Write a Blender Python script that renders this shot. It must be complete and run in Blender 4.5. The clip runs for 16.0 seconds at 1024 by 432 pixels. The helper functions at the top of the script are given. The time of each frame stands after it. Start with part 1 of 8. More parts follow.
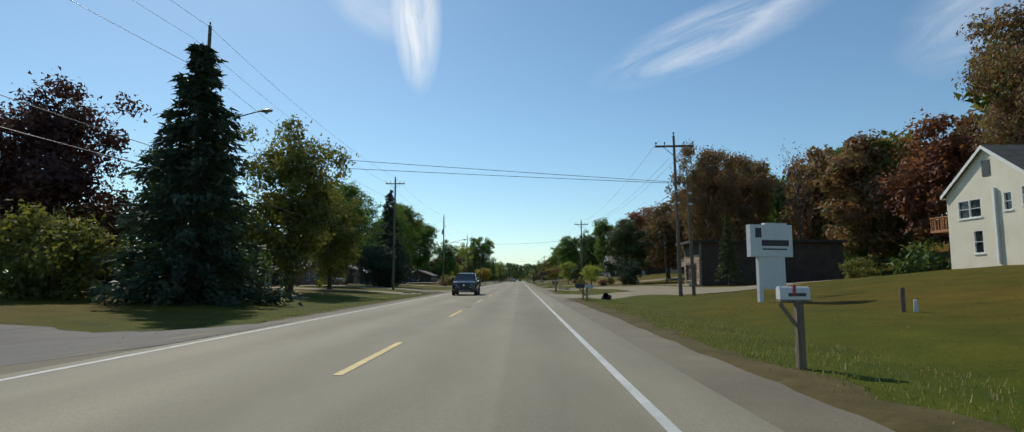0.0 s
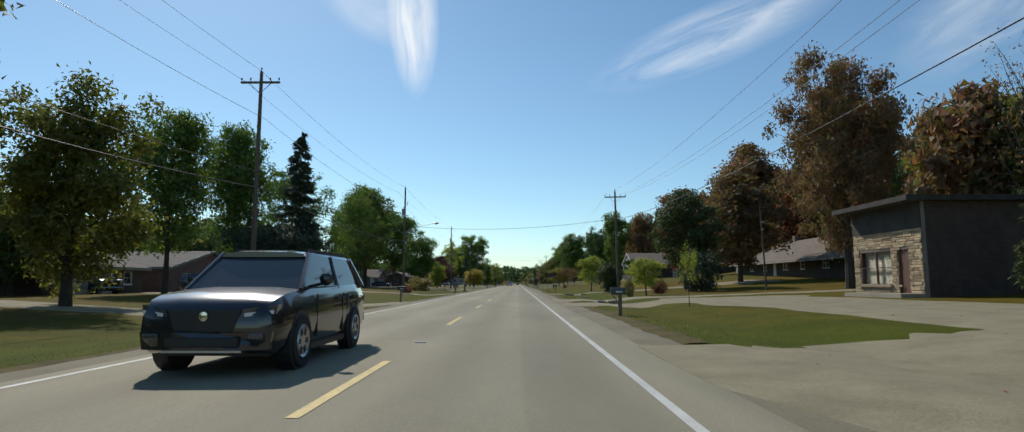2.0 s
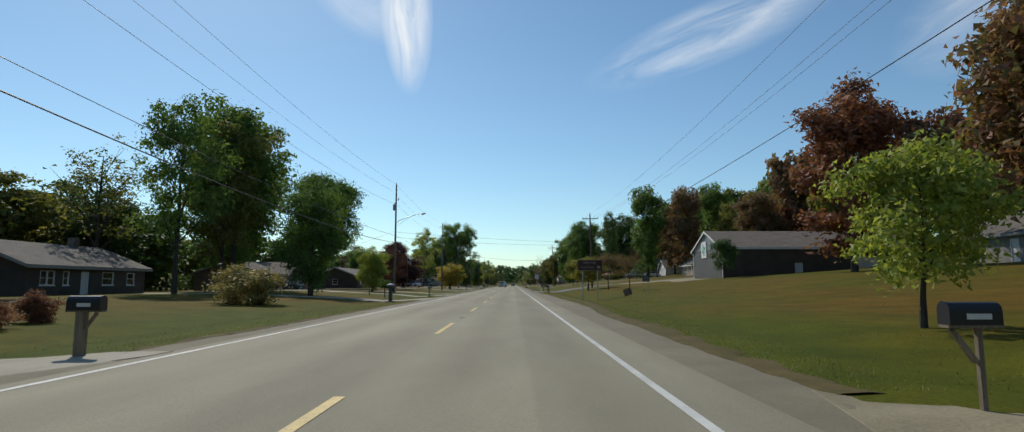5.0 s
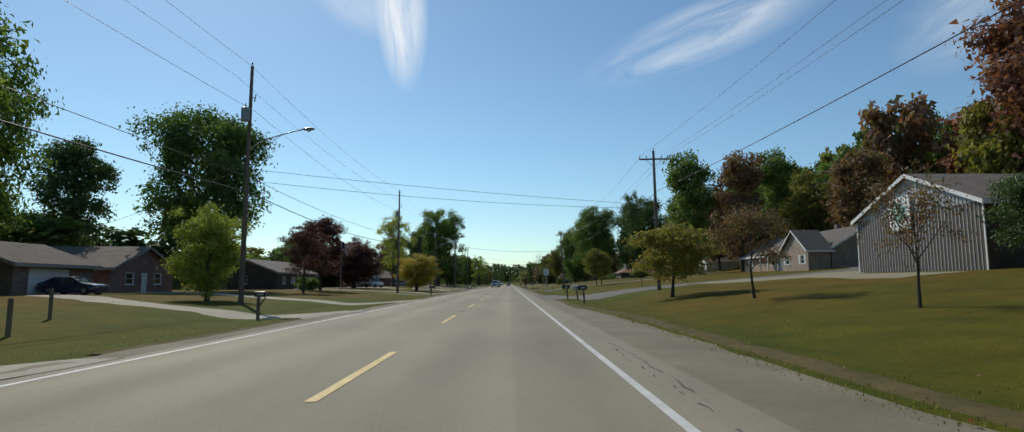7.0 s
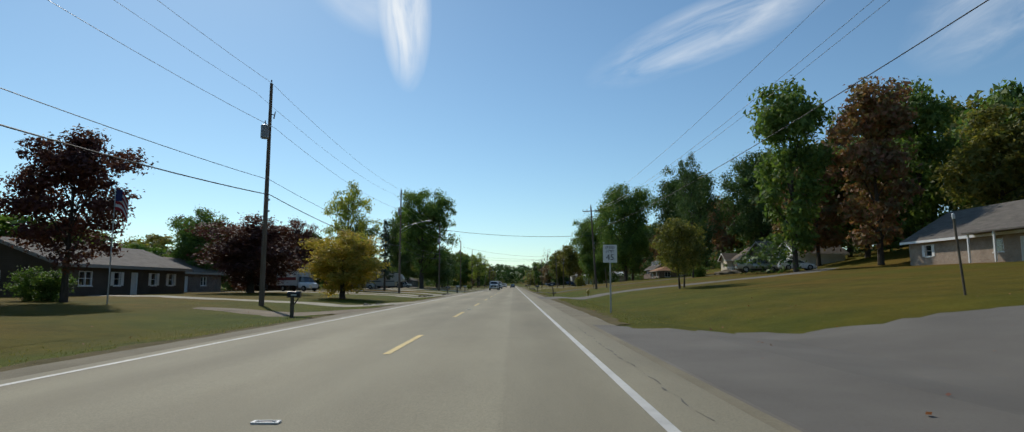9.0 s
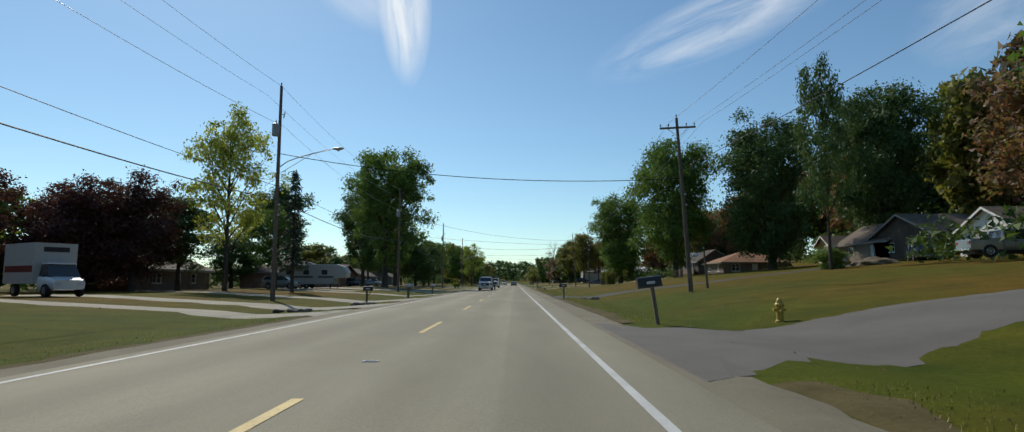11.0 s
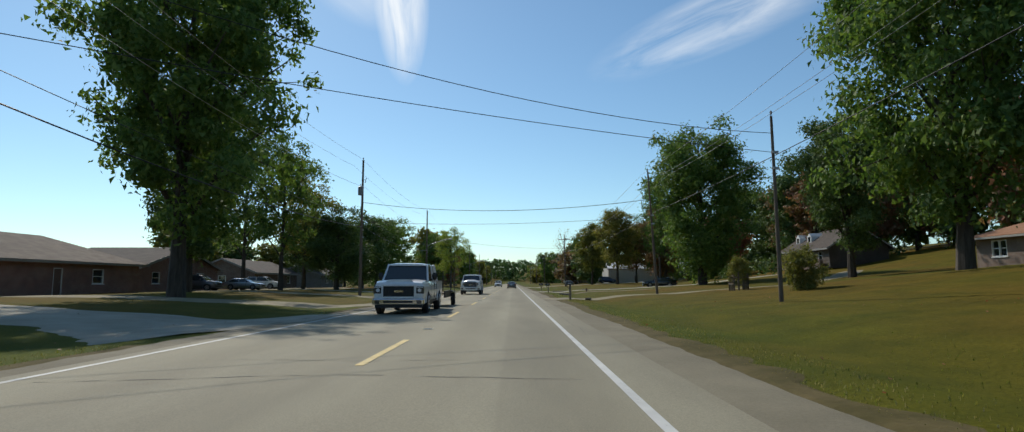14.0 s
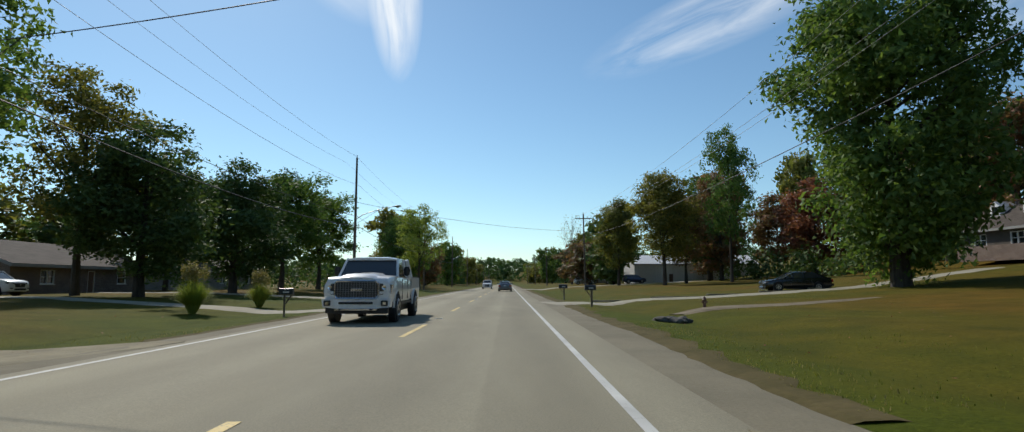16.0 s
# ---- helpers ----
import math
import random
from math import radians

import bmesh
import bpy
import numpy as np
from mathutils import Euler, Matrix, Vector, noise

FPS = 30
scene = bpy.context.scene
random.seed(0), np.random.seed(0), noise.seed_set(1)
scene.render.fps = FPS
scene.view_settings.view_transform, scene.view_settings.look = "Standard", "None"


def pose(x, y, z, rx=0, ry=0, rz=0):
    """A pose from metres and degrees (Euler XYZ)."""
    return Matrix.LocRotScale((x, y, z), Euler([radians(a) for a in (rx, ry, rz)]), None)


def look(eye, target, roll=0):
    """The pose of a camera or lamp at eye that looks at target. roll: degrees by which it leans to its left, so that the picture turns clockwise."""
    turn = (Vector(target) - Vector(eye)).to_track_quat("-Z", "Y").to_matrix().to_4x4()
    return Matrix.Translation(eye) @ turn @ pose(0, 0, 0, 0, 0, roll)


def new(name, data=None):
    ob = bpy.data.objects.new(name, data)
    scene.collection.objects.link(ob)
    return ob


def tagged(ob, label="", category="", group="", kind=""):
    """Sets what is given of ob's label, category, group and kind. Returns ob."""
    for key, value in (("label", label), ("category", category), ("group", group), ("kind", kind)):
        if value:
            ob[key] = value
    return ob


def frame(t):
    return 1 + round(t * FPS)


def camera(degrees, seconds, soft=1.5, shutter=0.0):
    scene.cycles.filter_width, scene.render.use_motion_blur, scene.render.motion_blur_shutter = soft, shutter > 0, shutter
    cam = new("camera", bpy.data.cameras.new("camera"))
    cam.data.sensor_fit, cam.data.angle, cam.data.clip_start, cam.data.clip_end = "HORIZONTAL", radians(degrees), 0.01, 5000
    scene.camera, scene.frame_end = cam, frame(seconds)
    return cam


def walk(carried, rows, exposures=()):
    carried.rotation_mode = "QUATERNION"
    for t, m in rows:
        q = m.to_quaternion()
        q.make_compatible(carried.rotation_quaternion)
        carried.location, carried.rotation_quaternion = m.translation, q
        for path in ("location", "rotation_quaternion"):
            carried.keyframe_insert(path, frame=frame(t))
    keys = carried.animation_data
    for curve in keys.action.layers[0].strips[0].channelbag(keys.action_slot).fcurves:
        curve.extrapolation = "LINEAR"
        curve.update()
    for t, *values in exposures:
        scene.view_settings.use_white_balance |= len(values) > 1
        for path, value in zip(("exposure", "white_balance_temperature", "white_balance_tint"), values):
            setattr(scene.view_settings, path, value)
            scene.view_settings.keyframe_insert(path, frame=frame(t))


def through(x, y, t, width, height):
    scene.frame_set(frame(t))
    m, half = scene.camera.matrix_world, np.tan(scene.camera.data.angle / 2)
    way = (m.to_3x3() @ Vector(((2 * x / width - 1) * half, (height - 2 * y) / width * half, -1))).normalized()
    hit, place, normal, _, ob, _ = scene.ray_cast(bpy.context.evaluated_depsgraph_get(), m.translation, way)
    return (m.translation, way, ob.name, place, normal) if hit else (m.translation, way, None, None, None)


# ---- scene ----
cam = camera(80.5, 16.0, soft=1.2)
# seconds, x, y, tilt from straight down, heading; the lens rides 1.2 m over the road
PATH = [
    (0.0, 2.36, 0.00, 96.01, 0.81),
    (0.5, 2.305, 9.30, 96.15, 0.81),
    (1.0, 2.235, 18.88, 96.21, 0.74),
    (1.5, 2.16, 28.72, 96.21, 0.67),
    (2.0, 2.071, 38.78, 96.35, 0.54),
    (2.5, 1.975, 49.04, 96.28, 0.47),
    (3.0, 1.92, 59.49, 96.35, 0.40),
    (3.5, 1.88, 70.09, 96.35, 0.33),
    (4.0, 1.86, 80.83, 96.41, 0.26),
    (5.2, 1.91, 107.06, 96.41, 0.06),
    (6.5, 1.99, 135.96, 96.41, -0.15),
    (7.0, 2.069, 147.16, 96.35, -0.29),
    (7.5, 2.128, 158.39, 96.35, -0.29),
    (8.0, 2.181, 169.63, 96.35, -0.15),
    (8.5, 2.225, 180.88, 96.41, 0.06),
    (9.0, 2.258, 192.13, 96.48, 0.13),
    (10.2, 2.293, 219.08, 96.35, 0.22),
    (11.5, 2.277, 248.15, 96.22, 0.31),
    (12.0, 2.267, 259.28, 96.29, 0.38),
    (12.5, 2.260, 270.39, 96.29, 0.38),
    (13.0, 2.260, 281.47, 96.29, 0.38),
    (13.5, 2.271, 292.53, 96.35, 0.31),
    (14.0, 2.296, 303.58, 96.29, 0.10),
    (14.5, 2.336, 314.61, 96.29, 0.04),
    (15.0, 2.372, 325.64, 96.42, -0.10),
    (15.5, 2.395, 336.67, 96.42, -0.24),
    (16.0, 2.415, 347.71, 96.29, -0.38),
]
walk(cam, [(t, pose(x, y, 1.2, tilt, 0.0, yaw)) for t, x, y, tilt, yaw in PATH],
     exposures=[(0.0, 0.03), (1.5, 0.08), (4.0, 0.0), (9.0, 0.0), (12.5, 0.05), (14.0, 0.1), (16.0, 0.1)])


# ---------------------------------------------------------------- light
SUN_EL, SUN_AZ = 40.5, 29.0          # height, and degrees left of straight ahead (+y)
world = bpy.data.worlds.new("sky")
world.use_nodes = True
scene.world = world
wn = world.node_tree.nodes
sky = wn.new("ShaderNodeTexSky")
sky.sky_type, sky.sun_disc = "NISHITA", False
sky.sun_elevation, sky.sun_rotation = radians(SUN_EL), radians(-SUN_AZ)
sky.altitude, sky.air_density, sky.dust_density, sky.ozone_density = 200, 1.0, 0.25, 1.0
haze = wn.new("ShaderNodeMix")       # a clean, slightly cyan autumn sky
haze.data_type, haze.blend_type = "RGBA", "MULTIPLY"
haze.inputs[0].default_value, haze.inputs[7].default_value = 1.0, (0.8, 1.0, 1.05, 1)
world.node_tree.links.new(sky.outputs[0], haze.inputs[6])
world.node_tree.links.new(haze.outputs[2], wn["Background"].inputs[0])
wn["Background"].inputs[1].default_value = 0.1
sun = new("sun", bpy.data.lights.new("sun", "SUN"))
sun.data.energy, sun.data.angle, sun.data.color = 3.25, radians(0.6), (1.0, 0.93, 0.82)
_to = Vector((-math.sin(radians(SUN_AZ)) * math.cos(radians(SUN_EL)), math.cos(radians(SUN_AZ)) * math.cos(radians(SUN_EL)), math.sin(radians(SUN_EL))))
sun.matrix_world = look(_to * 200, (0, 0, 0))
scene.view_settings.exposure = 0.0

# ---------------------------------------------------------------- materials
def nodes(name):
    m = bpy.data.materials.new(name)
    m.use_nodes = True
    return m, m.node_tree.nodes, m.node_tree.links, m.node_tree.nodes["Principled BSDF"]


def ramp(n, l, fac, stops):
    r = n.new("ShaderNodeValToRGB")
    while len(r.color_ramp.elements) < len(stops):
        r.color_ramp.elements.new(0.5)
    for e, (p, c) in zip(r.color_ramp.elements, stops):
        e.position, e.color = p, (*c, 1)
    l.new(fac, r.inputs[0])
    return r.outputs[0]


def noise_tex(n, l, scale, detail=4, rough=0.6, coord="Object", stretch=None):
    tc = n.new("ShaderNodeTexCoord")
    t = n.new("ShaderNodeTexNoise")
    t.inputs["Scale"].default_value, t.inputs["Detail"].default_value, t.inputs["Roughness"].default_value = scale, detail, rough
    if stretch:
        mp = n.new("ShaderNodeMapping")
        mp.inputs["Scale"].default_value = stretch
        l.new(tc.outputs[coord], mp.inputs[0])
        l.new(mp.outputs[0], t.inputs["Vector"])
    else:
        l.new(tc.outputs[coord], t.inputs["Vector"])
    return t.outputs[0]


def mix(n, l, a, b, fac, kind="MIX"):
    m = n.new("ShaderNodeMix")
    m.data_type, m.blend_type = "RGBA", kind
    for k, v in ((0, fac), (6, a), (7, b)):
        if isinstance(v, (int, float)):
            m.inputs[k].default_value = v
        elif isinstance(v, tuple):
            m.inputs[k].default_value = (*v, 1)
        else:
            l.new(v, m.inputs[k])
    return m.outputs[2]


def bump(n, l, p, height, strength=0.3, dist=0.02):
    b = n.new("ShaderNodeBump")
    b.inputs["Strength"].default_value, b.inputs["Distance"].default_value = strength, dist
    l.new(height, b.inputs["Height"])
    l.new(b.outputs[0], p.inputs["Normal"])


def surface(name, a, b, scale=3.0, fine=30.0, rough=0.8, metal=0.0, bumps=0.25, stretch=None, spec=0.5, vary=0.0):
    """A base colour that wanders between a and b at two scales, with fine relief."""
    m, n, l, p = nodes(name)
    big = noise_tex(n, l, scale, 3, 0.6, stretch=stretch)
    small = noise_tex(n, l, fine, 3, 0.7, stretch=stretch)
    c = ramp(n, l, big, [(0.3, a), (0.72, b)])
    g = ramp(n, l, small, [(0.2, (0.78,) * 3), (0.8, (1.12,) * 3)])
    c = mix(n, l, c, g, 1.0, "MULTIPLY")
    if vary:
        oi = n.new("ShaderNodeObjectInfo")
        v = ramp(n, l, oi.outputs["Random"], [(0.0, (1 - vary,) * 3), (1.0, (1 + vary,) * 3)])
        c = mix(n, l, c, v, 1.0, "MULTIPLY")
    l.new(c, p.inputs["Base Color"])
    p.inputs["Roughness"].default_value, p.inputs["Metallic"].default_value = rough, metal
    p.inputs["Specular IOR Level"].default_value = spec
    if bumps:
        bump(n, l, p, small, bumps)
    return m


def plain(name, c, rough=0.5, metal=0.0, coat=0.0):
    m, n, l, p = nodes(name)
    g = ramp(n, l, noise_tex(n, l, 9.0, 4), [(0.25, tuple(0.88 * v for v in c)), (0.75, tuple(min(1, 1.06 * v) for v in c))])
    l.new(g, p.inputs["Base Color"])
    p.inputs["Roughness"].default_value, p.inputs["Metallic"].default_value = rough, metal
    p.inputs["Coat Weight"].default_value = coat
    p.inputs["Coat Roughness"].default_value = 0.05
    return m


def glass(name, tint=(0.02, 0.025, 0.03)):
    m, n, l, p = nodes(name)
    p.inputs["Base Color"].default_value = (*tint, 1)
    p.inputs["Roughness"].default_value = 0.04
    p.inputs["Specular IOR Level"].default_value = 0.8
    return m


def leaf_material(name, stops, through=0.5):
    """Leaves: colour by leaf and by tree, some light shining through."""
    m, n, l, p = nodes(name)
    stops = [tuple(1.27 * (0.85 * v + 0.15 * (0.3 * s[0] + 0.6 * s[1] + 0.1 * s[2])) for v in s) for s in stops]
    through *= 0.85
    geo = n.new("ShaderNodeNewGeometry")
    oi = n.new("ShaderNodeObjectInfo")
    k = len(stops) - 1
    c = ramp(n, l, geo.outputs["Random Per Island"], [(i / k, s) for i, s in enumerate(stops)])
    patch = noise_tex(n, l, 0.45, 2)
    c = mix(n, l, c, ramp(n, l, patch, [(0.3, (0.7, 0.72, 0.7)), (0.7, (1.2, 1.15, 1.0))]), 1.0, "MULTIPLY")
    c = mix(n, l, c, ramp(n, l, oi.outputs["Random"], [(0.0, (0.9, 0.97, 0.95)), (1.0, (1.2, 1.12, 1.05))]), 1.0, "MULTIPLY")
    l.new(c, p.inputs["Base Color"])
    p.inputs["Roughness"].default_value = 0.68
    p.inputs["Specular IOR Level"].default_value = 0.35
    tr = n.new("ShaderNodeBsdfTranslucent")
    l.new(mix(n, l, c, (1.15, 1.2, 0.65), 1.0, "MULTIPLY"), tr.inputs[0])
    ms = n.new("ShaderNodeMixShader")
    ms.inputs[0].default_value = through
    l.new(p.outputs[0], ms.inputs[1])
    l.new(tr.outputs[0], ms.inputs[2])
    l.new(ms.outputs[0], n["Material Output"].inputs[0])
    return m


def ground_material():
    """Mown lawn: green and dry patches, bare soil specks."""
    m, n, l, p = nodes("lawn")
    big = noise_tex(n, l, 0.045, 4, 0.6)
    mid = noise_tex(n, l, 0.55, 5, 0.65)
    fine = noise_tex(n, l, 14.0, 4, 0.75)
    # green by the road, parched on the higher ground away from it
    sx = n.new("ShaderNodeSeparateXYZ")
    tc = n.new("ShaderNodeTexCoord")
    l.new(tc.outputs["Object"], sx.inputs[0])
    ab = n.new("ShaderNodeMath")
    ab.operation = "ABSOLUTE"
    l.new(sx.outputs[0], ab.inputs[0])
    sp = n.new("ShaderNodeMath")
    sp.operation = "MULTIPLY_ADD"
    sp.inputs[1].default_value = 0.02
    mn = n.new("ShaderNodeMath")
    mn.operation = "MINIMUM"
    mn.inputs[1].default_value = 18.0
    l.new(ab.outputs[0], mn.inputs[0])
    l.new(mn.outputs[0], sp.inputs[0])
    l.new(big, sp.inputs[2])
    c = ramp(n, l, sp.outputs[0], [(0.60, (0.066, 0.086, 0.006)), (0.78, (0.092, 0.084, 0.008)), (0.98, (0.128, 0.082, 0.012))])
    c2 = ramp(n, l, mid, [(0.3, (0.66, 0.74, 0.62)), (0.7, (1.3, 1.18, 1.1))])
    c3 = ramp(n, l, fine, [(0.2, (0.45, 0.48, 0.4)), (0.75, (1.4, 1.36, 1.25))])
    c = mix(n, l, mix(n, l, c, c2, 1.0, "MULTIPLY"), c3, 1.0, "MULTIPLY")
    l.new(c, p.inputs["Base Color"])
    p.inputs["Roughness"].default_value = 0.95
    p.inputs["Specular IOR Level"].default_value = 0.1
    bump(n, l, p, fine, 0.6, 0.05)
    return m


def road_material():
    """Worn asphalt with lighter wheel tracks, a darker oil band, patches and aggregate."""
    m, n, l, p = nodes("asphalt")
    tc = n.new("ShaderNodeTexCoord")
    sx = n.new("ShaderNodeSeparateXYZ")
    l.new(tc.outputs["Object"], sx.inputs[0])
    wob = noise_tex(n, l, 0.25, 3)
    ma = n.new("ShaderNodeMath")
    ma.operation = "MULTIPLY_ADD"
    l.new(wob, ma.inputs[0])
    ma.inputs[1].default_value = 0.5
    l.new(sx.outputs[0], ma.inputs[2])
    sn = n.new("ShaderNodeMath")
    sn.operation = "SINE"
    mu = n.new("ShaderNodeMath")
    mu.operation = "MULTIPLY"
    mu.inputs[1].default_value = 2 * math.pi / 1.83
    l.new(ma.outputs[0], mu.inputs[0])
    l.new(mu.outputs[0], sn.inputs[0])
    hf = n.new("ShaderNodeMath")
    hf.operation = "MULTIPLY_ADD"
    hf.inputs[1].default_value = hf.inputs[2].default_value = 0.5
    l.new(sn.outputs[0], hf.inputs[0])
    c = ramp(n, l, hf.outputs[0], [(0.0, (0.247, 0.224, 0.158)), (1.0, (0.286, 0.261, 0.185))])
    c2 = ramp(n, l, noise_tex(n, l, 0.35, 5, 0.65, stretch=(1.0, 0.22, 1.0)), [(0.3, (0.8, 0.8, 0.8)), (0.7, (1.14, 1.14, 1.12))])
    fine = noise_tex(n, l, 55.0, 3, 0.8)
    c3 = ramp(n, l, fine, [(0.25, (0.7, 0.7, 0.7)), (0.75, (1.28, 1.28, 1.28))])
    # paving passes: a darker strip beyond the near seam; far lane's sheen coloured in
    mr = n.new("ShaderNodeMapRange")
    mr.inputs["From Min"].default_value, mr.inputs["From Max"].default_value = -4.5, 4.5
    seam = n.new("ShaderNodeMath")
    seam.operation = "MULTIPLY_ADD"
    seam.inputs[1].default_value = 0.16
    l.new(noise_tex(n, l, 0.9, 4), seam.inputs[0])
    l.new(sx.outputs[0], seam.inputs[2])
    l.new(seam.outputs[0], mr.inputs["Value"])
    c4 = ramp(n, l, mr.outputs[0], [(0.0, (1.04,) * 3), (0.44, (1.05,) * 3), (0.5, (0.93,) * 3), (0.56, (1.0,) * 3), (0.742, (1.01,) * 3), (0.75, (0.9,) * 3), (0.9, (0.95,) * 3)])
    c = mix(n, l, mix(n, l, mix(n, l, c, c2, 1.0, "MULTIPLY"), c3, 1.0, "MULTIPLY"), c4, 1.0, "MULTIPLY")
    l.new(c, p.inputs["Base Color"])
    p.inputs["Roughness"].default_value = 0.85
    p.inputs["Specular IOR Level"].default_value = 0.25
    bump(n, l, p, fine, 0.35, 0.01)
    return m


def paint_material(name, c, wear=0.42):
    """Road paint, worn through to the asphalt in specks."""
    m, n, l, p = nodes(name)
    w1 = noise_tex(n, l, 14.0, 6, 0.8)
    col = ramp(n, l, w1, [(wear - 0.09, (0.15, 0.145, 0.13)), (wear + 0.03, c)])
    l.new(mix(n, l, col, ramp(n, l, noise_tex(n, l, 1.2, 3), [(0.3, (0.75,) * 3), (0.7, (1.05,) * 3)]), 1.0, "MULTIPLY"), p.inputs["Base Color"])
    p.inputs["Roughness"].default_value = 0.7
    return m


M = {}
M["lawn"] = ground_material()
M["asphalt"] = road_material()
M["white_line"] = paint_material("white_line", (0.57, 0.57, 0.53), 0.38)
M["yellow_line"] = paint_material("yellow_line", (0.66, 0.49, 0.16), 0.43)
M["shoulder"] = surface("shoulder", (0.155, 0.134, 0.085), (0.226, 0.198, 0.13), 0.5, 26, 0.95, bumps=0.6)
M["gravel"] = surface("gravel", (0.205, 0.174, 0.104), (0.295, 0.257, 0.16), 0.9, 16, 0.95, bumps=0.9)
M["concrete"] = surface("concrete", (0.262, 0.237, 0.172), (0.37, 0.34, 0.258), 0.5, 30, 0.9, bumps=0.2)
M["drive_asphalt"] = surface("drive_asphalt", (0.1, 0.091, 0.076), (0.145, 0.134, 0.112), 0.4, 40, 0.9, bumps=0.3)
M["drive_dark"] = surface("drive_dark", (0.033, 0.031, 0.027), (0.054, 0.05, 0.043), 0.5, 40, 0.88, bumps=0.3)
M["dirt"] = surface("dirt", (0.13, 0.1, 0.06), (0.24, 0.19, 0.12), 0.7, 18, 0.95, bumps=0.7)
M["verge"] = surface("verge_earth", (0.07, 0.06, 0.018), (0.135, 0.105, 0.045), 1.1, 9, 0.98, bumps=0.8, spec=0.15)
M["wood_pole"] = surface("wood_pole", (0.115, 0.084, 0.062), (0.215, 0.168, 0.128), 2.5, 14, 0.9, bumps=0.6, stretch=(6, 6, 0.4), vary=0.15)
M["timber"] = surface("timber", (0.13, 0.1, 0.065), (0.26, 0.21, 0.15), 3, 20, 0.9, bumps=0.5, stretch=(5, 5, 0.6), vary=0.25)
M["bark"] = surface("bark", (0.045, 0.036, 0.027), (0.11, 0.09, 0.07), 2.0, 9, 0.95, bumps=1.0, stretch=(3, 3, 0.5))
M["galv"] = plain("galvanised", (0.42, 0.43, 0.44), 0.45, 0.8)
M["transformer"] = plain("transformer_grey", (0.3, 0.31, 0.32), 0.5)
M["porcelain"] = plain("porcelain", (0.2, 0.17, 0.16), 0.25)
M["cable"] = plain("cable_black", (0.02, 0.02, 0.02), 0.6)
M["wire"] = plain("bare_wire", (0.4, 0.4, 0.4), 0.35, 0.9)
LEAF = {
    "green": leaf_material("leaf_green", [(0.052, 0.111, 0.021), (0.089, 0.164, 0.030), (0.149, 0.216, 0.045)]),
    "dark": leaf_material("leaf_dark", [(0.036, 0.082, 0.022), (0.063, 0.119, 0.030), (0.100, 0.155, 0.041)], 0.3),
    "olive": leaf_material("leaf_olive", [(0.081, 0.101, 0.019), (0.149, 0.155, 0.030), (0.230, 0.203, 0.041)]),
    "autumn": leaf_material("leaf_autumn", [(0.105, 0.115, 0.048), (0.185, 0.112, 0.06), (0.25, 0.105, 0.072), (0.135, 0.118, 0.05), (0.21, 0.088, 0.072)], 0.42),
    "rust": leaf_material("leaf_rust", [(0.15, 0.06, 0.05), (0.25, 0.085, 0.06), (0.175, 0.09, 0.05)], 0.42),
    "plum": leaf_material("leaf_plum", [(0.061, 0.023, 0.029), (0.105, 0.035, 0.039), (0.140, 0.061, 0.046)], 0.3),
    "yellow": leaf_material("leaf_yellow", [(0.216, 0.216, 0.027), (0.338, 0.284, 0.034), (0.405, 0.270, 0.041)]),
    "lime": leaf_material("leaf_lime", [(0.16, 0.23, 0.034), (0.26, 0.30, 0.041), (0.36, 0.37, 0.054)]),
    "needle": leaf_material("leaf_needle", [(0.024, 0.045, 0.03), (0.04, 0.064, 0.04), (0.06, 0.09, 0.052)], 0.15),
    "pine": leaf_material("leaf_pine", [(0.035, 0.058, 0.02), (0.06, 0.088, 0.028), (0.09, 0.112, 0.036)], 0.2),
    "gold": leaf_material("leaf_gold", [(0.17, 0.185, 0.03), (0.27, 0.24, 0.04), (0.25, 0.17, 0.034)]),
    "straw": leaf_material("leaf_straw", [(0.162, 0.162, 0.041), (0.270, 0.230, 0.081), (0.351, 0.270, 0.121)], 0.3),
}

# ---------------------------------------------------------------- mesh helpers
def part(name, bm, material, parent=None, label="", smooth=False, bevel=0.0):
    """Links a bmesh as one mesh object under a thing or a part."""
    if bevel:
        bmesh.ops.bevel(bm, geom=[e for e in bm.edges if len(e.link_faces) == 2 and e.calc_face_angle(0) > 0.6], offset=bevel, segments=1, affect="EDGES")
    me = bpy.data.meshes.new(name)
    bm.to_mesh(me)
    bm.free()
    if smooth:
        me.polygons.foreach_set("use_smooth", [True] * len(me.polygons))
        me.set_sharp_from_angle(angle=radians(38))
    me.materials.append(material)
    ob = new(name, me)
    if parent:
        ob.parent = parent
    if label:
        tagged(ob, label)
    return ob


def mesh_part(name, verts, faces, material, parent=None, label="", kind=""):
    me = bpy.data.meshes.new(name)
    me.from_pydata(verts, [], faces)
    me.materials.append(material)
    ob = new(name, me)
    if parent:
        ob.parent = parent
    tagged(ob, label, kind=kind)
    return ob


def thing(name, m, label, category, group="", kind=""):
    ob = new(name)
    ob.matrix_world = m
    ob.empty_display_size = 0.3
    return tagged(ob, label, category, group, kind)


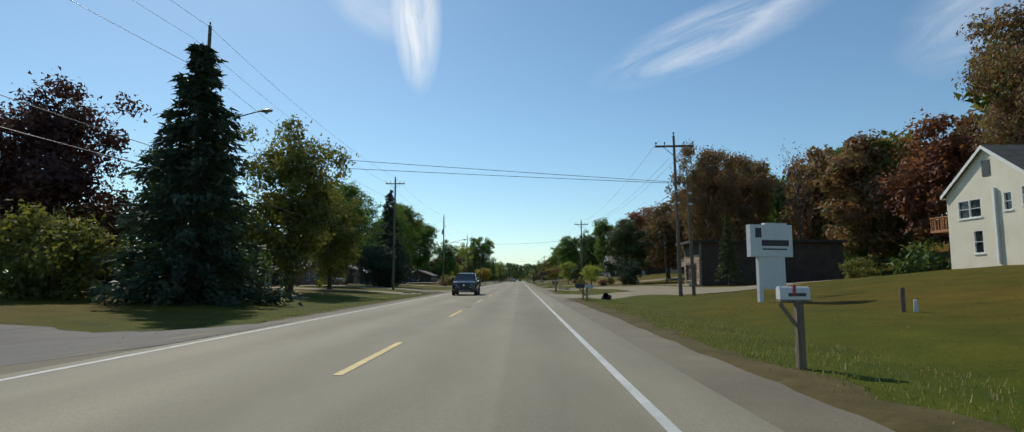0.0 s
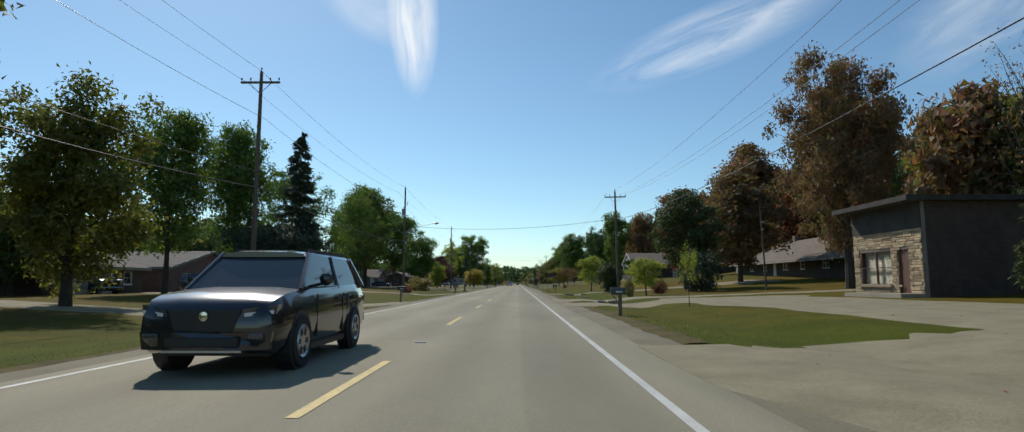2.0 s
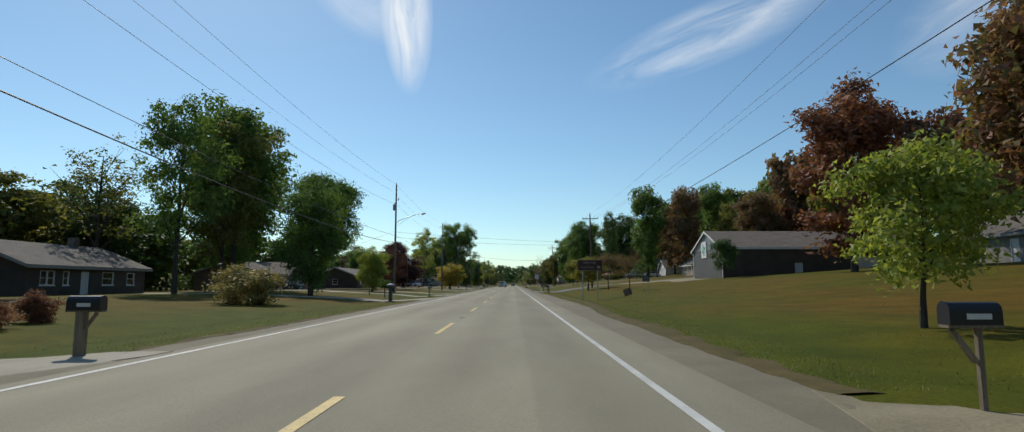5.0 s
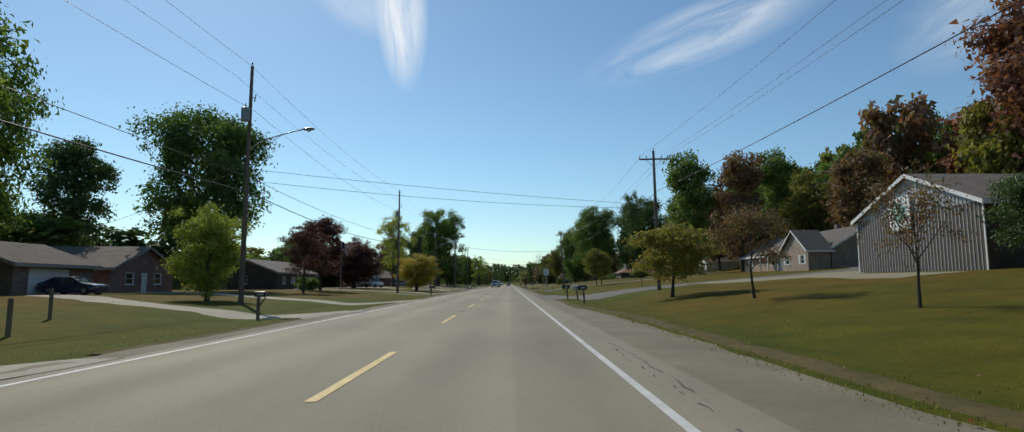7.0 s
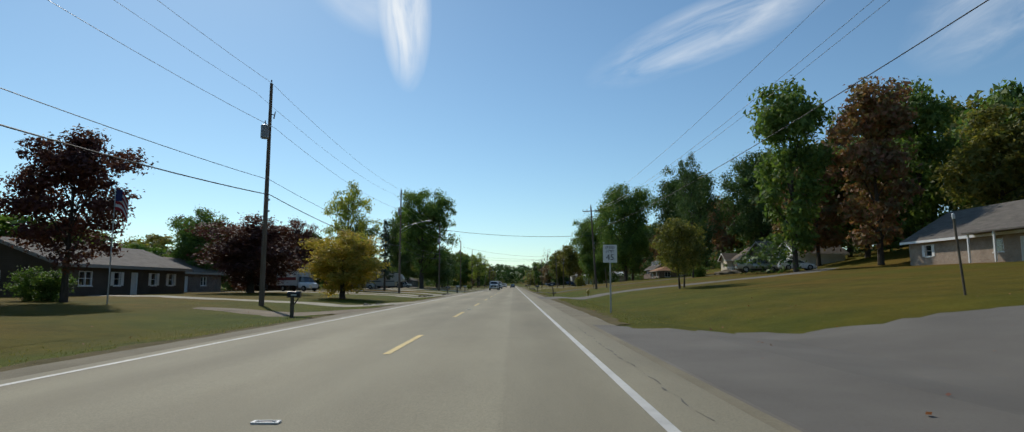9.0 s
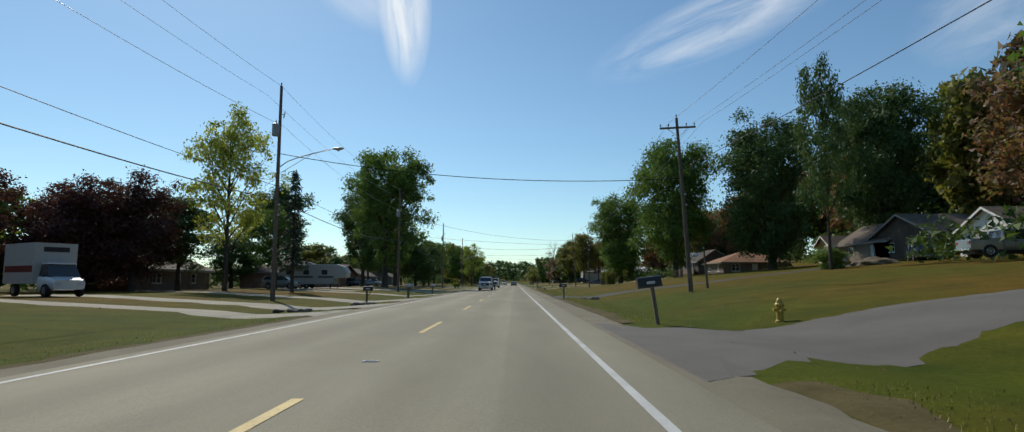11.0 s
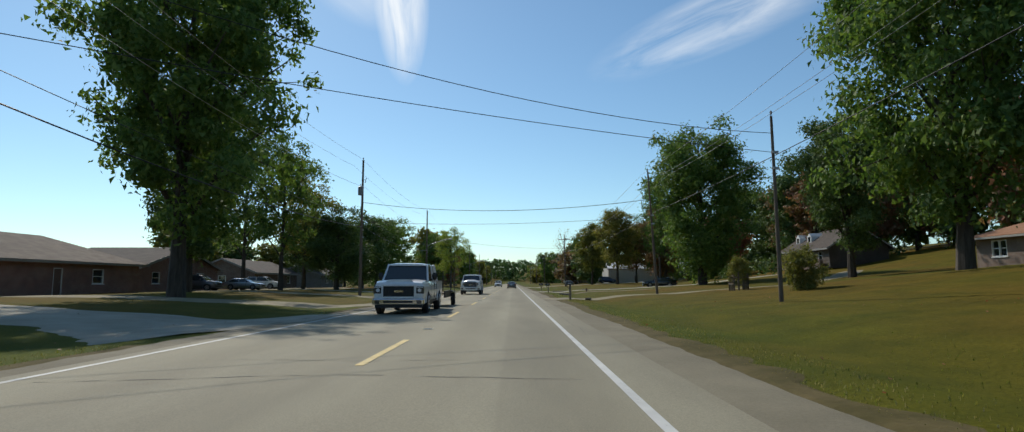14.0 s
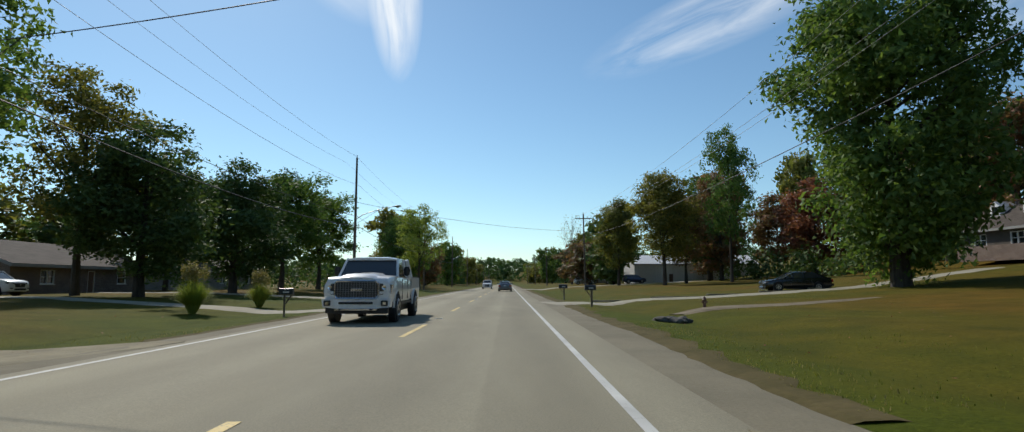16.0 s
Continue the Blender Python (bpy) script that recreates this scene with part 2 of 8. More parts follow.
def box(bm, x0, x1, y0, y1, z0, z1, m=None):
    v = [bm.verts.new((x, y, z)) for z in (z0, z1) for x, y in ((x0, y0), (x1, y0), (x1, y1), (x0, y1))]
    for f in ((3, 2, 1, 0), (4, 5, 6, 7), (0, 1, 5, 4), (1, 2, 6, 5), (2, 3, 7, 6), (3, 0, 4, 7)):
        bm.faces.new([v[i] for i in f])
    if m:
        bmesh.ops.transform(bm, matrix=m, verts=v)
    return bm


def tube(bm, p0, p1, r0, r1, seg=8, caps=True):
    p0, p1 = Vector(p0), Vector(p1)
    q = (p1 - p0).to_track_quat("Z", "Y")
    rings = []
    for p, r in ((p0, r0), (p1, r1)):
        rings.append([bm.verts.new(p + q @ Vector((r * math.cos(2 * math.pi * i / seg), r * math.sin(2 * math.pi * i / seg), 0))) for i in range(seg)])
    for i in range(seg):
        j = (i + 1) % seg
        bm.faces.new((rings[0][i], rings[0][j], rings[1][j], rings[1][i]))
    if caps:
        bm.faces.new(rings[0][::-1])
        bm.faces.new(rings[1])
    return bm


def lathe(bm, prof, seg=12, m=None):
    """A solid of revolution round z from (radius, z) pairs."""
    rings = [[bm.verts.new((r * math.cos(2 * math.pi * i / seg), r * math.sin(2 * math.pi * i / seg), z)) for i in range(seg)] for r, z in prof]
    for a, b in zip(rings, rings[1:]):
        for i in range(seg):
            j = (i + 1) % seg
            bm.faces.new((a[i], a[j], b[j], b[i]))
    bm.faces.new(rings[0][::-1])
    bm.faces.new(rings[-1])
    if m:
        bmesh.ops.transform(bm, matrix=m, verts=[v for r in rings for v in r])
    return bm


def prism(bm, outline, y0, y1):
    """A profile in x, z pulled along y."""
    a = [bm.verts.new((x, y0, z)) for x, z in outline]
    b = [bm.verts.new((x, y1, z)) for x, z in outline]
    k = len(outline)
    bm.faces.new(a)
    bm.faces.new(b[::-1])
    for i in range(k):
        j = (i + 1) % k
        bm.faces.new((a[j], a[i], b[i], b[j]))
    return bm


def B():
    return bmesh.new()

# ---------------------------------------------------------------- ground and road
ROW_Y = (-60, 0, 40, 60, 92, 112, 135, 180, 245, 285, 335, 360, 400, 440, 520)
Z15 = (0.1, 0.1, 0.05, 0.0, 0.0, 0.0, 0.1, 0.55, 0.6, 0.5, 0.25, 0.0, 0.05, 0.2, 0.2)
Z28 = (1.5, 1.5, 1.2, 0.2, 0.15, 0.5, 1.2, 1.45, 1.5, 1.5, 1.6, 0.5, 0.4, 0.5, 0.5)
Z50 = (3.2, 3.2, 2.6, 0.8, 0.7, 1.8, 2.5, 2.6, 2.7, 2.9, 3.1, 2.3, 2.2, 1.2, 1.0)


def tilt_of_land(x):
    """The whole land falls gently from right to left across the road."""
    fade = min(1.0, max(0.0, (abs(x) - 4.8) / 2.2))
    return fade * 0.01746 * min(60.0, max(-60.0, x - 2.2))


def height(x, y):
    """The lie of the land: a shallow swale by the road, lawns rising to the right, a wooded slope behind them."""
    ax = abs(x)
    if ax < 4.9 and y < 930:
        return -0.06
    if x > 0:
        a, b, c = (float(np.interp(y, ROW_Y, zs)) for zs in (Z15, Z28, Z50))
        z = float(np.interp(x, (4.9, 5.8, 6.7, 10, 15, 28, 50, 70, 100, 200), (-0.07, -0.055, 0.0, 0.02, a, b, c, c + 3.5, c + 8, c + 11)))
        z -= 0.22 * math.exp(-((x - 8.4) / 1.5) ** 2)
    else:
        z = float(np.interp(-x, (4.9, 5.3, 6.1, 10, 25, 60, 200), (-0.07, -0.055, 0.0, 0.08, 0.8, 1.2, 3)))
        z -= 0.12 * math.exp(-((x + 9.0) / 1.6) ** 2)
    z += float(np.interp(y, (930, 1000, 1150, 1500), (0, 4, 16, 24)))
    return z + tilt_of_land(x)


def ground_sheet():
    xs = [-900, -600, -400, -280, -200, -140, -100, -80] + [-66 + 2 * i for i in range(28)] + [-10 + 0.5 * i for i in range(41)] + [11 + i for i in range(30)] + [42 + 3 * i for i in range(12)] + [80, 90, 100, 120, 150, 200, 280, 400, 600, 900]
    ys = [-400, -200, -100] + [-60 + 4 * i for i in range(146)] + [540, 570, 600, 660, 720, 800, 900, 1000, 1200, 1500, 2000, 3000]
    xs = sorted(set(xs))
    verts = []
    for y in ys:
        for x in xs:
            z = height(x, y)
            if abs(x) > 7:
                z += min(0.05, 0.02 * (abs(x) - 7)) * noise.noise(Vector((x * 0.35, y * 0.35, 0)))
            verts.append((x, y, z))
    w = len(xs)
    faces = [(j * w + i, j * w + i + 1, (j + 1) * w + i + 1, (j + 1) * w + i) for j in range(len(ys) - 1) for i in range(w - 1)]
    g = mesh_part("ground", verts, faces, M["lawn"])
    g.data.polygons.foreach_set("use_smooth", [True] * len(faces))
    return tagged(g, "mown lawn, green with dry brown patches", "lawn", kind="structure")


LANES = []      # (x0, y0, x1, y1, half width) of each drive, kept clear of grass


def strip(name, pts, material, label, category, lift=0.03, step=0.8, ragged=0.0, across=5):
    """A drive or path laid on the ground: pts are (x, y, half width)."""
    rnd = random.Random(len(pts) + int(pts[0][1]))
    row = []
    mouth = abs(pts[0][0]) < 4.6      # the drive begins at the road's edge
    for (x0, y0, w0), (x1, y1, w1) in zip(pts, pts[1:]):
        k = max(1, int(math.hypot(x1 - x0, y1 - y0) / step))
        row += [(x0 + (x1 - x0) * i / k, y0 + (y1 - y0) * i / k, w0 + (w1 - w0) * i / k) for i in range(k)]
    row.append(pts[-1])
    verts, faces = [], []
    for i, (x, y, w) in enumerate(row):
        a, b = row[max(0, i - 1)], row[min(len(row) - 1, i + 1)]
        d = Vector((b[0] - a[0], b[1] - a[1])).normalized()
        nx, ny = d.y, -d.x
        for s in range(across + 1):
            k = -1 + 2 * s / across
            ww = w + (rnd.uniform(-ragged, ragged) if s in (0, across) else 0)
            px_, py_ = x + nx * k * ww, y + ny * k * ww
            if mouth:
                px_ = max(px_, 4.42) if pts[0][0] > 0 else min(px_, -4.3)
            edge = -0.05 if s in (0, across) and abs(px_) > 5.6 else 0.0
            low = -0.018 + 0.2 * (lift - 0.03) if i or not mouth else -0.07
            f = min(1.0, max(0.0, (abs(px_) - 5.0) / 0.9))
            verts.append((px_, py_, low + f * (height(px_, py_) + lift + edge - low)))
    w = across + 1
    faces = [(j * w + i, (j + 1) * w + i, (j + 1) * w + i + 1, j * w + i + 1) for j in range(len(row) - 1) for i in range(across)]
    faces = [f[::-1] for f in faces]
    ob = mesh_part(name, verts, faces, material)
    return tagged(ob, label, category, kind="structure")


ground_sheet()
mesh_part("road", [(x, y, 0.0 - 0.006 * abs(x)) for y in range(-80, 1001, 8) for x in (-4.35, -3.6, -1.8, 0.0, 1.8, 3.6, 4.5)],
          [(j * 7 + i, j * 7 + i + 1, j * 7 + 8 + i, j * 7 + 7 + i) for j in range(135) for i in range(6)], M["asphalt"])
tagged(bpy.data.objects["road"], "worn grey two-lane asphalt road", "road", kind="structure")


def clear_of_drives(x, y):
    """True where no drive lies."""
    ok = np.ones(len(x), bool)
    for x0, y0, x1, y1, w in LANES:
        dx, dy = x1 - x0, y1 - y0
        f = np.clip(((x - x0) * dx + (y - y0) * dy) / (dx * dx + dy * dy), 0, 1)
        ok &= np.hypot(x - x0 - f * dx, y - y0 - f * dy) > w
    return ok


def shoulder(name, inner, outer, seed, material="shoulder", label="compacted grey gravel shoulder with ragged grass edge", rise=0.0, wander=0.22):
    rnd = random.Random(seed)
    sgn = 1 if outer > 0 else -1
    verts, faces = [], []
    ys = [-80 + 0.6 * i for i in range(1040)] + [560, 640, 760, 900, 1000]
    for y in ys:
        swell = float(np.interp(y, (126, 140, 170, 180), (0, 0.9, 0.9, 0))) if sgn > 0 else 0.0
        o = outer + sgn * (swell + wander * noise.noise(Vector((seed, y * 0.12, 0))) + 0.6 * wander * noise.noise(Vector((seed, y * 0.7, 3))) + rnd.uniform(-1, 1) * (0.2 if rise else 0.07))
        for k in range(4):
            x = inner + (swell if rise else 0.0) + (o - inner - (swell if rise else 0.0)) * k / 3
            z = max(-0.034 + (0.012 if k in (1, 2) else 0), height(x, y) + 0.014 if k and swell > 0.05 else -1) if k < 3 and not rise else height(x, y) + (-0.02 if k == 3 or k == 0 else rise)
            verts.append((x, y, z))
    mids = np.array(verts)[:, :2].reshape(len(ys), 4, 2)
    mids = 0.5 * (mids[:-1, :3] + mids[1:, 1:])
    free = clear_of_drives(mids[..., 0].ravel(), mids[..., 1].ravel()).reshape(-1, 3)
    for j in range(len(ys) - 1):
        for i in range(3):
            if rise and not free[j, i]:
                continue
            f = (j * 4 + i, j * 4 + i + 1, j * 4 + 5 + i, j * 4 + 4 + i)
            faces.append(f if sgn > 0 else f[::-1])
    ob = mesh_part(name, verts, faces, M[material])
    tagged(ob, label, "road shoulder", kind="structure")


shoulder("shoulder_right", 4.4, 5.65, 3)
shoulder("shoulder_left", -4.3, -5.3, 8)


def line_strip(name, x, w, y0, y1, material, label):
    ys = [y0 + (y1 - y0) * i / max(1, int((y1 - y0) / 6)) for i in range(max(1, int((y1 - y0) / 6)) + 1)]
    verts = [(x + s * w / 2, y, -0.006 * abs(x) + 0.004) for y in ys for s in (-1, 1)]
    ob = mesh_part(name, verts, [(2 * i, 2 * i + 1, 2 * i + 3, 2 * i + 2) for i in range(len(ys) - 1)], material)
    return tagged(ob, label, "road marking", kind="structure")


line_strip("edge_line_right", 3.6, 0.115, -70, 980, M["white_line"], "solid white edge line on the asphalt")
line_strip("edge_line_left", -3.99, 0.11, -70, 980, M["white_line"], "solid white edge line on the asphalt")
dash_mesh = bpy.data.meshes.new("lane_dash")
dash_mesh.from_pydata([(s * 0.065, -4.0 + 0.8 * k, 0) for k in range(6) for s in (-1, 1)], [], [(2 * i, 2 * i + 1, 2 * i + 3, 2 * i + 2) for i in range(5)])
dash_mesh.materials.append(M["yellow_line"])
for k in range(-3, 60):
    d = new("lane_dash", dash_mesh)
    d.location = (0.05, 11.75 + 12.192 * k, 0.005)
    if 11 <= k <= 14:       # a longer, freshly painted run
        d.location.y, d.scale.y = d.location.y - 0.05, 1.13
    tagged(d, "worn yellow centre-line dash on asphalt", "road marking", "centre-line dashes", "structure")


# ---------------------------------------------------------------- cracks, seams and patches in the asphalt
M["crack"] = surface("tar_crack", (0.075, 0.07, 0.056), (0.13, 0.12, 0.098), 3, 40, 0.9)
M["patch"] = surface("asphalt_patch", (0.11, 0.1, 0.075), (0.2, 0.18, 0.14), 1.5, 40, 0.95, bumps=0.5)


def crack(path, width, seed):
    """A jagged crack along a path of (x, y) points, as a thin ribbon."""
    rnd = random.Random(seed)
    pts = []
    for (x0, y0), (x1, y1) in zip(path, path[1:]):
        k = max(2, int(math.hypot(x1 - x0, y1 - y0) / 0.22))
        pts += [(x0 + (x1 - x0) * i / k, y0 + (y1 - y0) * i / k) for i in range(k)]
    across = abs(path[-1][0] - path[0][0]) > abs(path[-1][1] - path[0][1])
    verts, drift = [], 0.0
    for x, y in pts:
        drift = 0.7 * drift + rnd.uniform(-0.035, 0.035)
        w = width * rnd.choice((0.05, 0.2, 0.5, 1.0, 1.3))
        for s in (-1, 1):
            xx, yy = (x, y + drift + s * w) if across else (x + drift + s * w, y)
            verts.append((xx, yy, -0.006 * abs(xx) + 0.0035))
    ob = mesh_part("road_crack", verts, [(2 * i, 2 * i + 1, 2 * i + 3, 2 * i + 2) for i in range(len(pts) - 1) if rnd.random() < (0.92 if across else 0.55)], M["crack"])
    tagged(ob, "thin dark crack in the worn asphalt", "crack", kind="structure")


for i, (x0, x1, y, skew, w) in enumerate(((-3.5, 4.3, 22.5, 0.4, 0.014), (-3.7, 0.0, 52, 0.2, 0.012), (0.3, 4.2, 74.5, -0.3, 0.014), (-3.7, 4.2, 98, 0.3, 0.014), (-3.0, 3.5, 141, -0.2, 0.012),
                                          (-3.6, 4.3, 206, 0.3, 0.014), (-0.1, 4.4, 266.2, 0.35, 0.024), (-3.7, 0.0, 266.6, -0.3, 0.016), (-3.6, 3.4, 311.2, 0.5, 0.016), (-2.6, 2.4, 313.4, -0.3, 0.012), (-1.2, 3.3, 329.6, 0.2, 0.012), (0.2, 3.5, 351.8, 0.1, 0.016), (-3.6, 4.2, 372, 0.3, 0.014))):
    crack([(x0, y), (0.5 * (x0 + x1), y + skew), (x1, y + 0.4 * skew)], w, i)
for i, (x, y0, y1, w) in enumerate(((3.98, 139, 176, 0.014), (4.12, 150, 168, 0.016), (3.95, 60, 92, 0.012), (4.05, 196, 232, 0.014), (4.0, 262, 300, 0.007), (4.05, 318, 352, 0.014), (-0.02, 128, 148, 0.01))):
    crack([(x, y0), (x + 0.05, 0.5 * (y0 + y1)), (x, y1)], w, 50 + i)


def road_patch(x, y, rx, ry, seed):
    rnd = random.Random(seed)
    k = 18
    verts = [(x, y, -0.006 * x + 0.009)]
    for i in range(k):
        q = rnd.uniform(0.6, 1.15)
        xx, yy = x + rx * q * math.cos(6.283 * i / k), y + ry * q * math.sin(6.283 * i / k)
        verts.append((xx, yy, (-0.006 * xx + 0.003) if xx < 4.4 else -0.016))
    tagged(mesh_part("road_patch", verts, [(0, 1 + i, 1 + (i + 1) % k) for i in range(k)], M["patch"]), "dark worn asphalt patch at the road edge", "patch", kind="structure")


for i, (x, y, rx, ry) in enumerate(((5.0, 35.4, 0.5, 0.9), (5.3, 37.6, 0.35, 0.7), (4.9, 33.6, 0.3, 0.4))):
    road_patch(x, y, rx, ry, i)

# ---------------------------------------------------------------- poles and lines
def utility_pole(x, y, h, arm=0.0, lamp=0.0, can=False, lean=(0, 0), label="weathered wooden utility pole", arm_turn=0.0, lamp_reach=3.6, girth=1.0):
    t = thing("utility_pole", Matrix.Translation((x, y, height(x, y) - 0.25)) @ pose(0, 0, 0, lean[1], lean[0], 0), label, "utility pole", "poles along the road")
    b = B()
    for k in range(4):
        z0, z1 = (h + 0.25) * k / 4, (h + 0.25) * (k + 1) / 4
        tube(b, (0, 0, z0), (0, 0, z1), girth * (0.165 - 0.018 * k), girth * (0.165 - 0.018 * (k + 1)), 10, k in (0, 3))
    part("shaft", b, M["wood_pole"], t, smooth=True)
    h += 0.25
    if arm:
        part("crossarm", box(B(), -arm, arm, -0.15, -0.04, h - 0.75, h - 0.63, pose(0, 0, 0, 0, 0, arm_turn)), M["wood_pole"], t, "grey wooden crossarm", bevel=0.012)
        for s in (-1, 1):
            part("brace", tube(B(), (s * arm * 0.55, -0.1, h - 0.75), (0, -0.12, h - 1.35), 0.02, 0.02, 6), M["galv"], t, "flat steel brace")
        for q in (-0.95, -0.5, 0.5, 0.95):
            part("insulator", lathe(B(), [(0.015, 0), (0.02, 0.08), (0.05, 0.09), (0.035, 0.13), (0.055, 0.16), (0.03, 0.22)], 8, Matrix.Translation((q * arm, -0.1, h - 0.63))), M["porcelain"], t, "brown porcelain insulator")
    part("top_insulator", lathe(B(), [(0.015, 0), (0.02, 0.08), (0.05, 0.09), (0.035, 0.13), (0.055, 0.16), (0.03, 0.24)], 8, Matrix.Translation((0, 0, h))), M["porcelain"], t, "brown porcelain insulator")
    if can:
        c = part("transformer", lathe(B(), [(0.2, 0), (0.24, 0.03), (0.24, 0.72), (0.25, 0.74), (0.25, 0.8), (0.12, 0.86)], 14, Matrix.Translation((-0.1, -0.42, h - 3.6))), M["transformer"], t, "grey pole-mounted transformer", smooth=False)
        part("bushing", lathe(B(), [(0.05, 0), (0.03, 0.1), (0.05, 0.12), (0.03, 0.22), (0.02, 0.3)], 8, Matrix.Translation((-0.1, -0.42, h - 2.76))), M["porcelain"], c)
        part("bracket", box(B(), -0.16, -0.04, -0.25, -0.1, h - 3.3, h - 3.1), M["galv"], t)
        part("cutout", tube(B(), (0.28, -0.12, h - 2.3), (0.4, -0.2, h - 1.85), 0.04, 0.03, 8), M["porcelain"], t, "fuse cutout")
        part("cutout_arm", tube(B(), (0.05, -0.05, h - 2.0), (0.36, -0.16, h - 2.05), 0.025, 0.025, 6), M["galv"], t)
    for z in (6.6, 5.9):
        part("cable_clamp", box(B(), -0.05, 0.2, -0.09, 0.09, z, z + 0.1), M["galv"], t)
    if lamp:
        b = B()
        pts = [Vector((0.1 + lamp_reach * f, 0, lamp - 1.0 + 1.25 * f ** 0.6)) for f in (0, 0.15, 0.35, 0.6, 0.85, 1.0)]
        for a, c in zip(pts, pts[1:]):
            tube(b, a, c, 0.038, 0.035, 8, False)
        arm_ = part("lamp_arm", b, M["galv"], t, "curved steel lamp arm", smooth=True)
        part("arm_brace", tube(B(), (0.1, 0, lamp - 1.45), tuple(pts[3] - Vector((0, 0, 0.02))), 0.018, 0.018, 6), M["galv"], t)
        e = pts[-1]
        b = B()
        prof = [(0.02, -0.1), (0.09, 0.0), (0.15, 0.22), (0.17, 0.42), (0.12, 0.62), (0.03, 0.72)]
        lathe(b, prof, 12, Matrix.Translation(e) @ Matrix.Diagonal((1, 1, 0.62, 1)) @ pose(0, 0, 0, 0, 86, 0))
        head = part("lamp_head", b, M["galv"], t, "cobra-head street lamp", smooth=True)
        part("lens", lathe(B(), [(0.02, -0.09), (0.09, -0.05), (0.13, 0.0)], 12, Matrix.Translation(e + Vector((0.34, 0, -0.08)))), M["lamp_glass"], head, "clear lamp lens", smooth=True)
    return t


def cable(name, a, b, sag, r, material, label, seg=22):
    """A hanging line as one thin tube."""
    a, b = Vector(a), Vector(b)
    pts = [a.lerp(b, k / seg) - Vector((0, 0, 4 * sag * (k / seg) * (1 - k / seg))) for k in range(seg + 1)]
    side = (b - a).cross(Vector((0, 0, 1))).normalized()
    verts, faces = [], []
    for p in pts:
        for k in range(4):
            an = math.pi / 2 * k
            verts.append(p + side * r * math.cos(an) + Vector((0, 0, r * math.sin(an))))
    for i in range(seg):
        for k in range(4):
            j = (k + 1) % 4
            faces.append((i * 4 + k, i * 4 + j, i * 4 + 4 + j, i * 4 + 4 + k))
    ob = mesh_part(name, [tuple(v) for v in verts], faces, material)
    return tagged(ob, label, "overhead line", "overhead lines")


M["lamp_glass"] = plain("lamp_glass", (0.55, 0.56, 0.52), 0.15)
LEFT = [(-13.2, -22, 13.3), (-15.36, 33.0, 15.6), (-12.95, 73.0, 13.6), (-12.4, 115.8, 13.5), (-13.85, 183.5, 14.6), (-12.8, 228.6, 13.7), (-13.7, 277.2, 14.6), (-12.9, 316.3, 13.4),
        (-12.6, 362.8, 13.4), (-12.3, 405.8, 13.4), (-12.4, 455, 13.4), (-12.5, 510, 13.4), (-12.5, 570, 13.4), (-12.5, 640, 13.4), (-12.5, 720, 13.4), (-12.5, 820, 13.4)]
STYLE = {1: dict(lamp=10.6, lamp_reach=3.0), 2: dict(arm=1.15), 3: dict(lamp=8.9, can=True), 4: dict(lamp=10.6, can=True, lamp_reach=3.2), 5: dict(can=True), 6: dict(lamp=10.2, can=True), 7: dict(can=True),
         8: dict(can=True), 9: dict(lamp=8.6), 10: dict(), 11: dict(lamp=8.6)}
for i, (x, y, h) in enumerate(LEFT):
    utility_pole(x, y, h, **STYLE.get(i, {}))
RIGHT = [(12.05, 37.0, 9.9), (13.3, 106.8, 11.4), (13.95, 195.2, 11.2), (13.8, 276.8, 11.6), (13.9, 352.6, 10.0), (13.8, 437, 11), (13.8, 525, 11), (13.8, 600, 11), (13.8, 700, 11)]
for i, (x, y, h) in enumerate(RIGHT):
    utility_pole(x, y, h, arm=0 if i == 4 else 1.2, girth=0.7 if i == 4 else 1.0, lean=((-3.0, 0) if i in (3, 4) else (-1.0, 0))) if i else utility_pole(x, y, h, arm=1.2, girth=0.78, lean=(-1.0, 0))
utility_pole(13.1, 37.9, 7.45, girth=0.75, label="short wooden stub pole beside a utility pole", lean=(-1.5, 0))
utility_pole(25.4, 96.1, 7.7, girth=0.6, label="wooden service pole by a drive", lean=(-2, 0))
utility_pole(13.6, 329.3, 8.0, girth=0.6, label="wooden service pole on a lawn", lean=(-0.5, 0))
utility_pole(15.6, 279, 2.6, girth=0.6, label="short leaning wooden post by a utility pole", lean=(-4, 0))
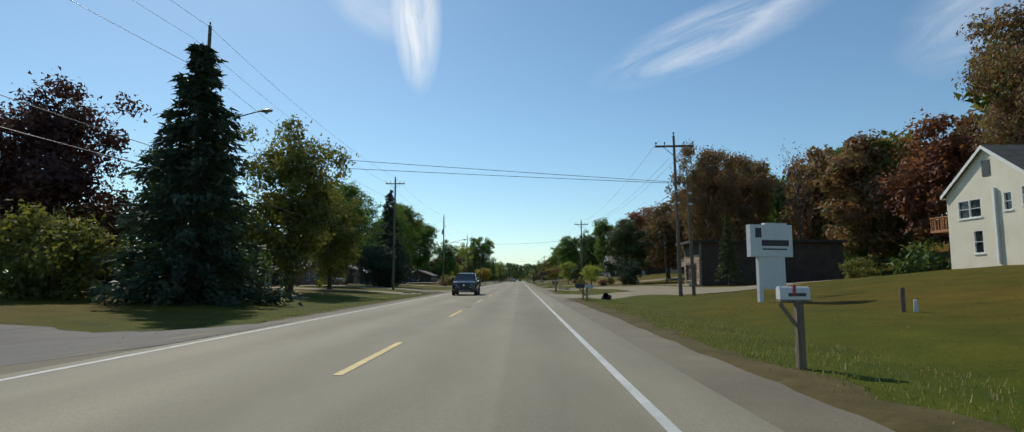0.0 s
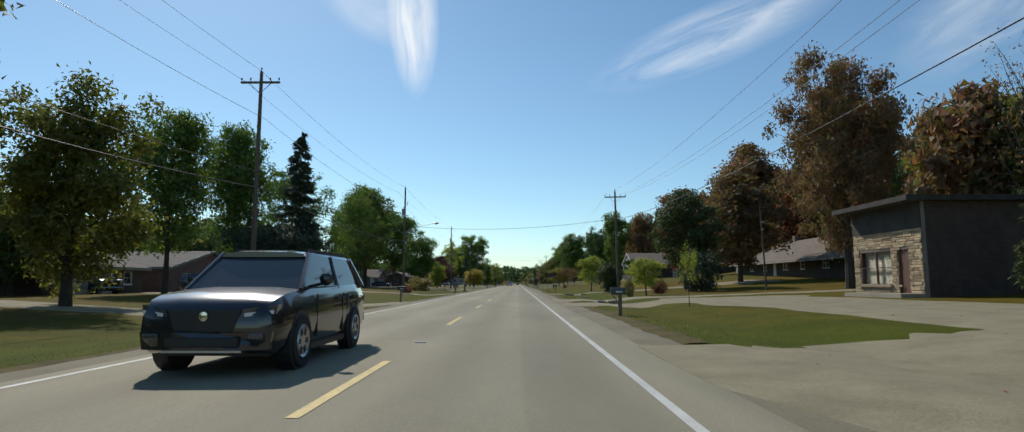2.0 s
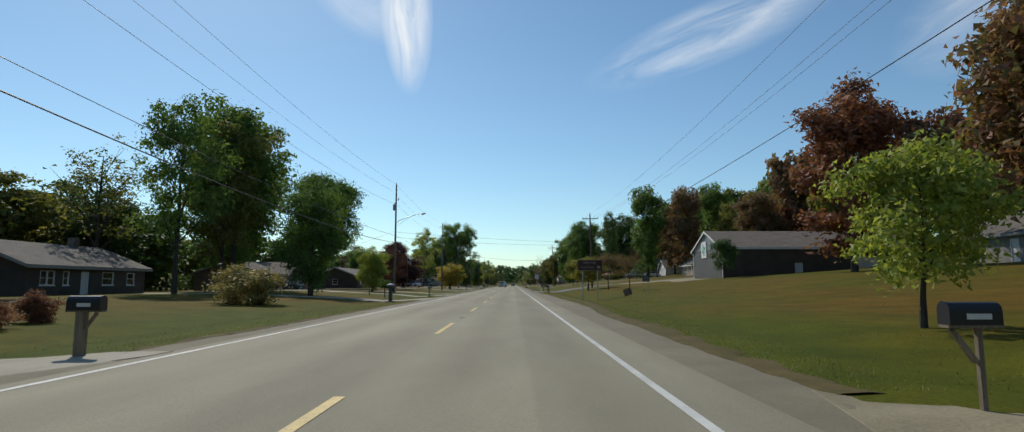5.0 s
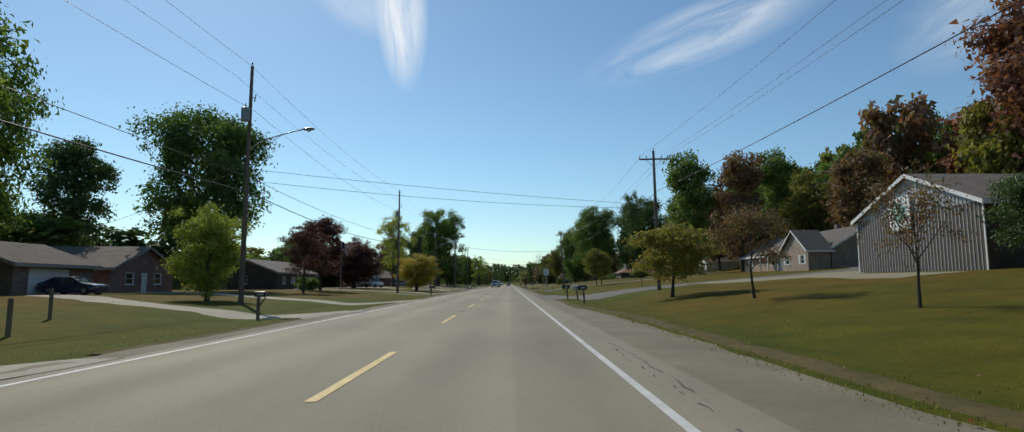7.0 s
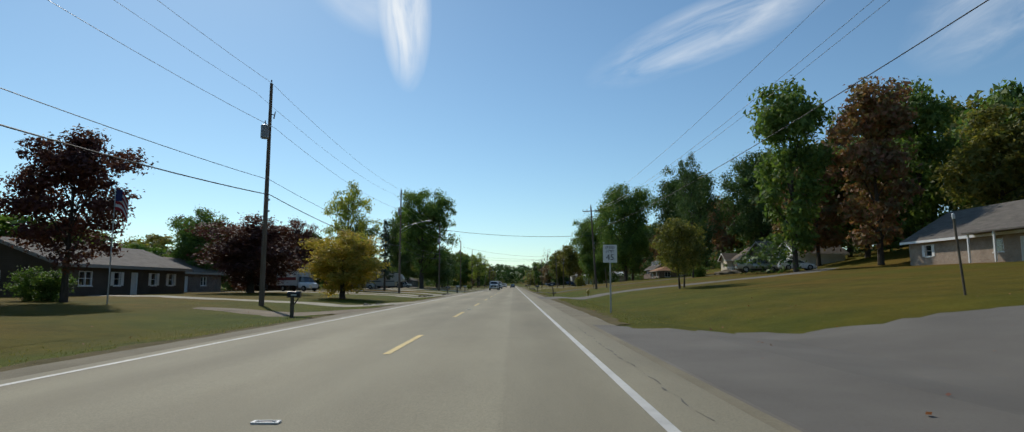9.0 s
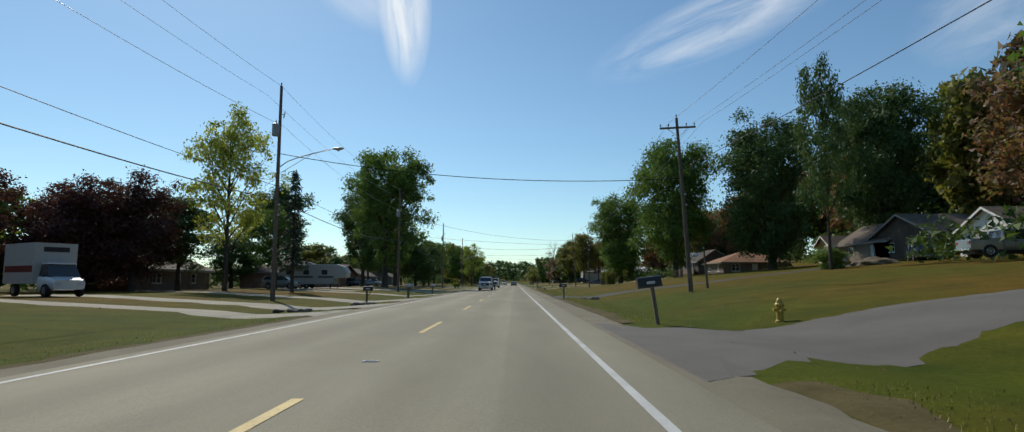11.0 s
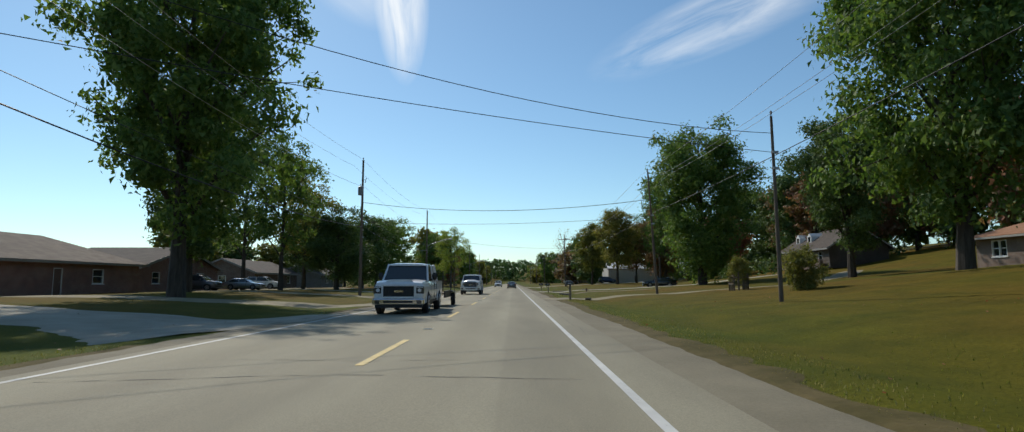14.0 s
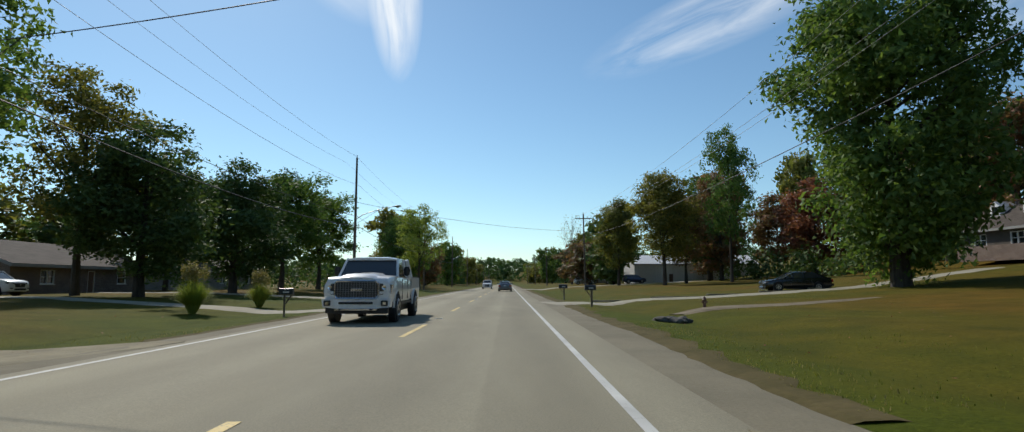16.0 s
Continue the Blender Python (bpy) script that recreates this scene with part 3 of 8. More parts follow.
for (x0, y0, h0), (x1, y1, h1) in zip(LEFT, LEFT[1:]):
    near = y0 < 480
    h0, h1 = h0 + tilt_of_land(x0), h1 + tilt_of_land(x1)
    cable("power_line", (x0, y0, h0 + 0.25), (x1, y1, h1 + 0.25), 0.7, 0.012, M["wire"], "bare aluminium power line")
    if near:
        cable("power_line", (x0 - 0.9, y0 - 0.1, h0 - 0.4), (x1 - 0.9, y1 - 0.1, h1 - 0.4), 0.7, 0.011, M["wire"], "bare aluminium power line")
        cable("power_line", (x0 + 0.3, y0, h0 - 2.6), (x1 + 0.3, y1, h1 - 2.6), 0.8, 0.013, M["wire"], "bare aluminium neutral line")
    cable("telephone_cable", (x0 + 0.2, y0, 6.7 + height(x0, y0)), (x1 + 0.2, y1, 6.7 + height(x1, y1)), 0.75, 0.028, M["cable"], "thick black telephone cable")
    cable("telephone_cable", (x0 + 0.2, y0, 7.6 + height(x0, y0)), (x1 + 0.2, y1, 7.6 + height(x1, y1)), 0.55, 0.016, M["cable"], "thin black television cable")
for (x0, y0, h0), (x1, y1, h1) in zip(RIGHT, RIGHT[1:]):
    for q in (-1.1, 0.55, 1.1):
        cable("power_line", (x0 + q, y0 - 0.1, h0 - 0.3 + height(x0, y0)), (x1 + q, y1 - 0.1, h1 - 0.3 + height(x1, y1)), 1.3, 0.011, M["wire"], "bare aluminium power line")
    cable("power_line", (x0 + 0.2, y0, h0 - 3.2 + height(x0, y0)), (x1 + 0.2, y1, h1 - 3.2 + height(x1, y1)), 0.9, 0.02, M["cable"], "black insulated service line")
# lines over the road
for a, b, s, r in (((-15.36, 33.0, 8.1), (12.05, 37, 6.93), 0.05, 0.014), ((-15.36, 33.0, 8.75), (12.05, 37, 7.0), 0.05, 0.014), ((-12.4, 115.8, 8.8), (13.3, 106.8, 8.3), 0.8, 0.018),
                   ((-13.85, 183.5, 8.4), (14.4, 195.2, 7.2), 0.2, 0.012), ((-13.85, 183.5, 7.7), (14.4, 195.2, 6.95), 0.4, 0.012), ((-13.7, 277.2, 10.15), (13.6, 276.8, 7.9), 0.85, 0.024),
                   ((-12.9, 316.3, 10.4), (13.6, 329.3, 7.45), 1.2, 0.014), ((-12.6, 362.8, 9.35), (13.6, 352.6, 7.8), 0.9, 0.022), ((-12.6, 362.8, 7.45), (13.6, 352.6, 6.4), 0.45, 0.014),
                   ((-12.9, 316.3, 7.65), (13.6, 329.3, 6.6), 0.3, 0.013), ((-12.3, 405.8, 9.2), (13.8, 437, 8.6), 0.7, 0.016)):
    a, b = ((x, y, z + tilt_of_land(x)) for x, y, z in (a, b))
    cable("crossing_line", a, b, s, r, M["cable"], "black line slung across the road")
for i, (dx, dy, z) in {1: (-14, 10, 4.0), 2: (-18, 6, 4.2), 3: (-18, 12, 4.2), 4: (-20, 8, 4.5), 6: (-16, 14, 4.5), 7: (-20, 16, 4.5)}.items():
    x, y, h = LEFT[i]
    cable("service_line", (x, y, 8.6 + tilt_of_land(x)), (x + dx, y + dy, z + tilt_of_land(x + dx)), 0.6, 0.012, M["cable"], "thin black service line to a house")

# ---------------------------------------------------------------- trees
def leaf_cloud(rng, centres, radii, count, size, droop=0.0, flat=0.75):
    """Leaf sprays as small folded quads on the shells of many clumps."""
    centres, radii = np.array(centres), np.array(radii)
    pick = rng.choice(len(centres), count, p=radii ** 2 / (radii ** 2).sum())
    d = rng.normal(size=(count, 3))
    d /= np.linalg.norm(d, axis=1)[:, None]
    r = radii[pick] * (0.35 + 0.75 * rng.uniform(0, 1, count)) * rng.choice((0.8, 1.0, 1.0, 1.3), count)
    pos = centres[pick] + d * r[:, None] * np.array((1, 1, flat))
    pos[:, 2] -= droop * rng.uniform(0, 1, count)
    nrm = d + rng.normal(scale=0.7, size=(count, 3)) + np.array((0, 0, 0.35))
    nrm /= np.linalg.norm(nrm, axis=1)[:, None]
    ref = rng.normal(size=(count, 3))
    u = np.cross(nrm, ref)
    u /= np.linalg.norm(u, axis=1)[:, None]
    v = np.cross(nrm, u)
    s = size * rng.uniform(0.55, 1.35, count)[:, None]
    leaf = np.stack([pos - u * s * 0.55, pos + v * s * 0.5 + nrm * s * 0.12, pos + u * s * 0.6 - v * s * 0.3], 1)
    return leaf.reshape(-1, 3)


def quad_mesh(name, pts, n=4):
    """A mesh of loose n-sided faces."""
    k = len(pts) // n
    me = bpy.data.meshes.new(name)
    me.vertices.add(n * k)
    me.vertices.foreach_set("co", pts.astype(np.float32).ravel())
    me.loops.add(n * k)
    me.loops.foreach_set("vertex_index", np.arange(n * k, dtype=np.int32))
    me.polygons.add(k)
    me.polygons.foreach_set("loop_start", np.arange(0, n * k, n, dtype=np.int32))
    me.update(calc_edges=True)
    return me


def limbs(rng, h, spread, start, n, r0, lean=0.0, up=0.75, twigs=3):
    """A tapered trunk with forking limbs; gives the bmesh and the limb tips."""
    bm, tips = B(), []
    pts = [Vector((lean * (k / 5) ** 2 + rng.normal() * 0.05 * (k > 0), rng.normal() * 0.05 * (k > 0), h * 0.86 * k / 5)) for k in range(6)]
    for k in range(5):
        tube(bm, pts[k], pts[k + 1], r0 * (1 - 0.17 * k) * (1.25 if k == 0 else 1), r0 * (1 - 0.17 * (k + 1)), 8, k == 0)
    for i in range(n):
        f = start + (0.84 - start) * (i + rng.uniform(0, 0.8)) / n
        kk = min(4, int(f * 5))
        a = pts[kk].lerp(pts[kk + 1], min(1, f * 5 - kk)) if f < 0.86 else pts[5]
        ang = i * 2.4 + rng.uniform(-0.4, 0.4)
        reach = spread * (1.0 - 0.55 * abs(f - 0.45) / 0.55) * rng.uniform(0.65, 1.0)
        b = a + Vector((math.cos(ang) * reach * 0.55, math.sin(ang) * reach * 0.55, reach * up * rng.uniform(0.5, 0.9)))
        c = b + Vector((math.cos(ang + 0.3) * reach * 0.4, math.sin(ang + 0.3) * reach * 0.4, reach * up * 0.45))
        rr = r0 * (0.42 - 0.25 * f)
        tube(bm, a, b, rr, rr * 0.6, 6, False)
        tube(bm, b, c, rr * 0.6, rr * 0.15, 5, False)
        tips += [b, c]
        for _ in range(twigs):
            e = b.lerp(c, rng.uniform(0, 0.8)) + Vector(rng.normal(size=3)) * reach * 0.28
            tube(bm, b, e, rr * 0.35, rr * 0.06, 4, False)
            tips.append(e)
    tips.append(pts[5] + Vector((0, 0, h * 0.06)))
    return bm, tips


def tree_form(seed, h, spread, start, leaves, size, n=14, r0=0.3, clump=1.2, up=0.75, flat=0.75, droop=0.0, extra=0, profile="round"):
    """Trunk and crown meshes of one broadleaf habit, h tall, its crown spread wide."""
    rng = np.random.default_rng(seed)
    bm, tips = limbs(rng, h, spread, start, n, r0, rng.normal() * 0.2, up)
    cs = [np.array(t) for t in tips]
    for _ in range(extra):
        z = rng.uniform(start, 1.0)
        if profile == "round":
            w = math.sqrt(max(0.02, 1 - ((z - (start + 1) / 2) / ((1 - start) / 2)) ** 2))
        elif profile == "vase":
            w = 0.35 + 0.75 * (z - start) / (1 - start) if z < 0.85 else 0.75
        else:
            w = 1.05 - 0.9 * (z - start) / (1 - start)
        a, q = rng.uniform(0, 6.283), rng.uniform(0.35, 1.0)
        cs.append(np.array((math.cos(a) * spread * w * q, math.sin(a) * spread * w * q, h * z * 0.95)))
    rad = [clump * rng.uniform(0.35, 1.25) for _ in cs]
    trunk = bpy.data.meshes.new("trunk")
    bm.to_mesh(trunk)
    bm.free()
    trunk.materials.append(M["bark"])
    crown = quad_mesh("crown", leaf_cloud(rng, cs, rad, 2 * leaves, size * 0.95, droop, flat), 3)
    crown.materials.append(LEAF["green"])
    return trunk, crown, h, spread


def conifer_form(seed, h, base, sparse=False, leaves=7000, skirt=0.06):
    """A spire of drooping boughs round a straight trunk."""
    rng = np.random.default_rng(seed)
    bm = B()
    tube(bm, (0, 0, 0), (0, 0, h * 0.55), 0.2, 0.12, 8)
    tube(bm, (0, 0, h * 0.55), (0, 0, h), 0.12, 0.015, 6)
    cs, us = [], []
    layers = 30 if sparse else 26
    for k in range(layers):
        f = skirt + (0.97 - skirt) * k / (layers - 1)
        reach = base * (1 - f) ** 0.85 * rng.uniform(0.8, 1.12) + 0.15
        for j in range(5 if sparse else 9):
            a = j * 6.283 / (5 if sparse else 9) + k * 2.1 + rng.uniform(-0.5, 0.5)
            rr = reach * rng.uniform(0.45 if sparse else 0.65, 1.2)
            tip = np.array((math.cos(a) * rr, math.sin(a) * rr, h * f - rr * (0.18 if not sparse else 0.05)))
            lift = rng.uniform(-0.35, 0.35)
            tip[2] += lift
            root = np.array((0, 0, min(h, h * f + 0.1 + lift)))
            tube(bm, root, tip, 0.035, 0.008, 4, False)
            cs.append((root, tip))
    quads = []
    per = 1.5 * leaves / len(cs)
    for root, tip in cs:
        ln = np.linalg.norm(tip - root)
        k = max(4, int(per * (0.35 + 1.3 * ln / base)))
        f = rng.uniform(0.12, 1.05, k) ** 0.75
        pos = root + (tip - root) * f[:, None] + rng.normal(scale=(0.1, 0.1, 0.08), size=(k, 3)) * (0.6 + ln * 0.35)
        pos[:, 2] -= rng.uniform(0, 0.3 if not sparse else 0.22, k)
        d = (tip - root) / ln + rng.normal(scale=0.5, size=(k, 3)) + np.array((0, 0, -0.35))
        d /= np.linalg.norm(d, axis=1)[:, None]
        u = np.cross(d, rng.normal(size=(k, 3)))
        u /= np.linalg.norm(u, axis=1)[:, None]
        L, W = rng.uniform(0.25, 0.55, k)[:, None], rng.uniform(0.06, 0.12, k)[:, None] * (1 if not sparse else 0.8)
        quads.append(np.stack([pos - u * W, pos + d * L, pos + u * W], 1).reshape(-1, 3))
    trunk = bpy.data.meshes.new("trunk")
    bm.to_mesh(trunk)
    bm.free()
    trunk.materials.append(M["bark"])
    crown = quad_mesh("crown", np.concatenate(quads), 3)
    crown.materials.append(LEAF["needle"])
    return trunk, crown, h, base


FORM = {
    "maple": tree_form(1, 16, 5.0, 0.12, 11500, 0.32, 18, 0.32, 1.5, extra=44),
    "broad": tree_form(2, 20, 8.0, 0.15, 20000, 0.36, 24, 0.45, 1.9, extra=70),
    "oak": tree_form(3, 22, 8.5, 0.17, 19000, 0.36, 26, 0.5, 1.6, extra=58, profile="vase"),
    "vase": tree_form(4, 17, 4.6, 0.22, 8500, 0.34, 16, 0.26, 1.3, up=1.3, extra=34),
    "airy": tree_form(5, 18, 4.6, 0.2, 5200, 0.3, 20, 0.24, 1.15, up=1.2, extra=26),
    "small": tree_form(6, 4.2, 2.1, 0.3, 4200, 0.15, 12, 0.08, 0.55, up=0.6, extra=24),
    "young": tree_form(22, 4.2, 2.1, 0.34, 2000, 0.12, 14, 0.075, 0.5, up=0.8, extra=14),
    "sapling": tree_form(21, 4.2, 2.1, 0.35, 1400, 0.1, 14, 0.07, 0.5, up=0.9, extra=10),
    "wood": tree_form(7, 22, 5.2, 0.12, 5600, 0.58, 14, 0.3, 1.9, extra=34),
    "wood_b": tree_form(8, 22, 5.0, 0.12, 5200, 0.55, 14, 0.3, 1.6, up=1.1, extra=30, profile="vase"),
    "thin": tree_form(9, 18, 4.0, 0.25, 1100, 0.3, 20, 0.2, 1.0, up=1.4, extra=4),
    "bare": tree_form(10, 17, 4.2, 0.2, 260, 0.25, 24, 0.2, 1.0, up=1.5, extra=0),
    "bush": tree_form(11, 2.6, 1.9, 0.05, 3600, 0.17, 10, 0.06, 0.6, up=0.5, extra=40),
    "pear": tree_form(20, 17, 4.4, 0.24, 10000, 0.32, 22, 0.26, 1.35, up=1.2, extra=60),
    "massive": tree_form(18, 22, 7.6, 0.06, 21000, 0.37, 24, 0.5, 1.9, extra=90),
    "round": tree_form(19, 20, 6.8, 0.3, 17000, 0.36, 26, 0.36, 1.7, up=0.9, extra=110),
    "juniper": tree_form(23, 5.5, 4.4, 0.03, 15000, 0.19, 12, 0.12, 1.15, up=0.5, extra=90),
    "spruce": conifer_form(12, 16, 4.2, False, 13000, 0.03),
    "cedar": conifer_form(13, 15, 2.9, True, 7200, 0.12),
    "snag": conifer_form(14, 13, 1.7, True, 1700, 0.2),
    "far": tree_form(16, 15, 5.0, 0.08, 1900, 0.85, 10, 0.26, 1.8, extra=24),
    "far_b": tree_form(17, 15, 4.6, 0.08, 1800, 0.85, 10, 0.26, 1.6, up=1.1, extra=24, profile="vase"),
    "pine": tree_form(15, 12, 4.2, 0.3, 11000, 0.26, 16, 0.22, 1.2, up=0.45, flat=0.55, extra=30),
}


def tree(x, y, h, r, form, leaf, label, turn=None, category="tree", name="tree", group="", sink=0.05):
    trunk, crown, fh, fr = FORM[form]
    rnd = random.Random(int(x * 13 + y * 7))
    a = rnd.uniform(0, 6.283) if turn is None else turn
    t = thing(name, Matrix.LocRotScale((x, y, height(x, y) - sink), Euler((0, 0, a)), (r / fr, r / fr, h / fh)), label, category, group)
    part_a = new("trunk", trunk)
    part_a.parent = t
    part_b = new("crown", crown)
    part_b.parent = t
    part_b.material_slots[0].link = "OBJECT"
    part_b.material_slots[0].material = LEAF[leaf]
    return t


# x, y, height, crown radius, habit, leaf, label
tree(-14.9, 31.5, 14.1, 4.3, "spruce", "needle", "tall dense dark blue-green spruce on a lawn")
tree(-31, 42, 16, 5.4, "maple", "plum", "maple turning dark red behind a spruce")
tree(-24, 47, 13, 4.6, "maple", "dark", "dense dark maple shading a lawn")
tree(-40, 58, 8.5, 4.5, "broad", "green", "broad green shade tree by a house")
tree(-18.3, 54, 16.3, 4.8, "maple", "olive", "dense maple with its top turning orange")
tree(-18.6, 66.5, 11.5, 3.5, "maple", "olive", "yellow-green maple beside the road")
tree(-27.2, 89, 15.8, 3.8, "pear", "green", "upright green pear tree by a house")
tree(-26, 98.5, 17.0, 3.6, "pear", "green", "upright green pear tree by a house")
tree(-18.2, 94.3, 15.4, 2.9, "cedar", "needle", "ragged spire of an old spruce")
tree(-31, 127, 19.3, 5.6, "airy", "green", "tall thin-leaved tree on a lawn")
for x, y, h, leaf in ((-51, 181, 14, "dark"), (-58, 174, 15, "olive"), (-63, 163, 14, "dark"), (-69, 168, 16, "green"), (-76, 158, 15, "dark"), (-61, 186, 16, "dark"), (-72, 182, 17, "olive"), (-62, 148, 13, "dark")):
    tree(x, y, h, 5.2, "wood", leaf, "dense green tree in a wood behind houses", group="trees behind houses")
tree(-46, 172, 18.5, 6.0, "thin", "olive", "half-bare tree behind a house")
tree(-33, 178, 23.5, 6.8, "vase", "green", "very tall broad green shade tree")
tree(-17.5, 161, 12.2, 3.6, "maple", "green", "round green maple near the road")
tree(-30, 160, 20, 4.6, "airy", "green", "tall green tree behind a drive")
tree(-32, 173, 20, 4.8, "vase", "olive", "tall yellow-green tree by a drive")
tree(-38.5, 189, 22, 6.0, "broad", "green", "tall dark green shade tree by a house")
tree(-35.2, 221, 22.5, 7.4, "round", "green", "large round feathery shade tree")
tree(-17.6, 187, 6.6, 2.4, "maple", "lime", "small bright green tree on a lawn")
tree(-19.9, 212.4, 8.0, 2.5, "airy", "plum", "small purple-leaved plum tree")
tree(-22, 225, 9.6, 3.1, "vase", "plum", "purple-leaved plum tree on a lawn")
tree(-26, 257.5, 8.8, 5.8, "maple", "plum", "wide low purple-leaved tree by a house")
tree(-43, 279, 12.5, 4.4, "maple", "green", "round green tree behind houses")
tree(-13, 246.5, 6.4, 3.8, "maple", "yellow", "low yellow-green tree beside the road")
tree(-26.6, 297.5, 19.6, 4.3, "airy", "lime", "tall slender thin-leaved tree on a lawn")
tree(-20.3, 298.6, 12.7, 1.7, "snag", "needle", "half-dead narrow conifer on a lawn")
tree(-31, 321, 14.5, 4.4, "vase", "dark", "straggly tree with bare twigs beside a trailer")
tree(-28, 314, 11, 3.2, "airy", "green", "small green tree by a house")
tree(-52, 222, 19.5, 5.0, "vase", "dark", "tall dark tree behind low houses")
tree(-45, 300, 12, 5.0, "maple", "plum", "dark purple tree behind a house")
tree(-40, 296, 12, 4.6, "maple", "plum", "dark purple tree beside a house")
tree(-36.5, 298.5, 13, 4.6, "maple", "plum", "dense dark purple tree before a house")
tree(-44, 336, 10, 5.0, "maple", "dark", "dark round tree behind a trailer")
tree(-36, 306, 11, 4.4, "vase", "dark", "dark green tree beside a house")
tree(-46, 287, 13, 5.0, "maple", "plum", "dark purple tree behind a house")
tree(-48, 318, 11, 4.5, "maple", "green", "round tree behind a house")
tree(-20.9, 345.5, 26.2, 8.7, "oak", "green", "huge ragged oak overhanging a drive")
tree(-29, 362, 21, 6.4, "oak", "dark", "big shade tree beside an oak")
tree(-25.0, 375, 19.8, 5.0, "airy", "green", "young thin-leaved tree by a drive")
tree(-22.5, 389, 12.4, 5.3, "maple", "dark", "dense dark round tree in a row")
tree(-22.5, 403, 12.8, 5.3, "maple", "dark", "dense dark round tree in a row")
tree(-23, 416, 13.2, 5.2, "vase", "green", "dense green tree in a row")
tree(-23.5, 431, 13.2, 5.2, "vase", "green", "dense green tree in a row")
tree(-27.5, 390, 17, 5.0, "airy", "olive", "yellowing thin-leaved tree behind a drive")
tree(-33, 383, 21, 5.4, "airy", "green", "thin-leaved tree over a parked van")
tree(-13, 453, 15.5, 4.8, "airy", "lime", "yellow-green thin-leaved tree by the road")
tree(-19, 470, 15, 5.0, "broad", "green", "green tree by the road")
tree(49, 52, 25, 7.5, "oak", "autumn", "tall tree turning brown beside a white house")
tree(56, 76, 20, 5.6, "wood", "rust", "tall wood-edge tree turning red")
tree(52, 88, 21, 6.0, "wood", "autumn", "tall wood-edge tree turning brown")
tree(31, 92, 21.5, 5.6, "oak", "autumn", "tall tree turning red-brown behind a shop")
tree(41, 84, 20, 3.6, "bare", "autumn", "bare tree behind a stone building")
tree(24.2, 64, 7.6, 1.4, "cedar", "pine", "small conical evergreen by a brick building")
tree(73, 224, 37, 8.0, "wood", "rust", "very tall dark red tree on the slope")
tree(44.5, 116, 24, 7.0, "oak", "autumn", "very tall tree turning orange-brown")
tree(31, 118, 15, 5.0, "wood", "autumn", "brown-leaved tree at the wood edge")
tree(45, 150, 25, 6.5, "wood", "autumn", "tall dark wood tree turning brown")
tree(58, 145, 26, 6.2, "oak", "olive", "tall open-crowned tree behind a house")
tree(37, 165, 19, 5.5, "wood_b", "rust", "dark red tree at the wood edge")
tree(21.2, 108.2, 11.5, 4.2, "pine", "pine", "spreading dark pine over a lawn")
tree(12.8, 89.8, 3.1, 1.7, "small", "lime", "small round yellow-green ornamental tree")
tree(11.5, 117, 4.4, 2.0, "small", "lime", "small round lime-green ornamental tree")
tree(11.9, 183.8, 4.3, 2.8, "small", "gold", "small yellow ornamental tree on a lawn")
tree(13.3, 175, 4.4, 1.9, "young", "autumn", "small sparse red-brown ornamental tree on a lawn")
tree(27.6, 176.6, 4.8, 1.9, "small", "dark", "small round dark tree beside a barn")
tree(13.7, 164.4, 3.8, 1.6, "sapling", "autumn", "small tree with sparse red-brown leaves")
tree(15.6, 241, 5.6, 2.1, "small", "olive", "small bushy tree on a lawn")
tree(16.8, 244, 5.0, 1.9, "small", "olive", "small bushy tree on a lawn")
tree(33, 296, 22.5, 3.0, "airy", "dark", "tall narrow thin-leaved tree on a lawn")
tree(29.6, 340.2, 24.5, 7.6, "broad", "green", "great round maple on a lawn")
tree(42.2, 331, 25, 8.2, "massive", "dark", "very large dark green shade tree")
tree(59, 330, 27, 8.5, "broad", "dark", "very large dark green shade tree")
tree(28.6, 388, 22.9, 8.2, "massive", "green", "massive green tree with foliage to the ground")
tree(36, 364, 17.5, 6.2, "oak", "dark", "dense dark shade tree between two houses")
tree(33.2, 431, 23, 4.0, "airy", "green", "tall slender thin-leaved tree")
tree(24.7, 434, 16.5, 5.0, "pear", "olive", "open tree turning yellow-brown")
tree(31, 445, 14.5, 4.2, "pear", "autumn", "tree with orange autumn leaves")
tree(22, 455, 15.5, 4.6, "vase", "olive", "yellowing tree by the road")
tree(20.5, 520, 21, 4.0, "bare", "olive", "tall bare tree above the others")


def shrub(x, y, h, r, leaf, label):
    return tree(x, y, h, r, "bush", leaf, label, category="shrub", name="shrub")


tree(-18.4, 91.4, 5.9, 4.6, "juniper", "needle", "wide dark juniper under a spruce", category="shrub", name="shrub")
shrub(-15, 35.5, 3.2, 2.6, "dark", "dark shrub under a spruce")
shrub(-22, 31, 4.0, 3.0, "olive", "olive shrub beside a spruce")
shrub(-14.1, 139.4, 2.0, 2.2, "straw", "round flowering shrub on a lawn")
shrub(20, 98.4, 3.5, 2.1, "needle", "tall dark clipped yew shrub")
shrub(12.7, 109, 3.0, 1.75, "pine", "round dark shrub by a pole")
shrub(18.4, 108.5, 1.2, 0.8, "straw", "dead brown shrub on a lawn")
shrub(15.5, 97, 0.9, 0.8, "rust", "low reddish shrub on a lawn")
shrub(10.8, 86.5, 1.3, 0.45, "straw", "spindly dry plant at a drive edge")
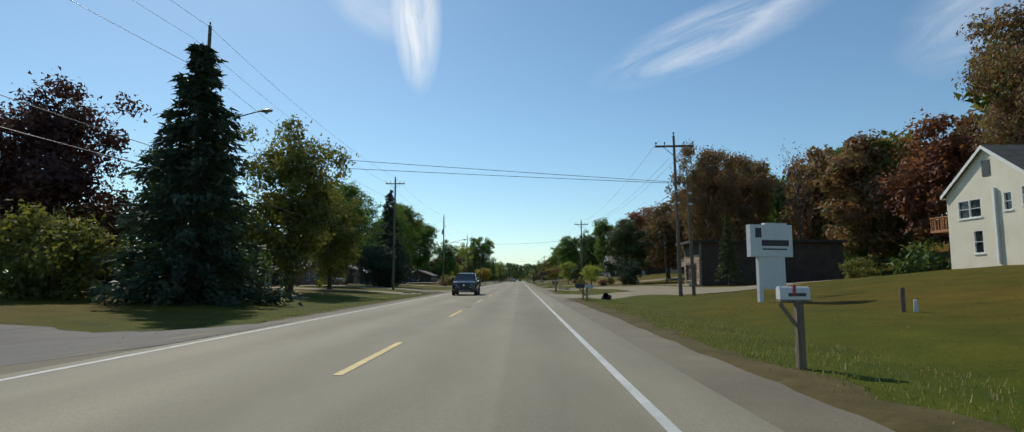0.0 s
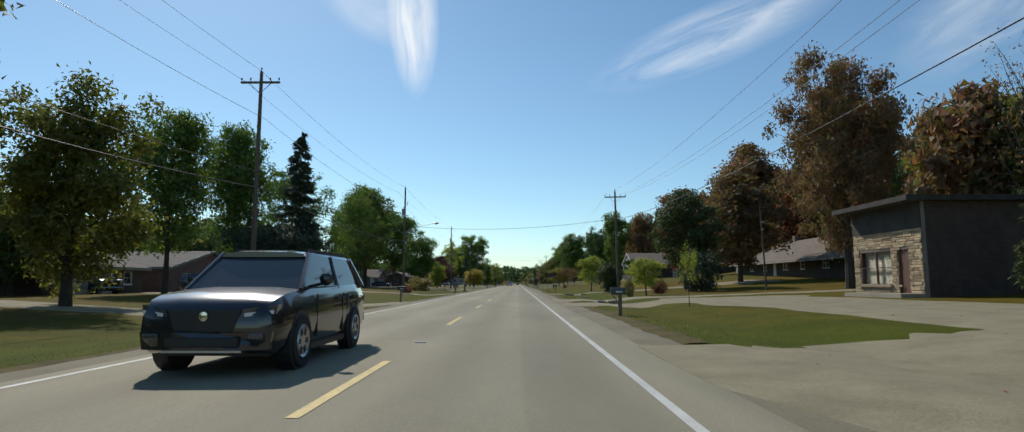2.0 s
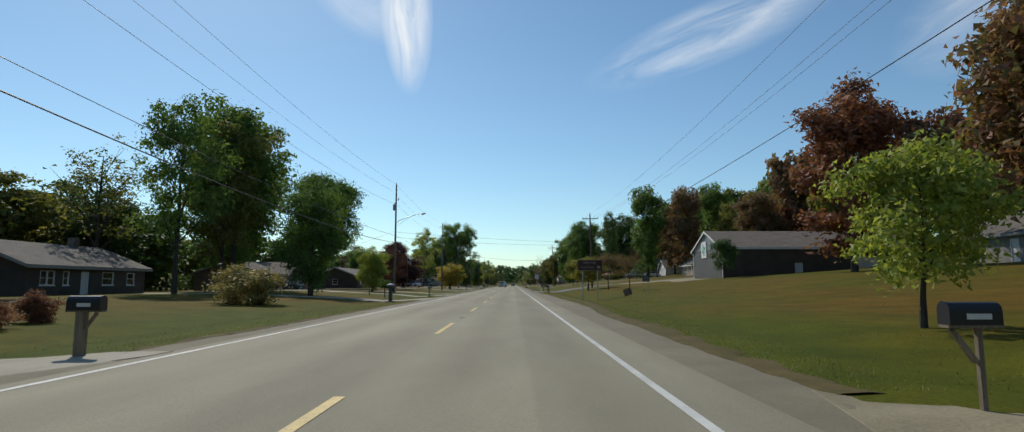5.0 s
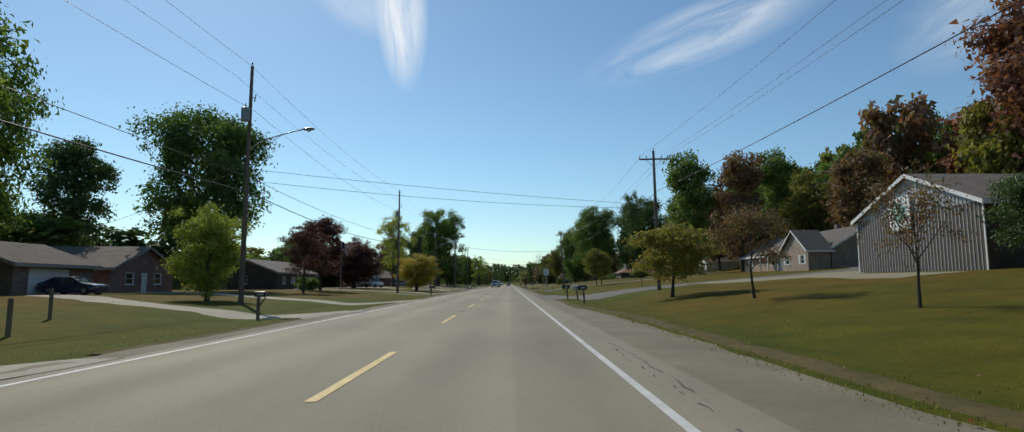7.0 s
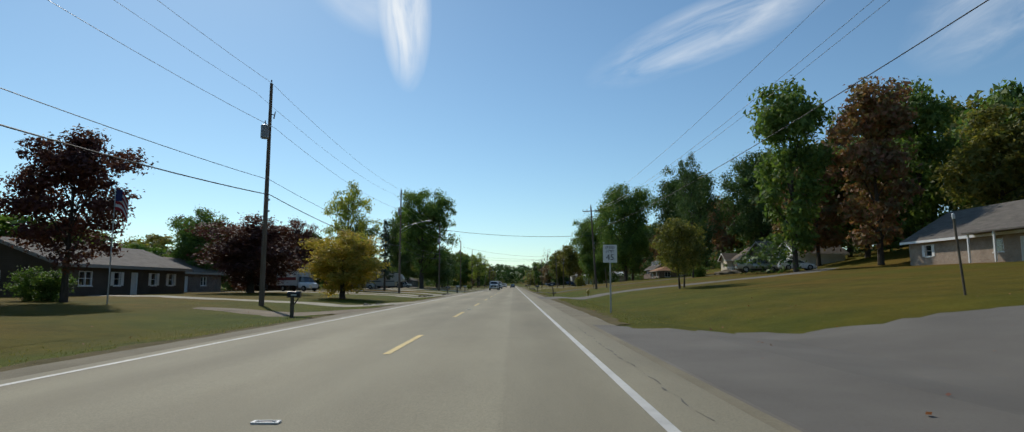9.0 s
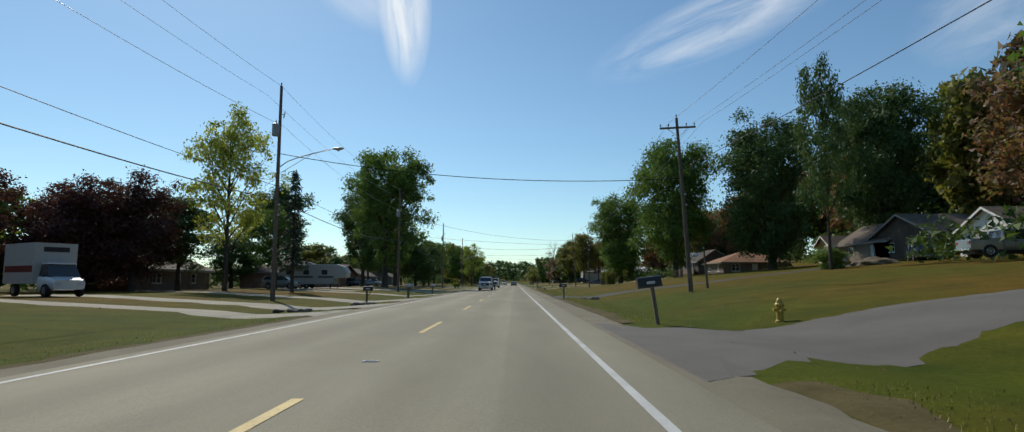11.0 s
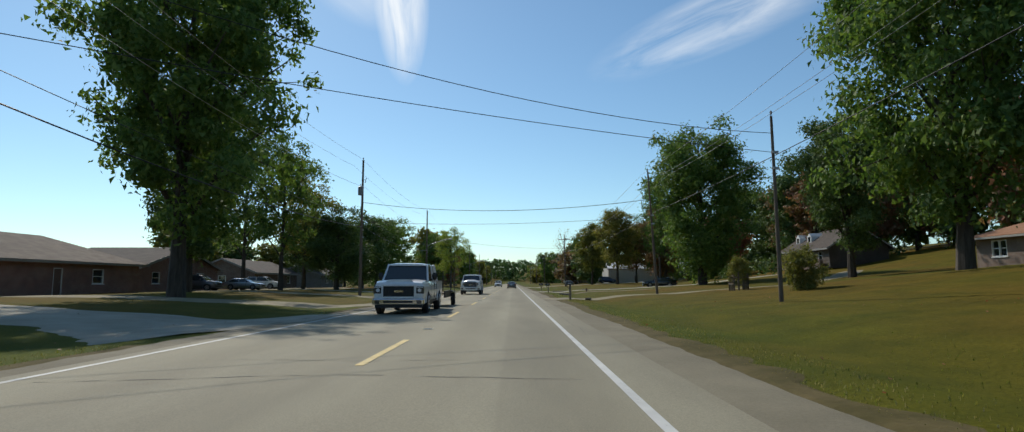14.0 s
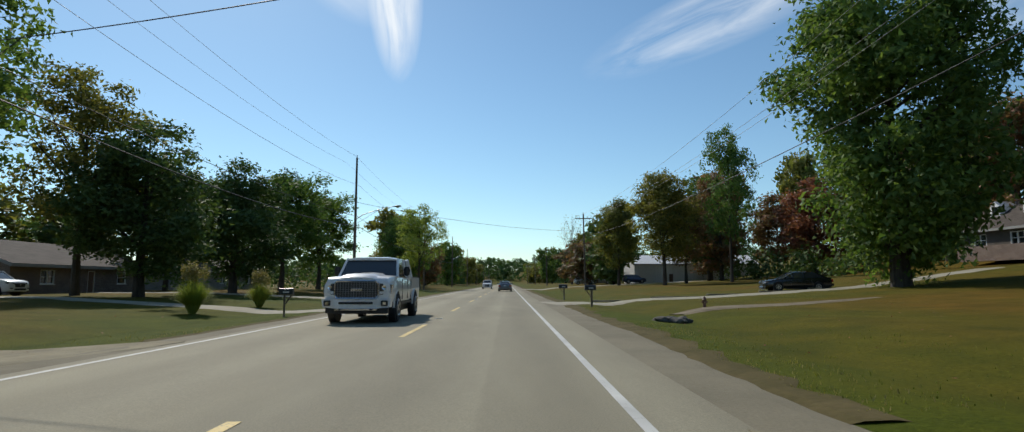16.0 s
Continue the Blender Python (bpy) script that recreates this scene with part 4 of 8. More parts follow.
shrub(-24, 226, 1.6, 1.6, "green", "low shrub by a house")
shrub(-12.6, 119.5, 0.7, 0.7, "rust", "low brown shrub on a lawn")
shrub(-13.4, 122.3, 0.9, 0.7, "rust", "low brown shrub by a pole")
shrub(35, 300, 2.0, 2.0, "green", "round shrub by a porch")
shrub(18, 336.5, 2.1, 1.1, "olive", "small shrub beside a pole")
shrub(31, 52, 1.6, 1.4, "olive", "olive shrub by a white house")
rnd = random.Random(5)
for i in range(30):      # the wood on the slope to the right
    y = 196 + i * 4.6 + rnd.uniform(-2, 2)
    x = rnd.uniform(56, 92) if y < 262 or y > 300 else rnd.uniform(38, 76)
    tree(x, y, rnd.uniform(19, 27) * (0.68 if 234 < y < 268 and x < 72 else 1), rnd.uniform(4.6, 6.4), rnd.choice(["wood", "wood_b"]) if x < 68 else rnd.choice(["far", "far_b"]), rnd.choice(["green", "green", "olive", "autumn", "rust", "dark"]), "tall tree of a mixed autumn wood", group="wood on the slope")
for i in range(44):      # the higher rows of the wooded hill
    y = 150 + i * 6.2 + rnd.uniform(-2.5, 2.5)
    tree(rnd.uniform(72, 104), y, rnd.uniform(19, 27), rnd.uniform(5.4, 7.2), rnd.choice(["far", "far_b"]), rnd.choice(["dark", "autumn", "autumn", "rust", "olive", "green"]), "tall tree of a mixed autumn wood", group="wood on the slope")
for x, y, h, r in ((-49, 124, 10, 4.6), (-40, 128, 9, 4.0), (-50, 138, 11, 5.0), (-36, 84, 9.5, 3.6), (-48, 100, 11, 5.0), (-37, 418, 14, 5.0), (-42, 432, 15, 5.2), (-36, 442, 14, 5.0)):
    tree(x, y, h, r, "vase" if h > 12 else "maple", "dark", "dark shade tree close by a low house", group="trees behind houses")
for i in range(22):      # wood behind the right-hand houses
    y = -10 + i * 9 + rnd.uniform(-3, 3)
    tree(rnd.uniform(56, 84), y, rnd.uniform(18, 24), rnd.uniform(5, 6.6), rnd.choice(["far", "far_b"]), rnd.choice(["autumn", "autumn", "olive", "dark", "rust"]), "tall tree of a mixed autumn wood", group="wood on the slope")
for i in range(16):
    y = 345 + i * 9 + rnd.uniform(-3, 3)
    tree(rnd.uniform(66, 92), y, rnd.uniform(18, 25), rnd.uniform(5, 6.6), rnd.choice(["far", "far_b"]), rnd.choice(["green", "dark", "autumn", "olive"]), "tall tree of a mixed autumn wood", group="wood on the slope")
for i in range(26):      # far trees along both sides of the road
    y = 475 + i * 17 + rnd.uniform(-5, 5)
    for s in (-1, 1):
        x = s * rnd.uniform(19, 34)
        tree(x, y, rnd.uniform(11, 17), rnd.uniform(4.5, 6), rnd.choice(["far", "far_b"]), rnd.choice(["green", "olive", "autumn", "dark"]), "roadside tree in the distance", group="far roadside trees")
for i in range(52):      # trees behind the left-hand houses
    y = 10 + i * 9 + rnd.uniform(-3, 3)
    spot = rnd.uniform(-66, -51), y, rnd.uniform(8, 13), rnd.uniform(4.8, 6.6), rnd.choice(["far", "far_b"]), rnd.choice(["green", "dark", "olive"])
    if not 344 < y < 412:      # an open gap behind the long brick house
        tree(*spot, "green tree behind houses", group="trees behind houses")
for i in range(12):      # shade trees about the last houses on the right
    tree(rnd.uniform(40, 64), 404 + i * 6.5, rnd.uniform(15, 22), rnd.uniform(4.6, 6.2), rnd.choice(["wood", "wood_b"]), rnd.choice(["dark", "autumn", "olive", "rust"]), "tall shade tree turning brown", group="trees behind houses")
far = []
rngf = np.random.default_rng(77)
for i in range(300):     # the wooded rise at the end of the road
    x, y = rngf.uniform(-330, 330), rngf.uniform(960, 1080)
    h = rngf.uniform(17, 24)
    gz = height(x, y)
    k = 10
    cs = np.stack([x + rngf.normal(scale=3.2, size=k), y + rngf.normal(scale=3, size=k), gz + rngf.uniform(2, h, k)], 1)
    far.append(leaf_cloud(rngf, cs, np.full(k, 3.2), 260, 2.0))
fw = new("far_wood", quad_mesh("far_wood", np.concatenate(far), 3))
fw.data.materials.append(LEAF["dark"])
tagged(fw, "dark wooded rise where the road ends", "wood", kind="stuff")

# ---------------------------------------------------------------- houses
def brick_material(name, a, b, mortar):
    m, n, l, p = nodes(name)
    tc = n.new("ShaderNodeTexCoord")
    sp = n.new("ShaderNodeSeparateXYZ")
    l.new(tc.outputs["Object"], sp.inputs[0])
    ad = n.new("ShaderNodeMath")
    l.new(sp.outputs[0], ad.inputs[0])
    l.new(sp.outputs[1], ad.inputs[1])
    cb = n.new("ShaderNodeCombineXYZ")
    l.new(ad.outputs[0], cb.inputs[0])
    l.new(sp.outputs[2], cb.inputs[1])
    t = n.new("ShaderNodeTexBrick")
    l.new(cb.outputs[0], t.inputs["Vector"])
    for k, v in (("Color1", a), ("Color2", b), ("Mortar", mortar)):
        t.inputs[k].default_value = (*v, 1)
    t.inputs["Scale"].default_value, t.inputs["Mortar Size"].default_value = 1.0, 0.011
    t.inputs["Brick Width"].default_value, t.inputs["Row Height"].default_value = 0.215, 0.075
    c = mix(n, l, t.outputs["Color"], ramp(n, l, noise_tex(n, l, 1.1, 4), [(0.3, (0.75,) * 3), (0.7, (1.2,) * 3)]), 1.0, "MULTIPLY")
    l.new(c, p.inputs["Base Color"])
    p.inputs["Roughness"].default_value = 0.9
    bump(n, l, p, t.outputs["Fac"], -0.4, 0.01)
    return m


def siding_material(name, a, b, pitch=0.2):
    """Lap siding: boards with a shadow line at each lap, faintly streaked."""
    m, n, l, p = nodes(name)
    w = n.new("ShaderNodeTexWave")
    tc = n.new("ShaderNodeTexCoord")
    l.new(tc.outputs["Object"], w.inputs["Vector"])
    w.bands_direction, w.wave_profile = "Z", "SAW"
    w.inputs["Scale"].default_value = 0.314 / pitch
    c = ramp(n, l, noise_tex(n, l, 0.8, 5), [(0.3, a), (0.7, b)])
    l.new(c, p.inputs["Base Color"])
    p.inputs["Roughness"].default_value = 0.7
    bump(n, l, p, w.outputs["Fac"], 0.5, 0.02)
    return m


M["brick_red"] = brick_material("brick_red", (0.2, 0.075, 0.05), (0.28, 0.11, 0.075), (0.3, 0.27, 0.24))
M["brick_brown"] = brick_material("brick_brown", (0.12, 0.07, 0.05), (0.2, 0.12, 0.085), (0.26, 0.23, 0.2))
M["brick_dark"] = brick_material("brick_dark", (0.052, 0.034, 0.027), (0.082, 0.053, 0.041), (0.075, 0.065, 0.057))
M["roof_black"] = surface("tar_roof", (0.03, 0.028, 0.026), (0.06, 0.056, 0.052), 1.2, 18, 0.9)
M["brick_tan"] = brick_material("brick_tan", (0.26, 0.17, 0.11), (0.36, 0.26, 0.18), (0.34, 0.3, 0.25))
M["siding_white"] = siding_material("siding_white", (0.68, 0.67, 0.62), (0.8, 0.79, 0.75))
M["siding_cream"] = surface("painted_block_cream", (0.7, 0.65, 0.5), (0.8, 0.75, 0.6), 0.7, 22, 0.8, bumps=0.15)
M["siding_grey"] = siding_material("siding_grey", (0.2, 0.19, 0.17), (0.28, 0.27, 0.25))
M["siding_tan"] = siding_material("siding_tan", (0.24, 0.2, 0.15), (0.32, 0.27, 0.2))
# dark boards; on most houses the darkness stands for tree shade
M["siding_dark_shaded"] = siding_material("siding_dark_shaded", (0.06, 0.045, 0.035), (0.1, 0.078, 0.06), 0.15)
M["shingle_grey"] = surface("shingle_grey", (0.085, 0.075, 0.064), (0.15, 0.134, 0.115), 0.9, 7, 0.95, bumps=0.9, stretch=(1, 1, 5))
# shingle colour darkened to carry the shade of trees over the roofs
M["shingle_shaded"] = surface("shingle_shaded", (0.05, 0.038, 0.03), (0.09, 0.072, 0.058), 0.9, 7, 0.95, bumps=0.9, stretch=(1, 1, 5))
M["shingle_brown"] = surface("shingle_brown", (0.12, 0.095, 0.075), (0.2, 0.165, 0.13), 0.9, 7, 0.95, bumps=0.9, stretch=(1, 1, 5))
M["shingle_orange"] = surface("shingle_orange", (0.25, 0.12, 0.06), (0.34, 0.18, 0.1), 0.9, 7, 0.95, bumps=0.9, stretch=(1, 1, 5))
M["metal_grey"] = surface("barn_metal_grey", (0.34, 0.36, 0.36), (0.43, 0.45, 0.45), 0.5, 9, 0.5, 0.15, bumps=0.05, stretch=(4, 4, 0.3))
M["metal_white"] = surface("shed_metal_white", (0.68, 0.68, 0.66), (0.78, 0.78, 0.76), 0.5, 9, 0.5, 0.1, bumps=0.05, stretch=(4, 4, 0.3))
M["trim_dim"] = plain("trim_weathered", (0.3, 0.29, 0.27), 0.6)
M["trim_white"] = plain("trim_white", (0.78, 0.77, 0.74), 0.5)
M["door_brown"] = plain("door_brown", (0.14, 0.07, 0.045), 0.5)
M["door_white"] = plain("door_white", (0.7, 0.69, 0.66), 0.45)
M["pane"] = glass("window_pane")
M["pane_clear"] = glass("shop_glass", (0.9, 0.93, 0.92))
M["pane_clear"].node_tree.nodes["Principled BSDF"].inputs["Transmission Weight"].default_value = 1.0
M["curtain"] = surface("curtain", (0.42, 0.4, 0.34), (0.56, 0.54, 0.47), 3, 10, 0.9, bumps=0.3, stretch=(6, 6, 0.3))
M["deck_wood"] = surface("deck_wood", (0.34, 0.15, 0.06), (0.45, 0.22, 0.1), 3, 14, 0.8, bumps=0.3)
M["stone_tan"] = surface("stone_tan", (0.3, 0.225, 0.135), (0.5, 0.39, 0.25), 1.6, 12, 0.9, bumps=0.7, vary=0.42)
M["mortar"] = surface("mortar", (0.2, 0.18, 0.15), (0.28, 0.26, 0.22), 2, 20, 0.95)
M["shutter"] = plain("shutter_dark", (0.04, 0.045, 0.05), 0.6)


def opening(house, side, u0, u1, z0, z1, kind, w, d):
    """A window or door in its opening. side: w(est) and e(ast) walls run along y, s(outh) and n(orth) along x."""
    base = {"w": pose(-w / 2, 0, 0, 0, 0, -90), "e": pose(w / 2, 0, 0, 0, 0, 90), "s": pose(0, -d / 2, 0), "n": pose(0, d / 2, 0, 0, 0, 180)}[side]
    # in this frame x runs along the wall and -y looks outward
    f = 0.06
    if kind in ("window", "shuttered", "double"):
        t = part("window", box(B(), u0, u1, 0.12, 0.15, z0, z1, base), M["pane"], house, "dark reflecting glass")
        b = B()
        for a in ((u0, u1, z0, z0 + f), (u0, u1, z1 - f, z1), (u0, u0 + f, z0 + f, z1 - f), (u1 - f, u1, z0 + f, z1 - f), (u0 + f, u1 - f, (z0 + z1) / 2 - 0.02, (z0 + z1) / 2 + 0.02)):
            box(b, a[0], a[1], 0.0, 0.12, a[2], a[3], base)
        if kind == "double":
            box(b, (u0 + u1) / 2 - 0.04, (u0 + u1) / 2 + 0.04, 0.0, 0.118, z0 + f, z1 - f, base)
        part("frame", b, M["trim_white"], t, "white window frame")
        part("sill", box(B(), u0 - 0.06, u1 + 0.06, -0.07, -0.003, z0 - 0.08, z0, base), M["trim_white"], t, "white sill")
        if kind == "shuttered":
            for a, b_ in ((u0 - 0.42, u0 - 0.04), (u1 + 0.04, u1 + 0.42)):
                part("shutter", box(B(), a, b_, -0.045, -0.004, z0, z1, base), M["trim_white"], t, "white shutter")
    elif kind == "garage":
        t = part("garage_door", box(B(), u0, u1, 0.1, 0.14, z0, z1, base), M["door_white"], house, "white panelled garage door")
        for k in range(4):
            for j in range(4):
                a = u0 + (u1 - u0) * (j + 0.1) / 4
                c = z0 + (z1 - z0) * (k + 0.15) / 4
                part("panel", box(B(), a, a + (u1 - u0) * 0.2, 0.08, 0.099, c, c + (z1 - z0) * 0.175, base), M["door_white"], t)
    else:
        t = part("door", box(B(), u0 + 0.05, u1 - 0.05, 0.08, 0.13, z0, z1 - 0.05, base), M["door_white"] if kind == "white_door" else M["door_brown"], house)
        b = B()
        for a in ((u0, u0 + 0.05, z0, z1), (u1 - 0.05, u1, z0, z1), (u0 + 0.05, u1 - 0.05, z1 - 0.05, z1)):
            box(b, a[0], a[1], -0.01, 0.14, a[2], a[3], base)
        part("frame", b, M["trim_white"], t)
        part("handle", tube(B(), base @ Vector((u1 - 0.14, 0.02, z0 + 1.0)), base @ Vector((u1 - 0.14, 0.08, z0 + 1.0)), 0.03, 0.03, 8), M["galv"], t, "metal door handle")


def wall(house, side, w, d, h, holes, material, thick=0.2):
    base = {"w": pose(-w / 2, 0, 0, 0, 0, -90), "e": pose(w / 2, 0, 0, 0, 0, 90), "s": pose(0, -d / 2, 0), "n": pose(0, d / 2, 0, 0, 0, 180)}[side]
    half = d / 2 if side in "we" else w / 2 - thick - 0.002
    us = sorted({-half, half, *[x for q in holes for x in q[:2]]})
    zs = sorted({-0.5, h, *[z for q in holes for z in q[2:4]]})
    solid = {(i, k) for i in range(len(us) - 1) for k in range(len(zs) - 1)
             if not any(q[0] <= us[i] + 1e-6 and q[1] >= us[i + 1] - 1e-6 and q[2] <= zs[k] + 1e-6 and q[3] >= zs[k + 1] - 1e-6 for q in holes)}
    b = B()
    seen = {}

    def corner(i, k, back):
        key = (i, k, back)
        if key not in seen:
            seen[key] = b.verts.new(base @ Vector((us[i], thick * back, zs[k])))
        return seen[key]

    for i, k in sorted(solid):      # one sheet with depth, cut through at the openings
        ring = ((i, k), (i + 1, k), (i + 1, k + 1), (i, k + 1))
        b.faces.new([corner(*p, 0) for p in ring])
        b.faces.new([corner(*p, 1) for p in reversed(ring)])
        for n, step in enumerate(((0, -1), (1, 0), (0, 1), (-1, 0))):
            if (i + step[0], k + step[1]) not in solid:
                p, q = ring[n], ring[(n + 1) % 4]
                b.faces.new((corner(*p, 0), corner(*p, 1), corner(*q, 1), corner(*q, 0)))
    part("wall", b, material, house)


def house(name, x0, x1, y0, y1, wall_h, rise, ridge, walls, roof, holes, label, over=0.5, z=None, chimney=None, gable=None, category="house", fascia="trim_dim"):
    """A house with walls, openings and roof. ridge: 'x', 'y' or 'hip'. holes: (side, along0, along1, low, high, kind)."""
    w, d = x1 - x0, y1 - y0
    cx, cy = (x0 + x1) / 2, (y0 + y1) / 2
    z = min(height(x0, cy), height(cx, cy)) if z is None else z
    t = thing(name, pose(cx, cy, z), label, category)
    for s in "wesn":
        wall(t, s, w, d, wall_h, [q[1:5] for q in holes if q[0] == s], walls)
    for q in holes:
        opening(t, *q, w, d)
    part("floor_slab", box(B(), -w / 2 + 0.2, w / 2 - 0.2, -d / 2 + 0.2, d / 2 - 0.2, -0.1, 0.02), M["concrete"], t)
    part("ceiling_slab", box(B(), -w / 2 + 0.2, w / 2 - 0.2, -d / 2 + 0.2, d / 2 - 0.2, wall_h - 0.1, wall_h - 0.02), M["trim_white"], t)
    gm = gable or walls
    th = 0.16
    if ridge in "xy":
        half = (d if ridge == "x" else w) / 2
        run = (w if ridge == "x" else d) / 2
        turn = pose(0, 0, 0, 0, 0, 90) if ridge == "x" else Matrix()
        k = rise / half
        for s in (-1, 1):
            b = prism(B(), [(-half, wall_h), (half, wall_h), (0, wall_h + rise)], s * run - (0.18 if s > 0 else 0.0), s * run + (0.0 if s > 0 else 0.18))
            bmesh.ops.transform(b, matrix=turn, verts=b.verts)
            part("gable", b, gm, t)
            b = prism(B(), [(0, wall_h + rise + 0.005), (s * (half + over), wall_h - k * over + 0.005), (s * (half + over), wall_h - k * over + th), (0, wall_h + rise + th)], -run - over, run + over)
            bmesh.ops.transform(b, matrix=turn, verts=b.verts)
            bmesh.ops.recalc_face_normals(b, faces=b.faces)
            part("roof", b, roof, t, "shingled roof slope" if "shingle" in roof.name else "metal roof slope")
            for e in (-1, 1):
                b = prism(B(), [(0, wall_h + rise - 0.12), (s * (half + over), wall_h - k * over - 0.12), (s * (half + over), wall_h - k * over + th - 0.02), (0, wall_h + rise + th - 0.02)],
                          e * (run + over) + (0.003 if e > 0 else -0.033), e * (run + over) + (0.033 if e > 0 else -0.003))
                bmesh.ops.transform(b, matrix=turn, verts=b.verts)
                bmesh.ops.recalc_face_normals(b, faces=b.faces)
                part("bargeboard", b, M[fascia], t, "painted bargeboard")
            b = box(B(), s * (half + over) - (0.0 if s > 0 else 0.03), s * (half + over) + (0.03 if s > 0 else 0.0), -run - over, run + over, wall_h - k * over - 0.12, wall_h - k * over + th - 0.03)
            bmesh.ops.transform(b, matrix=turn, verts=b.verts)
            part("gutter", b, M[fascia], t, "gutter along the eave")
    else:
        W, D = w / 2 + over, d / 2 + over
        r = max(0.0, D - W) if d > w else 0.0
        rx = max(0.0, W - D) if w >= d else 0.0
        k = rise / min(w, d) * 2
        ze = wall_h - k * over
        top = [(-rx, -r), (rx, r)]
        for face in range(4):
            c = [(-W, -D), (W, -D), (W, D), (-W, D)]
            p, q = c[face], c[(face + 1) % 4]
            if d > w:
                apex = {0: [(0, -r)], 1: [(0, r), (0, -r)], 2: [(0, r)], 3: [(0, -r), (0, r)]}[face]
            else:
                apex = {0: [(rx, 0), (-rx, 0)], 1: [(rx, 0)], 2: [(-rx, 0), (rx, 0)], 3: [(-rx, 0)]}[face]
            ring = [(*p, ze), (*q, ze)] + [(*a, ze + k * min(W, D)) for a in apex]
            b = B()
            lo = [b.verts.new((x, y, zz + 0.005)) for x, y, zz in ring]
            hi = [b.verts.new((x, y, zz + th)) for x, y, zz in ring]
            b.faces.new(lo[::-1])
            b.faces.new(hi)
            for i in range(len(ring)):
                j = (i + 1) % len(ring)
                b.faces.new((lo[i], lo[j], hi[j], hi[i]))
            part("roof", b, roof, t, "shingled hip roof slope")
        for s in (-1, 1):
            part("gutter", box(B(), -W, W, s * D + (0.003 if s > 0 else -0.1), s * D + (0.1 if s > 0 else -0.003), ze - 0.05, ze + 0.1), M[fascia], t)
            part("gutter", box(B(), s * W + (0.003 if s > 0 else -0.1), s * W + (0.1 if s > 0 else -0.003), -D - 0.1, D + 0.1, ze - 0.05, ze + 0.1), M[fascia], t)
    if chimney:
        part("chimney", box(B(), chimney[0] - 0.35, chimney[0] + 0.35, chimney[1] - 0.35, chimney[1] + 0.35, wall_h, wall_h + rise + 0.9), M["brick_brown"], t, "brick chimney")
    return t


WIN = lambda s, u, w=1.0, z=0.9, h=1.2, k="window": (s, u - w / 2, u + w / 2, z, z + h, k)
# left of the road: their fronts face east
house("brick_house", -46, -36, 62, 78, 2.6, 1.9, "y", M["siding_dark_shaded"], M["shingle_shaded"], [WIN("e", -4, 1.8, k="double"), WIN("e", 4, 1.4), ("e", 0, 0.95, 0.02, 2.1, "door"), WIN("s", 0, 1.2)], "low dark ranch house with dark shingle roof among trees")
house("carport_house", -45, -35, 86, 98.5, 2.5, 1.6, "y", M["siding_dark_shaded"], M["shingle_grey"], [("e", -4, 2, 0.02, 2.2, "garage"), WIN("e", 4, 1.2), WIN("s", 0, 1.2)], "low dark house with shingle roof and carport front")
house("brick_house", -45, -35, 103, 120, 2.7, 2.0, "x", M["brick_red"], M["shingle_grey"], [WIN("e", -5, 1.6, k="double"), ("e", -1, -0.05, 0.02, 2.1, "white_door"), WIN("e", 4, 1.6, k="double"), WIN("s", 0, 1.2)], "low red brick house with grey shingle gable roof")
house("brick_house", -52, -42, 121, 136, 2.9, 1.6, "y", M["siding_dark_shaded"], M["shingle_shaded"], [("e", -5, -1, 0.02, 2.2, "garage"), WIN("e", 3, 1.4), WIN("s", 0, 1.2)], "low dark house with pale roof edge behind a tall tree", fascia="trim_white")
house("ranch_house", -46.5, -36.5, 150.5, 166, 2.6, 2.0, "y", M["siding_dark_shaded"], M["shingle_grey"], [WIN("e", -5.5, 1.6, k="double"), WIN("e", -3.4, 0.7), ("e", -1.6, -0.65, 0.02, 2.1, "white_door"), WIN("e", 2, 1.6), WIN("e", 5.4, 1.2), WIN("s", 0, 1.4)], "long low dark ranch house with grey shingle roof", chimney=(0, 4))
house("garden_shed", -33.6, -30.6, 130.5, 133.5, 2.2, 0.9, "y", M["siding_tan"], M["metal_white"], [("e", -0.6, 0.4, 0.02, 1.9, "door")], "small tan garden shed with bright metal roof", 0.25, category="shed")
house("brick_house", -46, -36, 194, 203, 2.6, 1.8, "y", M["brick_brown"], M["shingle_shaded"], [("e", -3, 1.6, 0.02, 2.2, "garage"), WIN("s", 0, 1.4)], "low brown brick house with dark carport")
house("gable_house", -47, -37, 207, 218, 2.6, 2.2, "x", M["brick_red"], M["shingle_brown"], [WIN("e", -2.5, 1.4), WIN("e", 2.5, 1.4), ("e", -0.5, 0.45, 0.02, 2.1, "white_door"), WIN("s", 0, 1.4)], "red brick house with tan shingle gable roof")
house("porch_house", -43, -33, 239, 257.3, 2.7, 1.9, "y", M["siding_dark_shaded"], M["shingle_grey"], [WIN("e", -6, 1.6, k="double"), WIN("e", -2, 0.9, k="shuttered"), ("e", 0, 0.95, 0.02, 2.1, "white_door"), WIN("e", 3.5, 0.9, k="shuttered"), WIN("e", 6.5, 0.9, k="shuttered"), WIN("s", 0, 1.2)], "long house with front porch, walls darkened for tree shade")
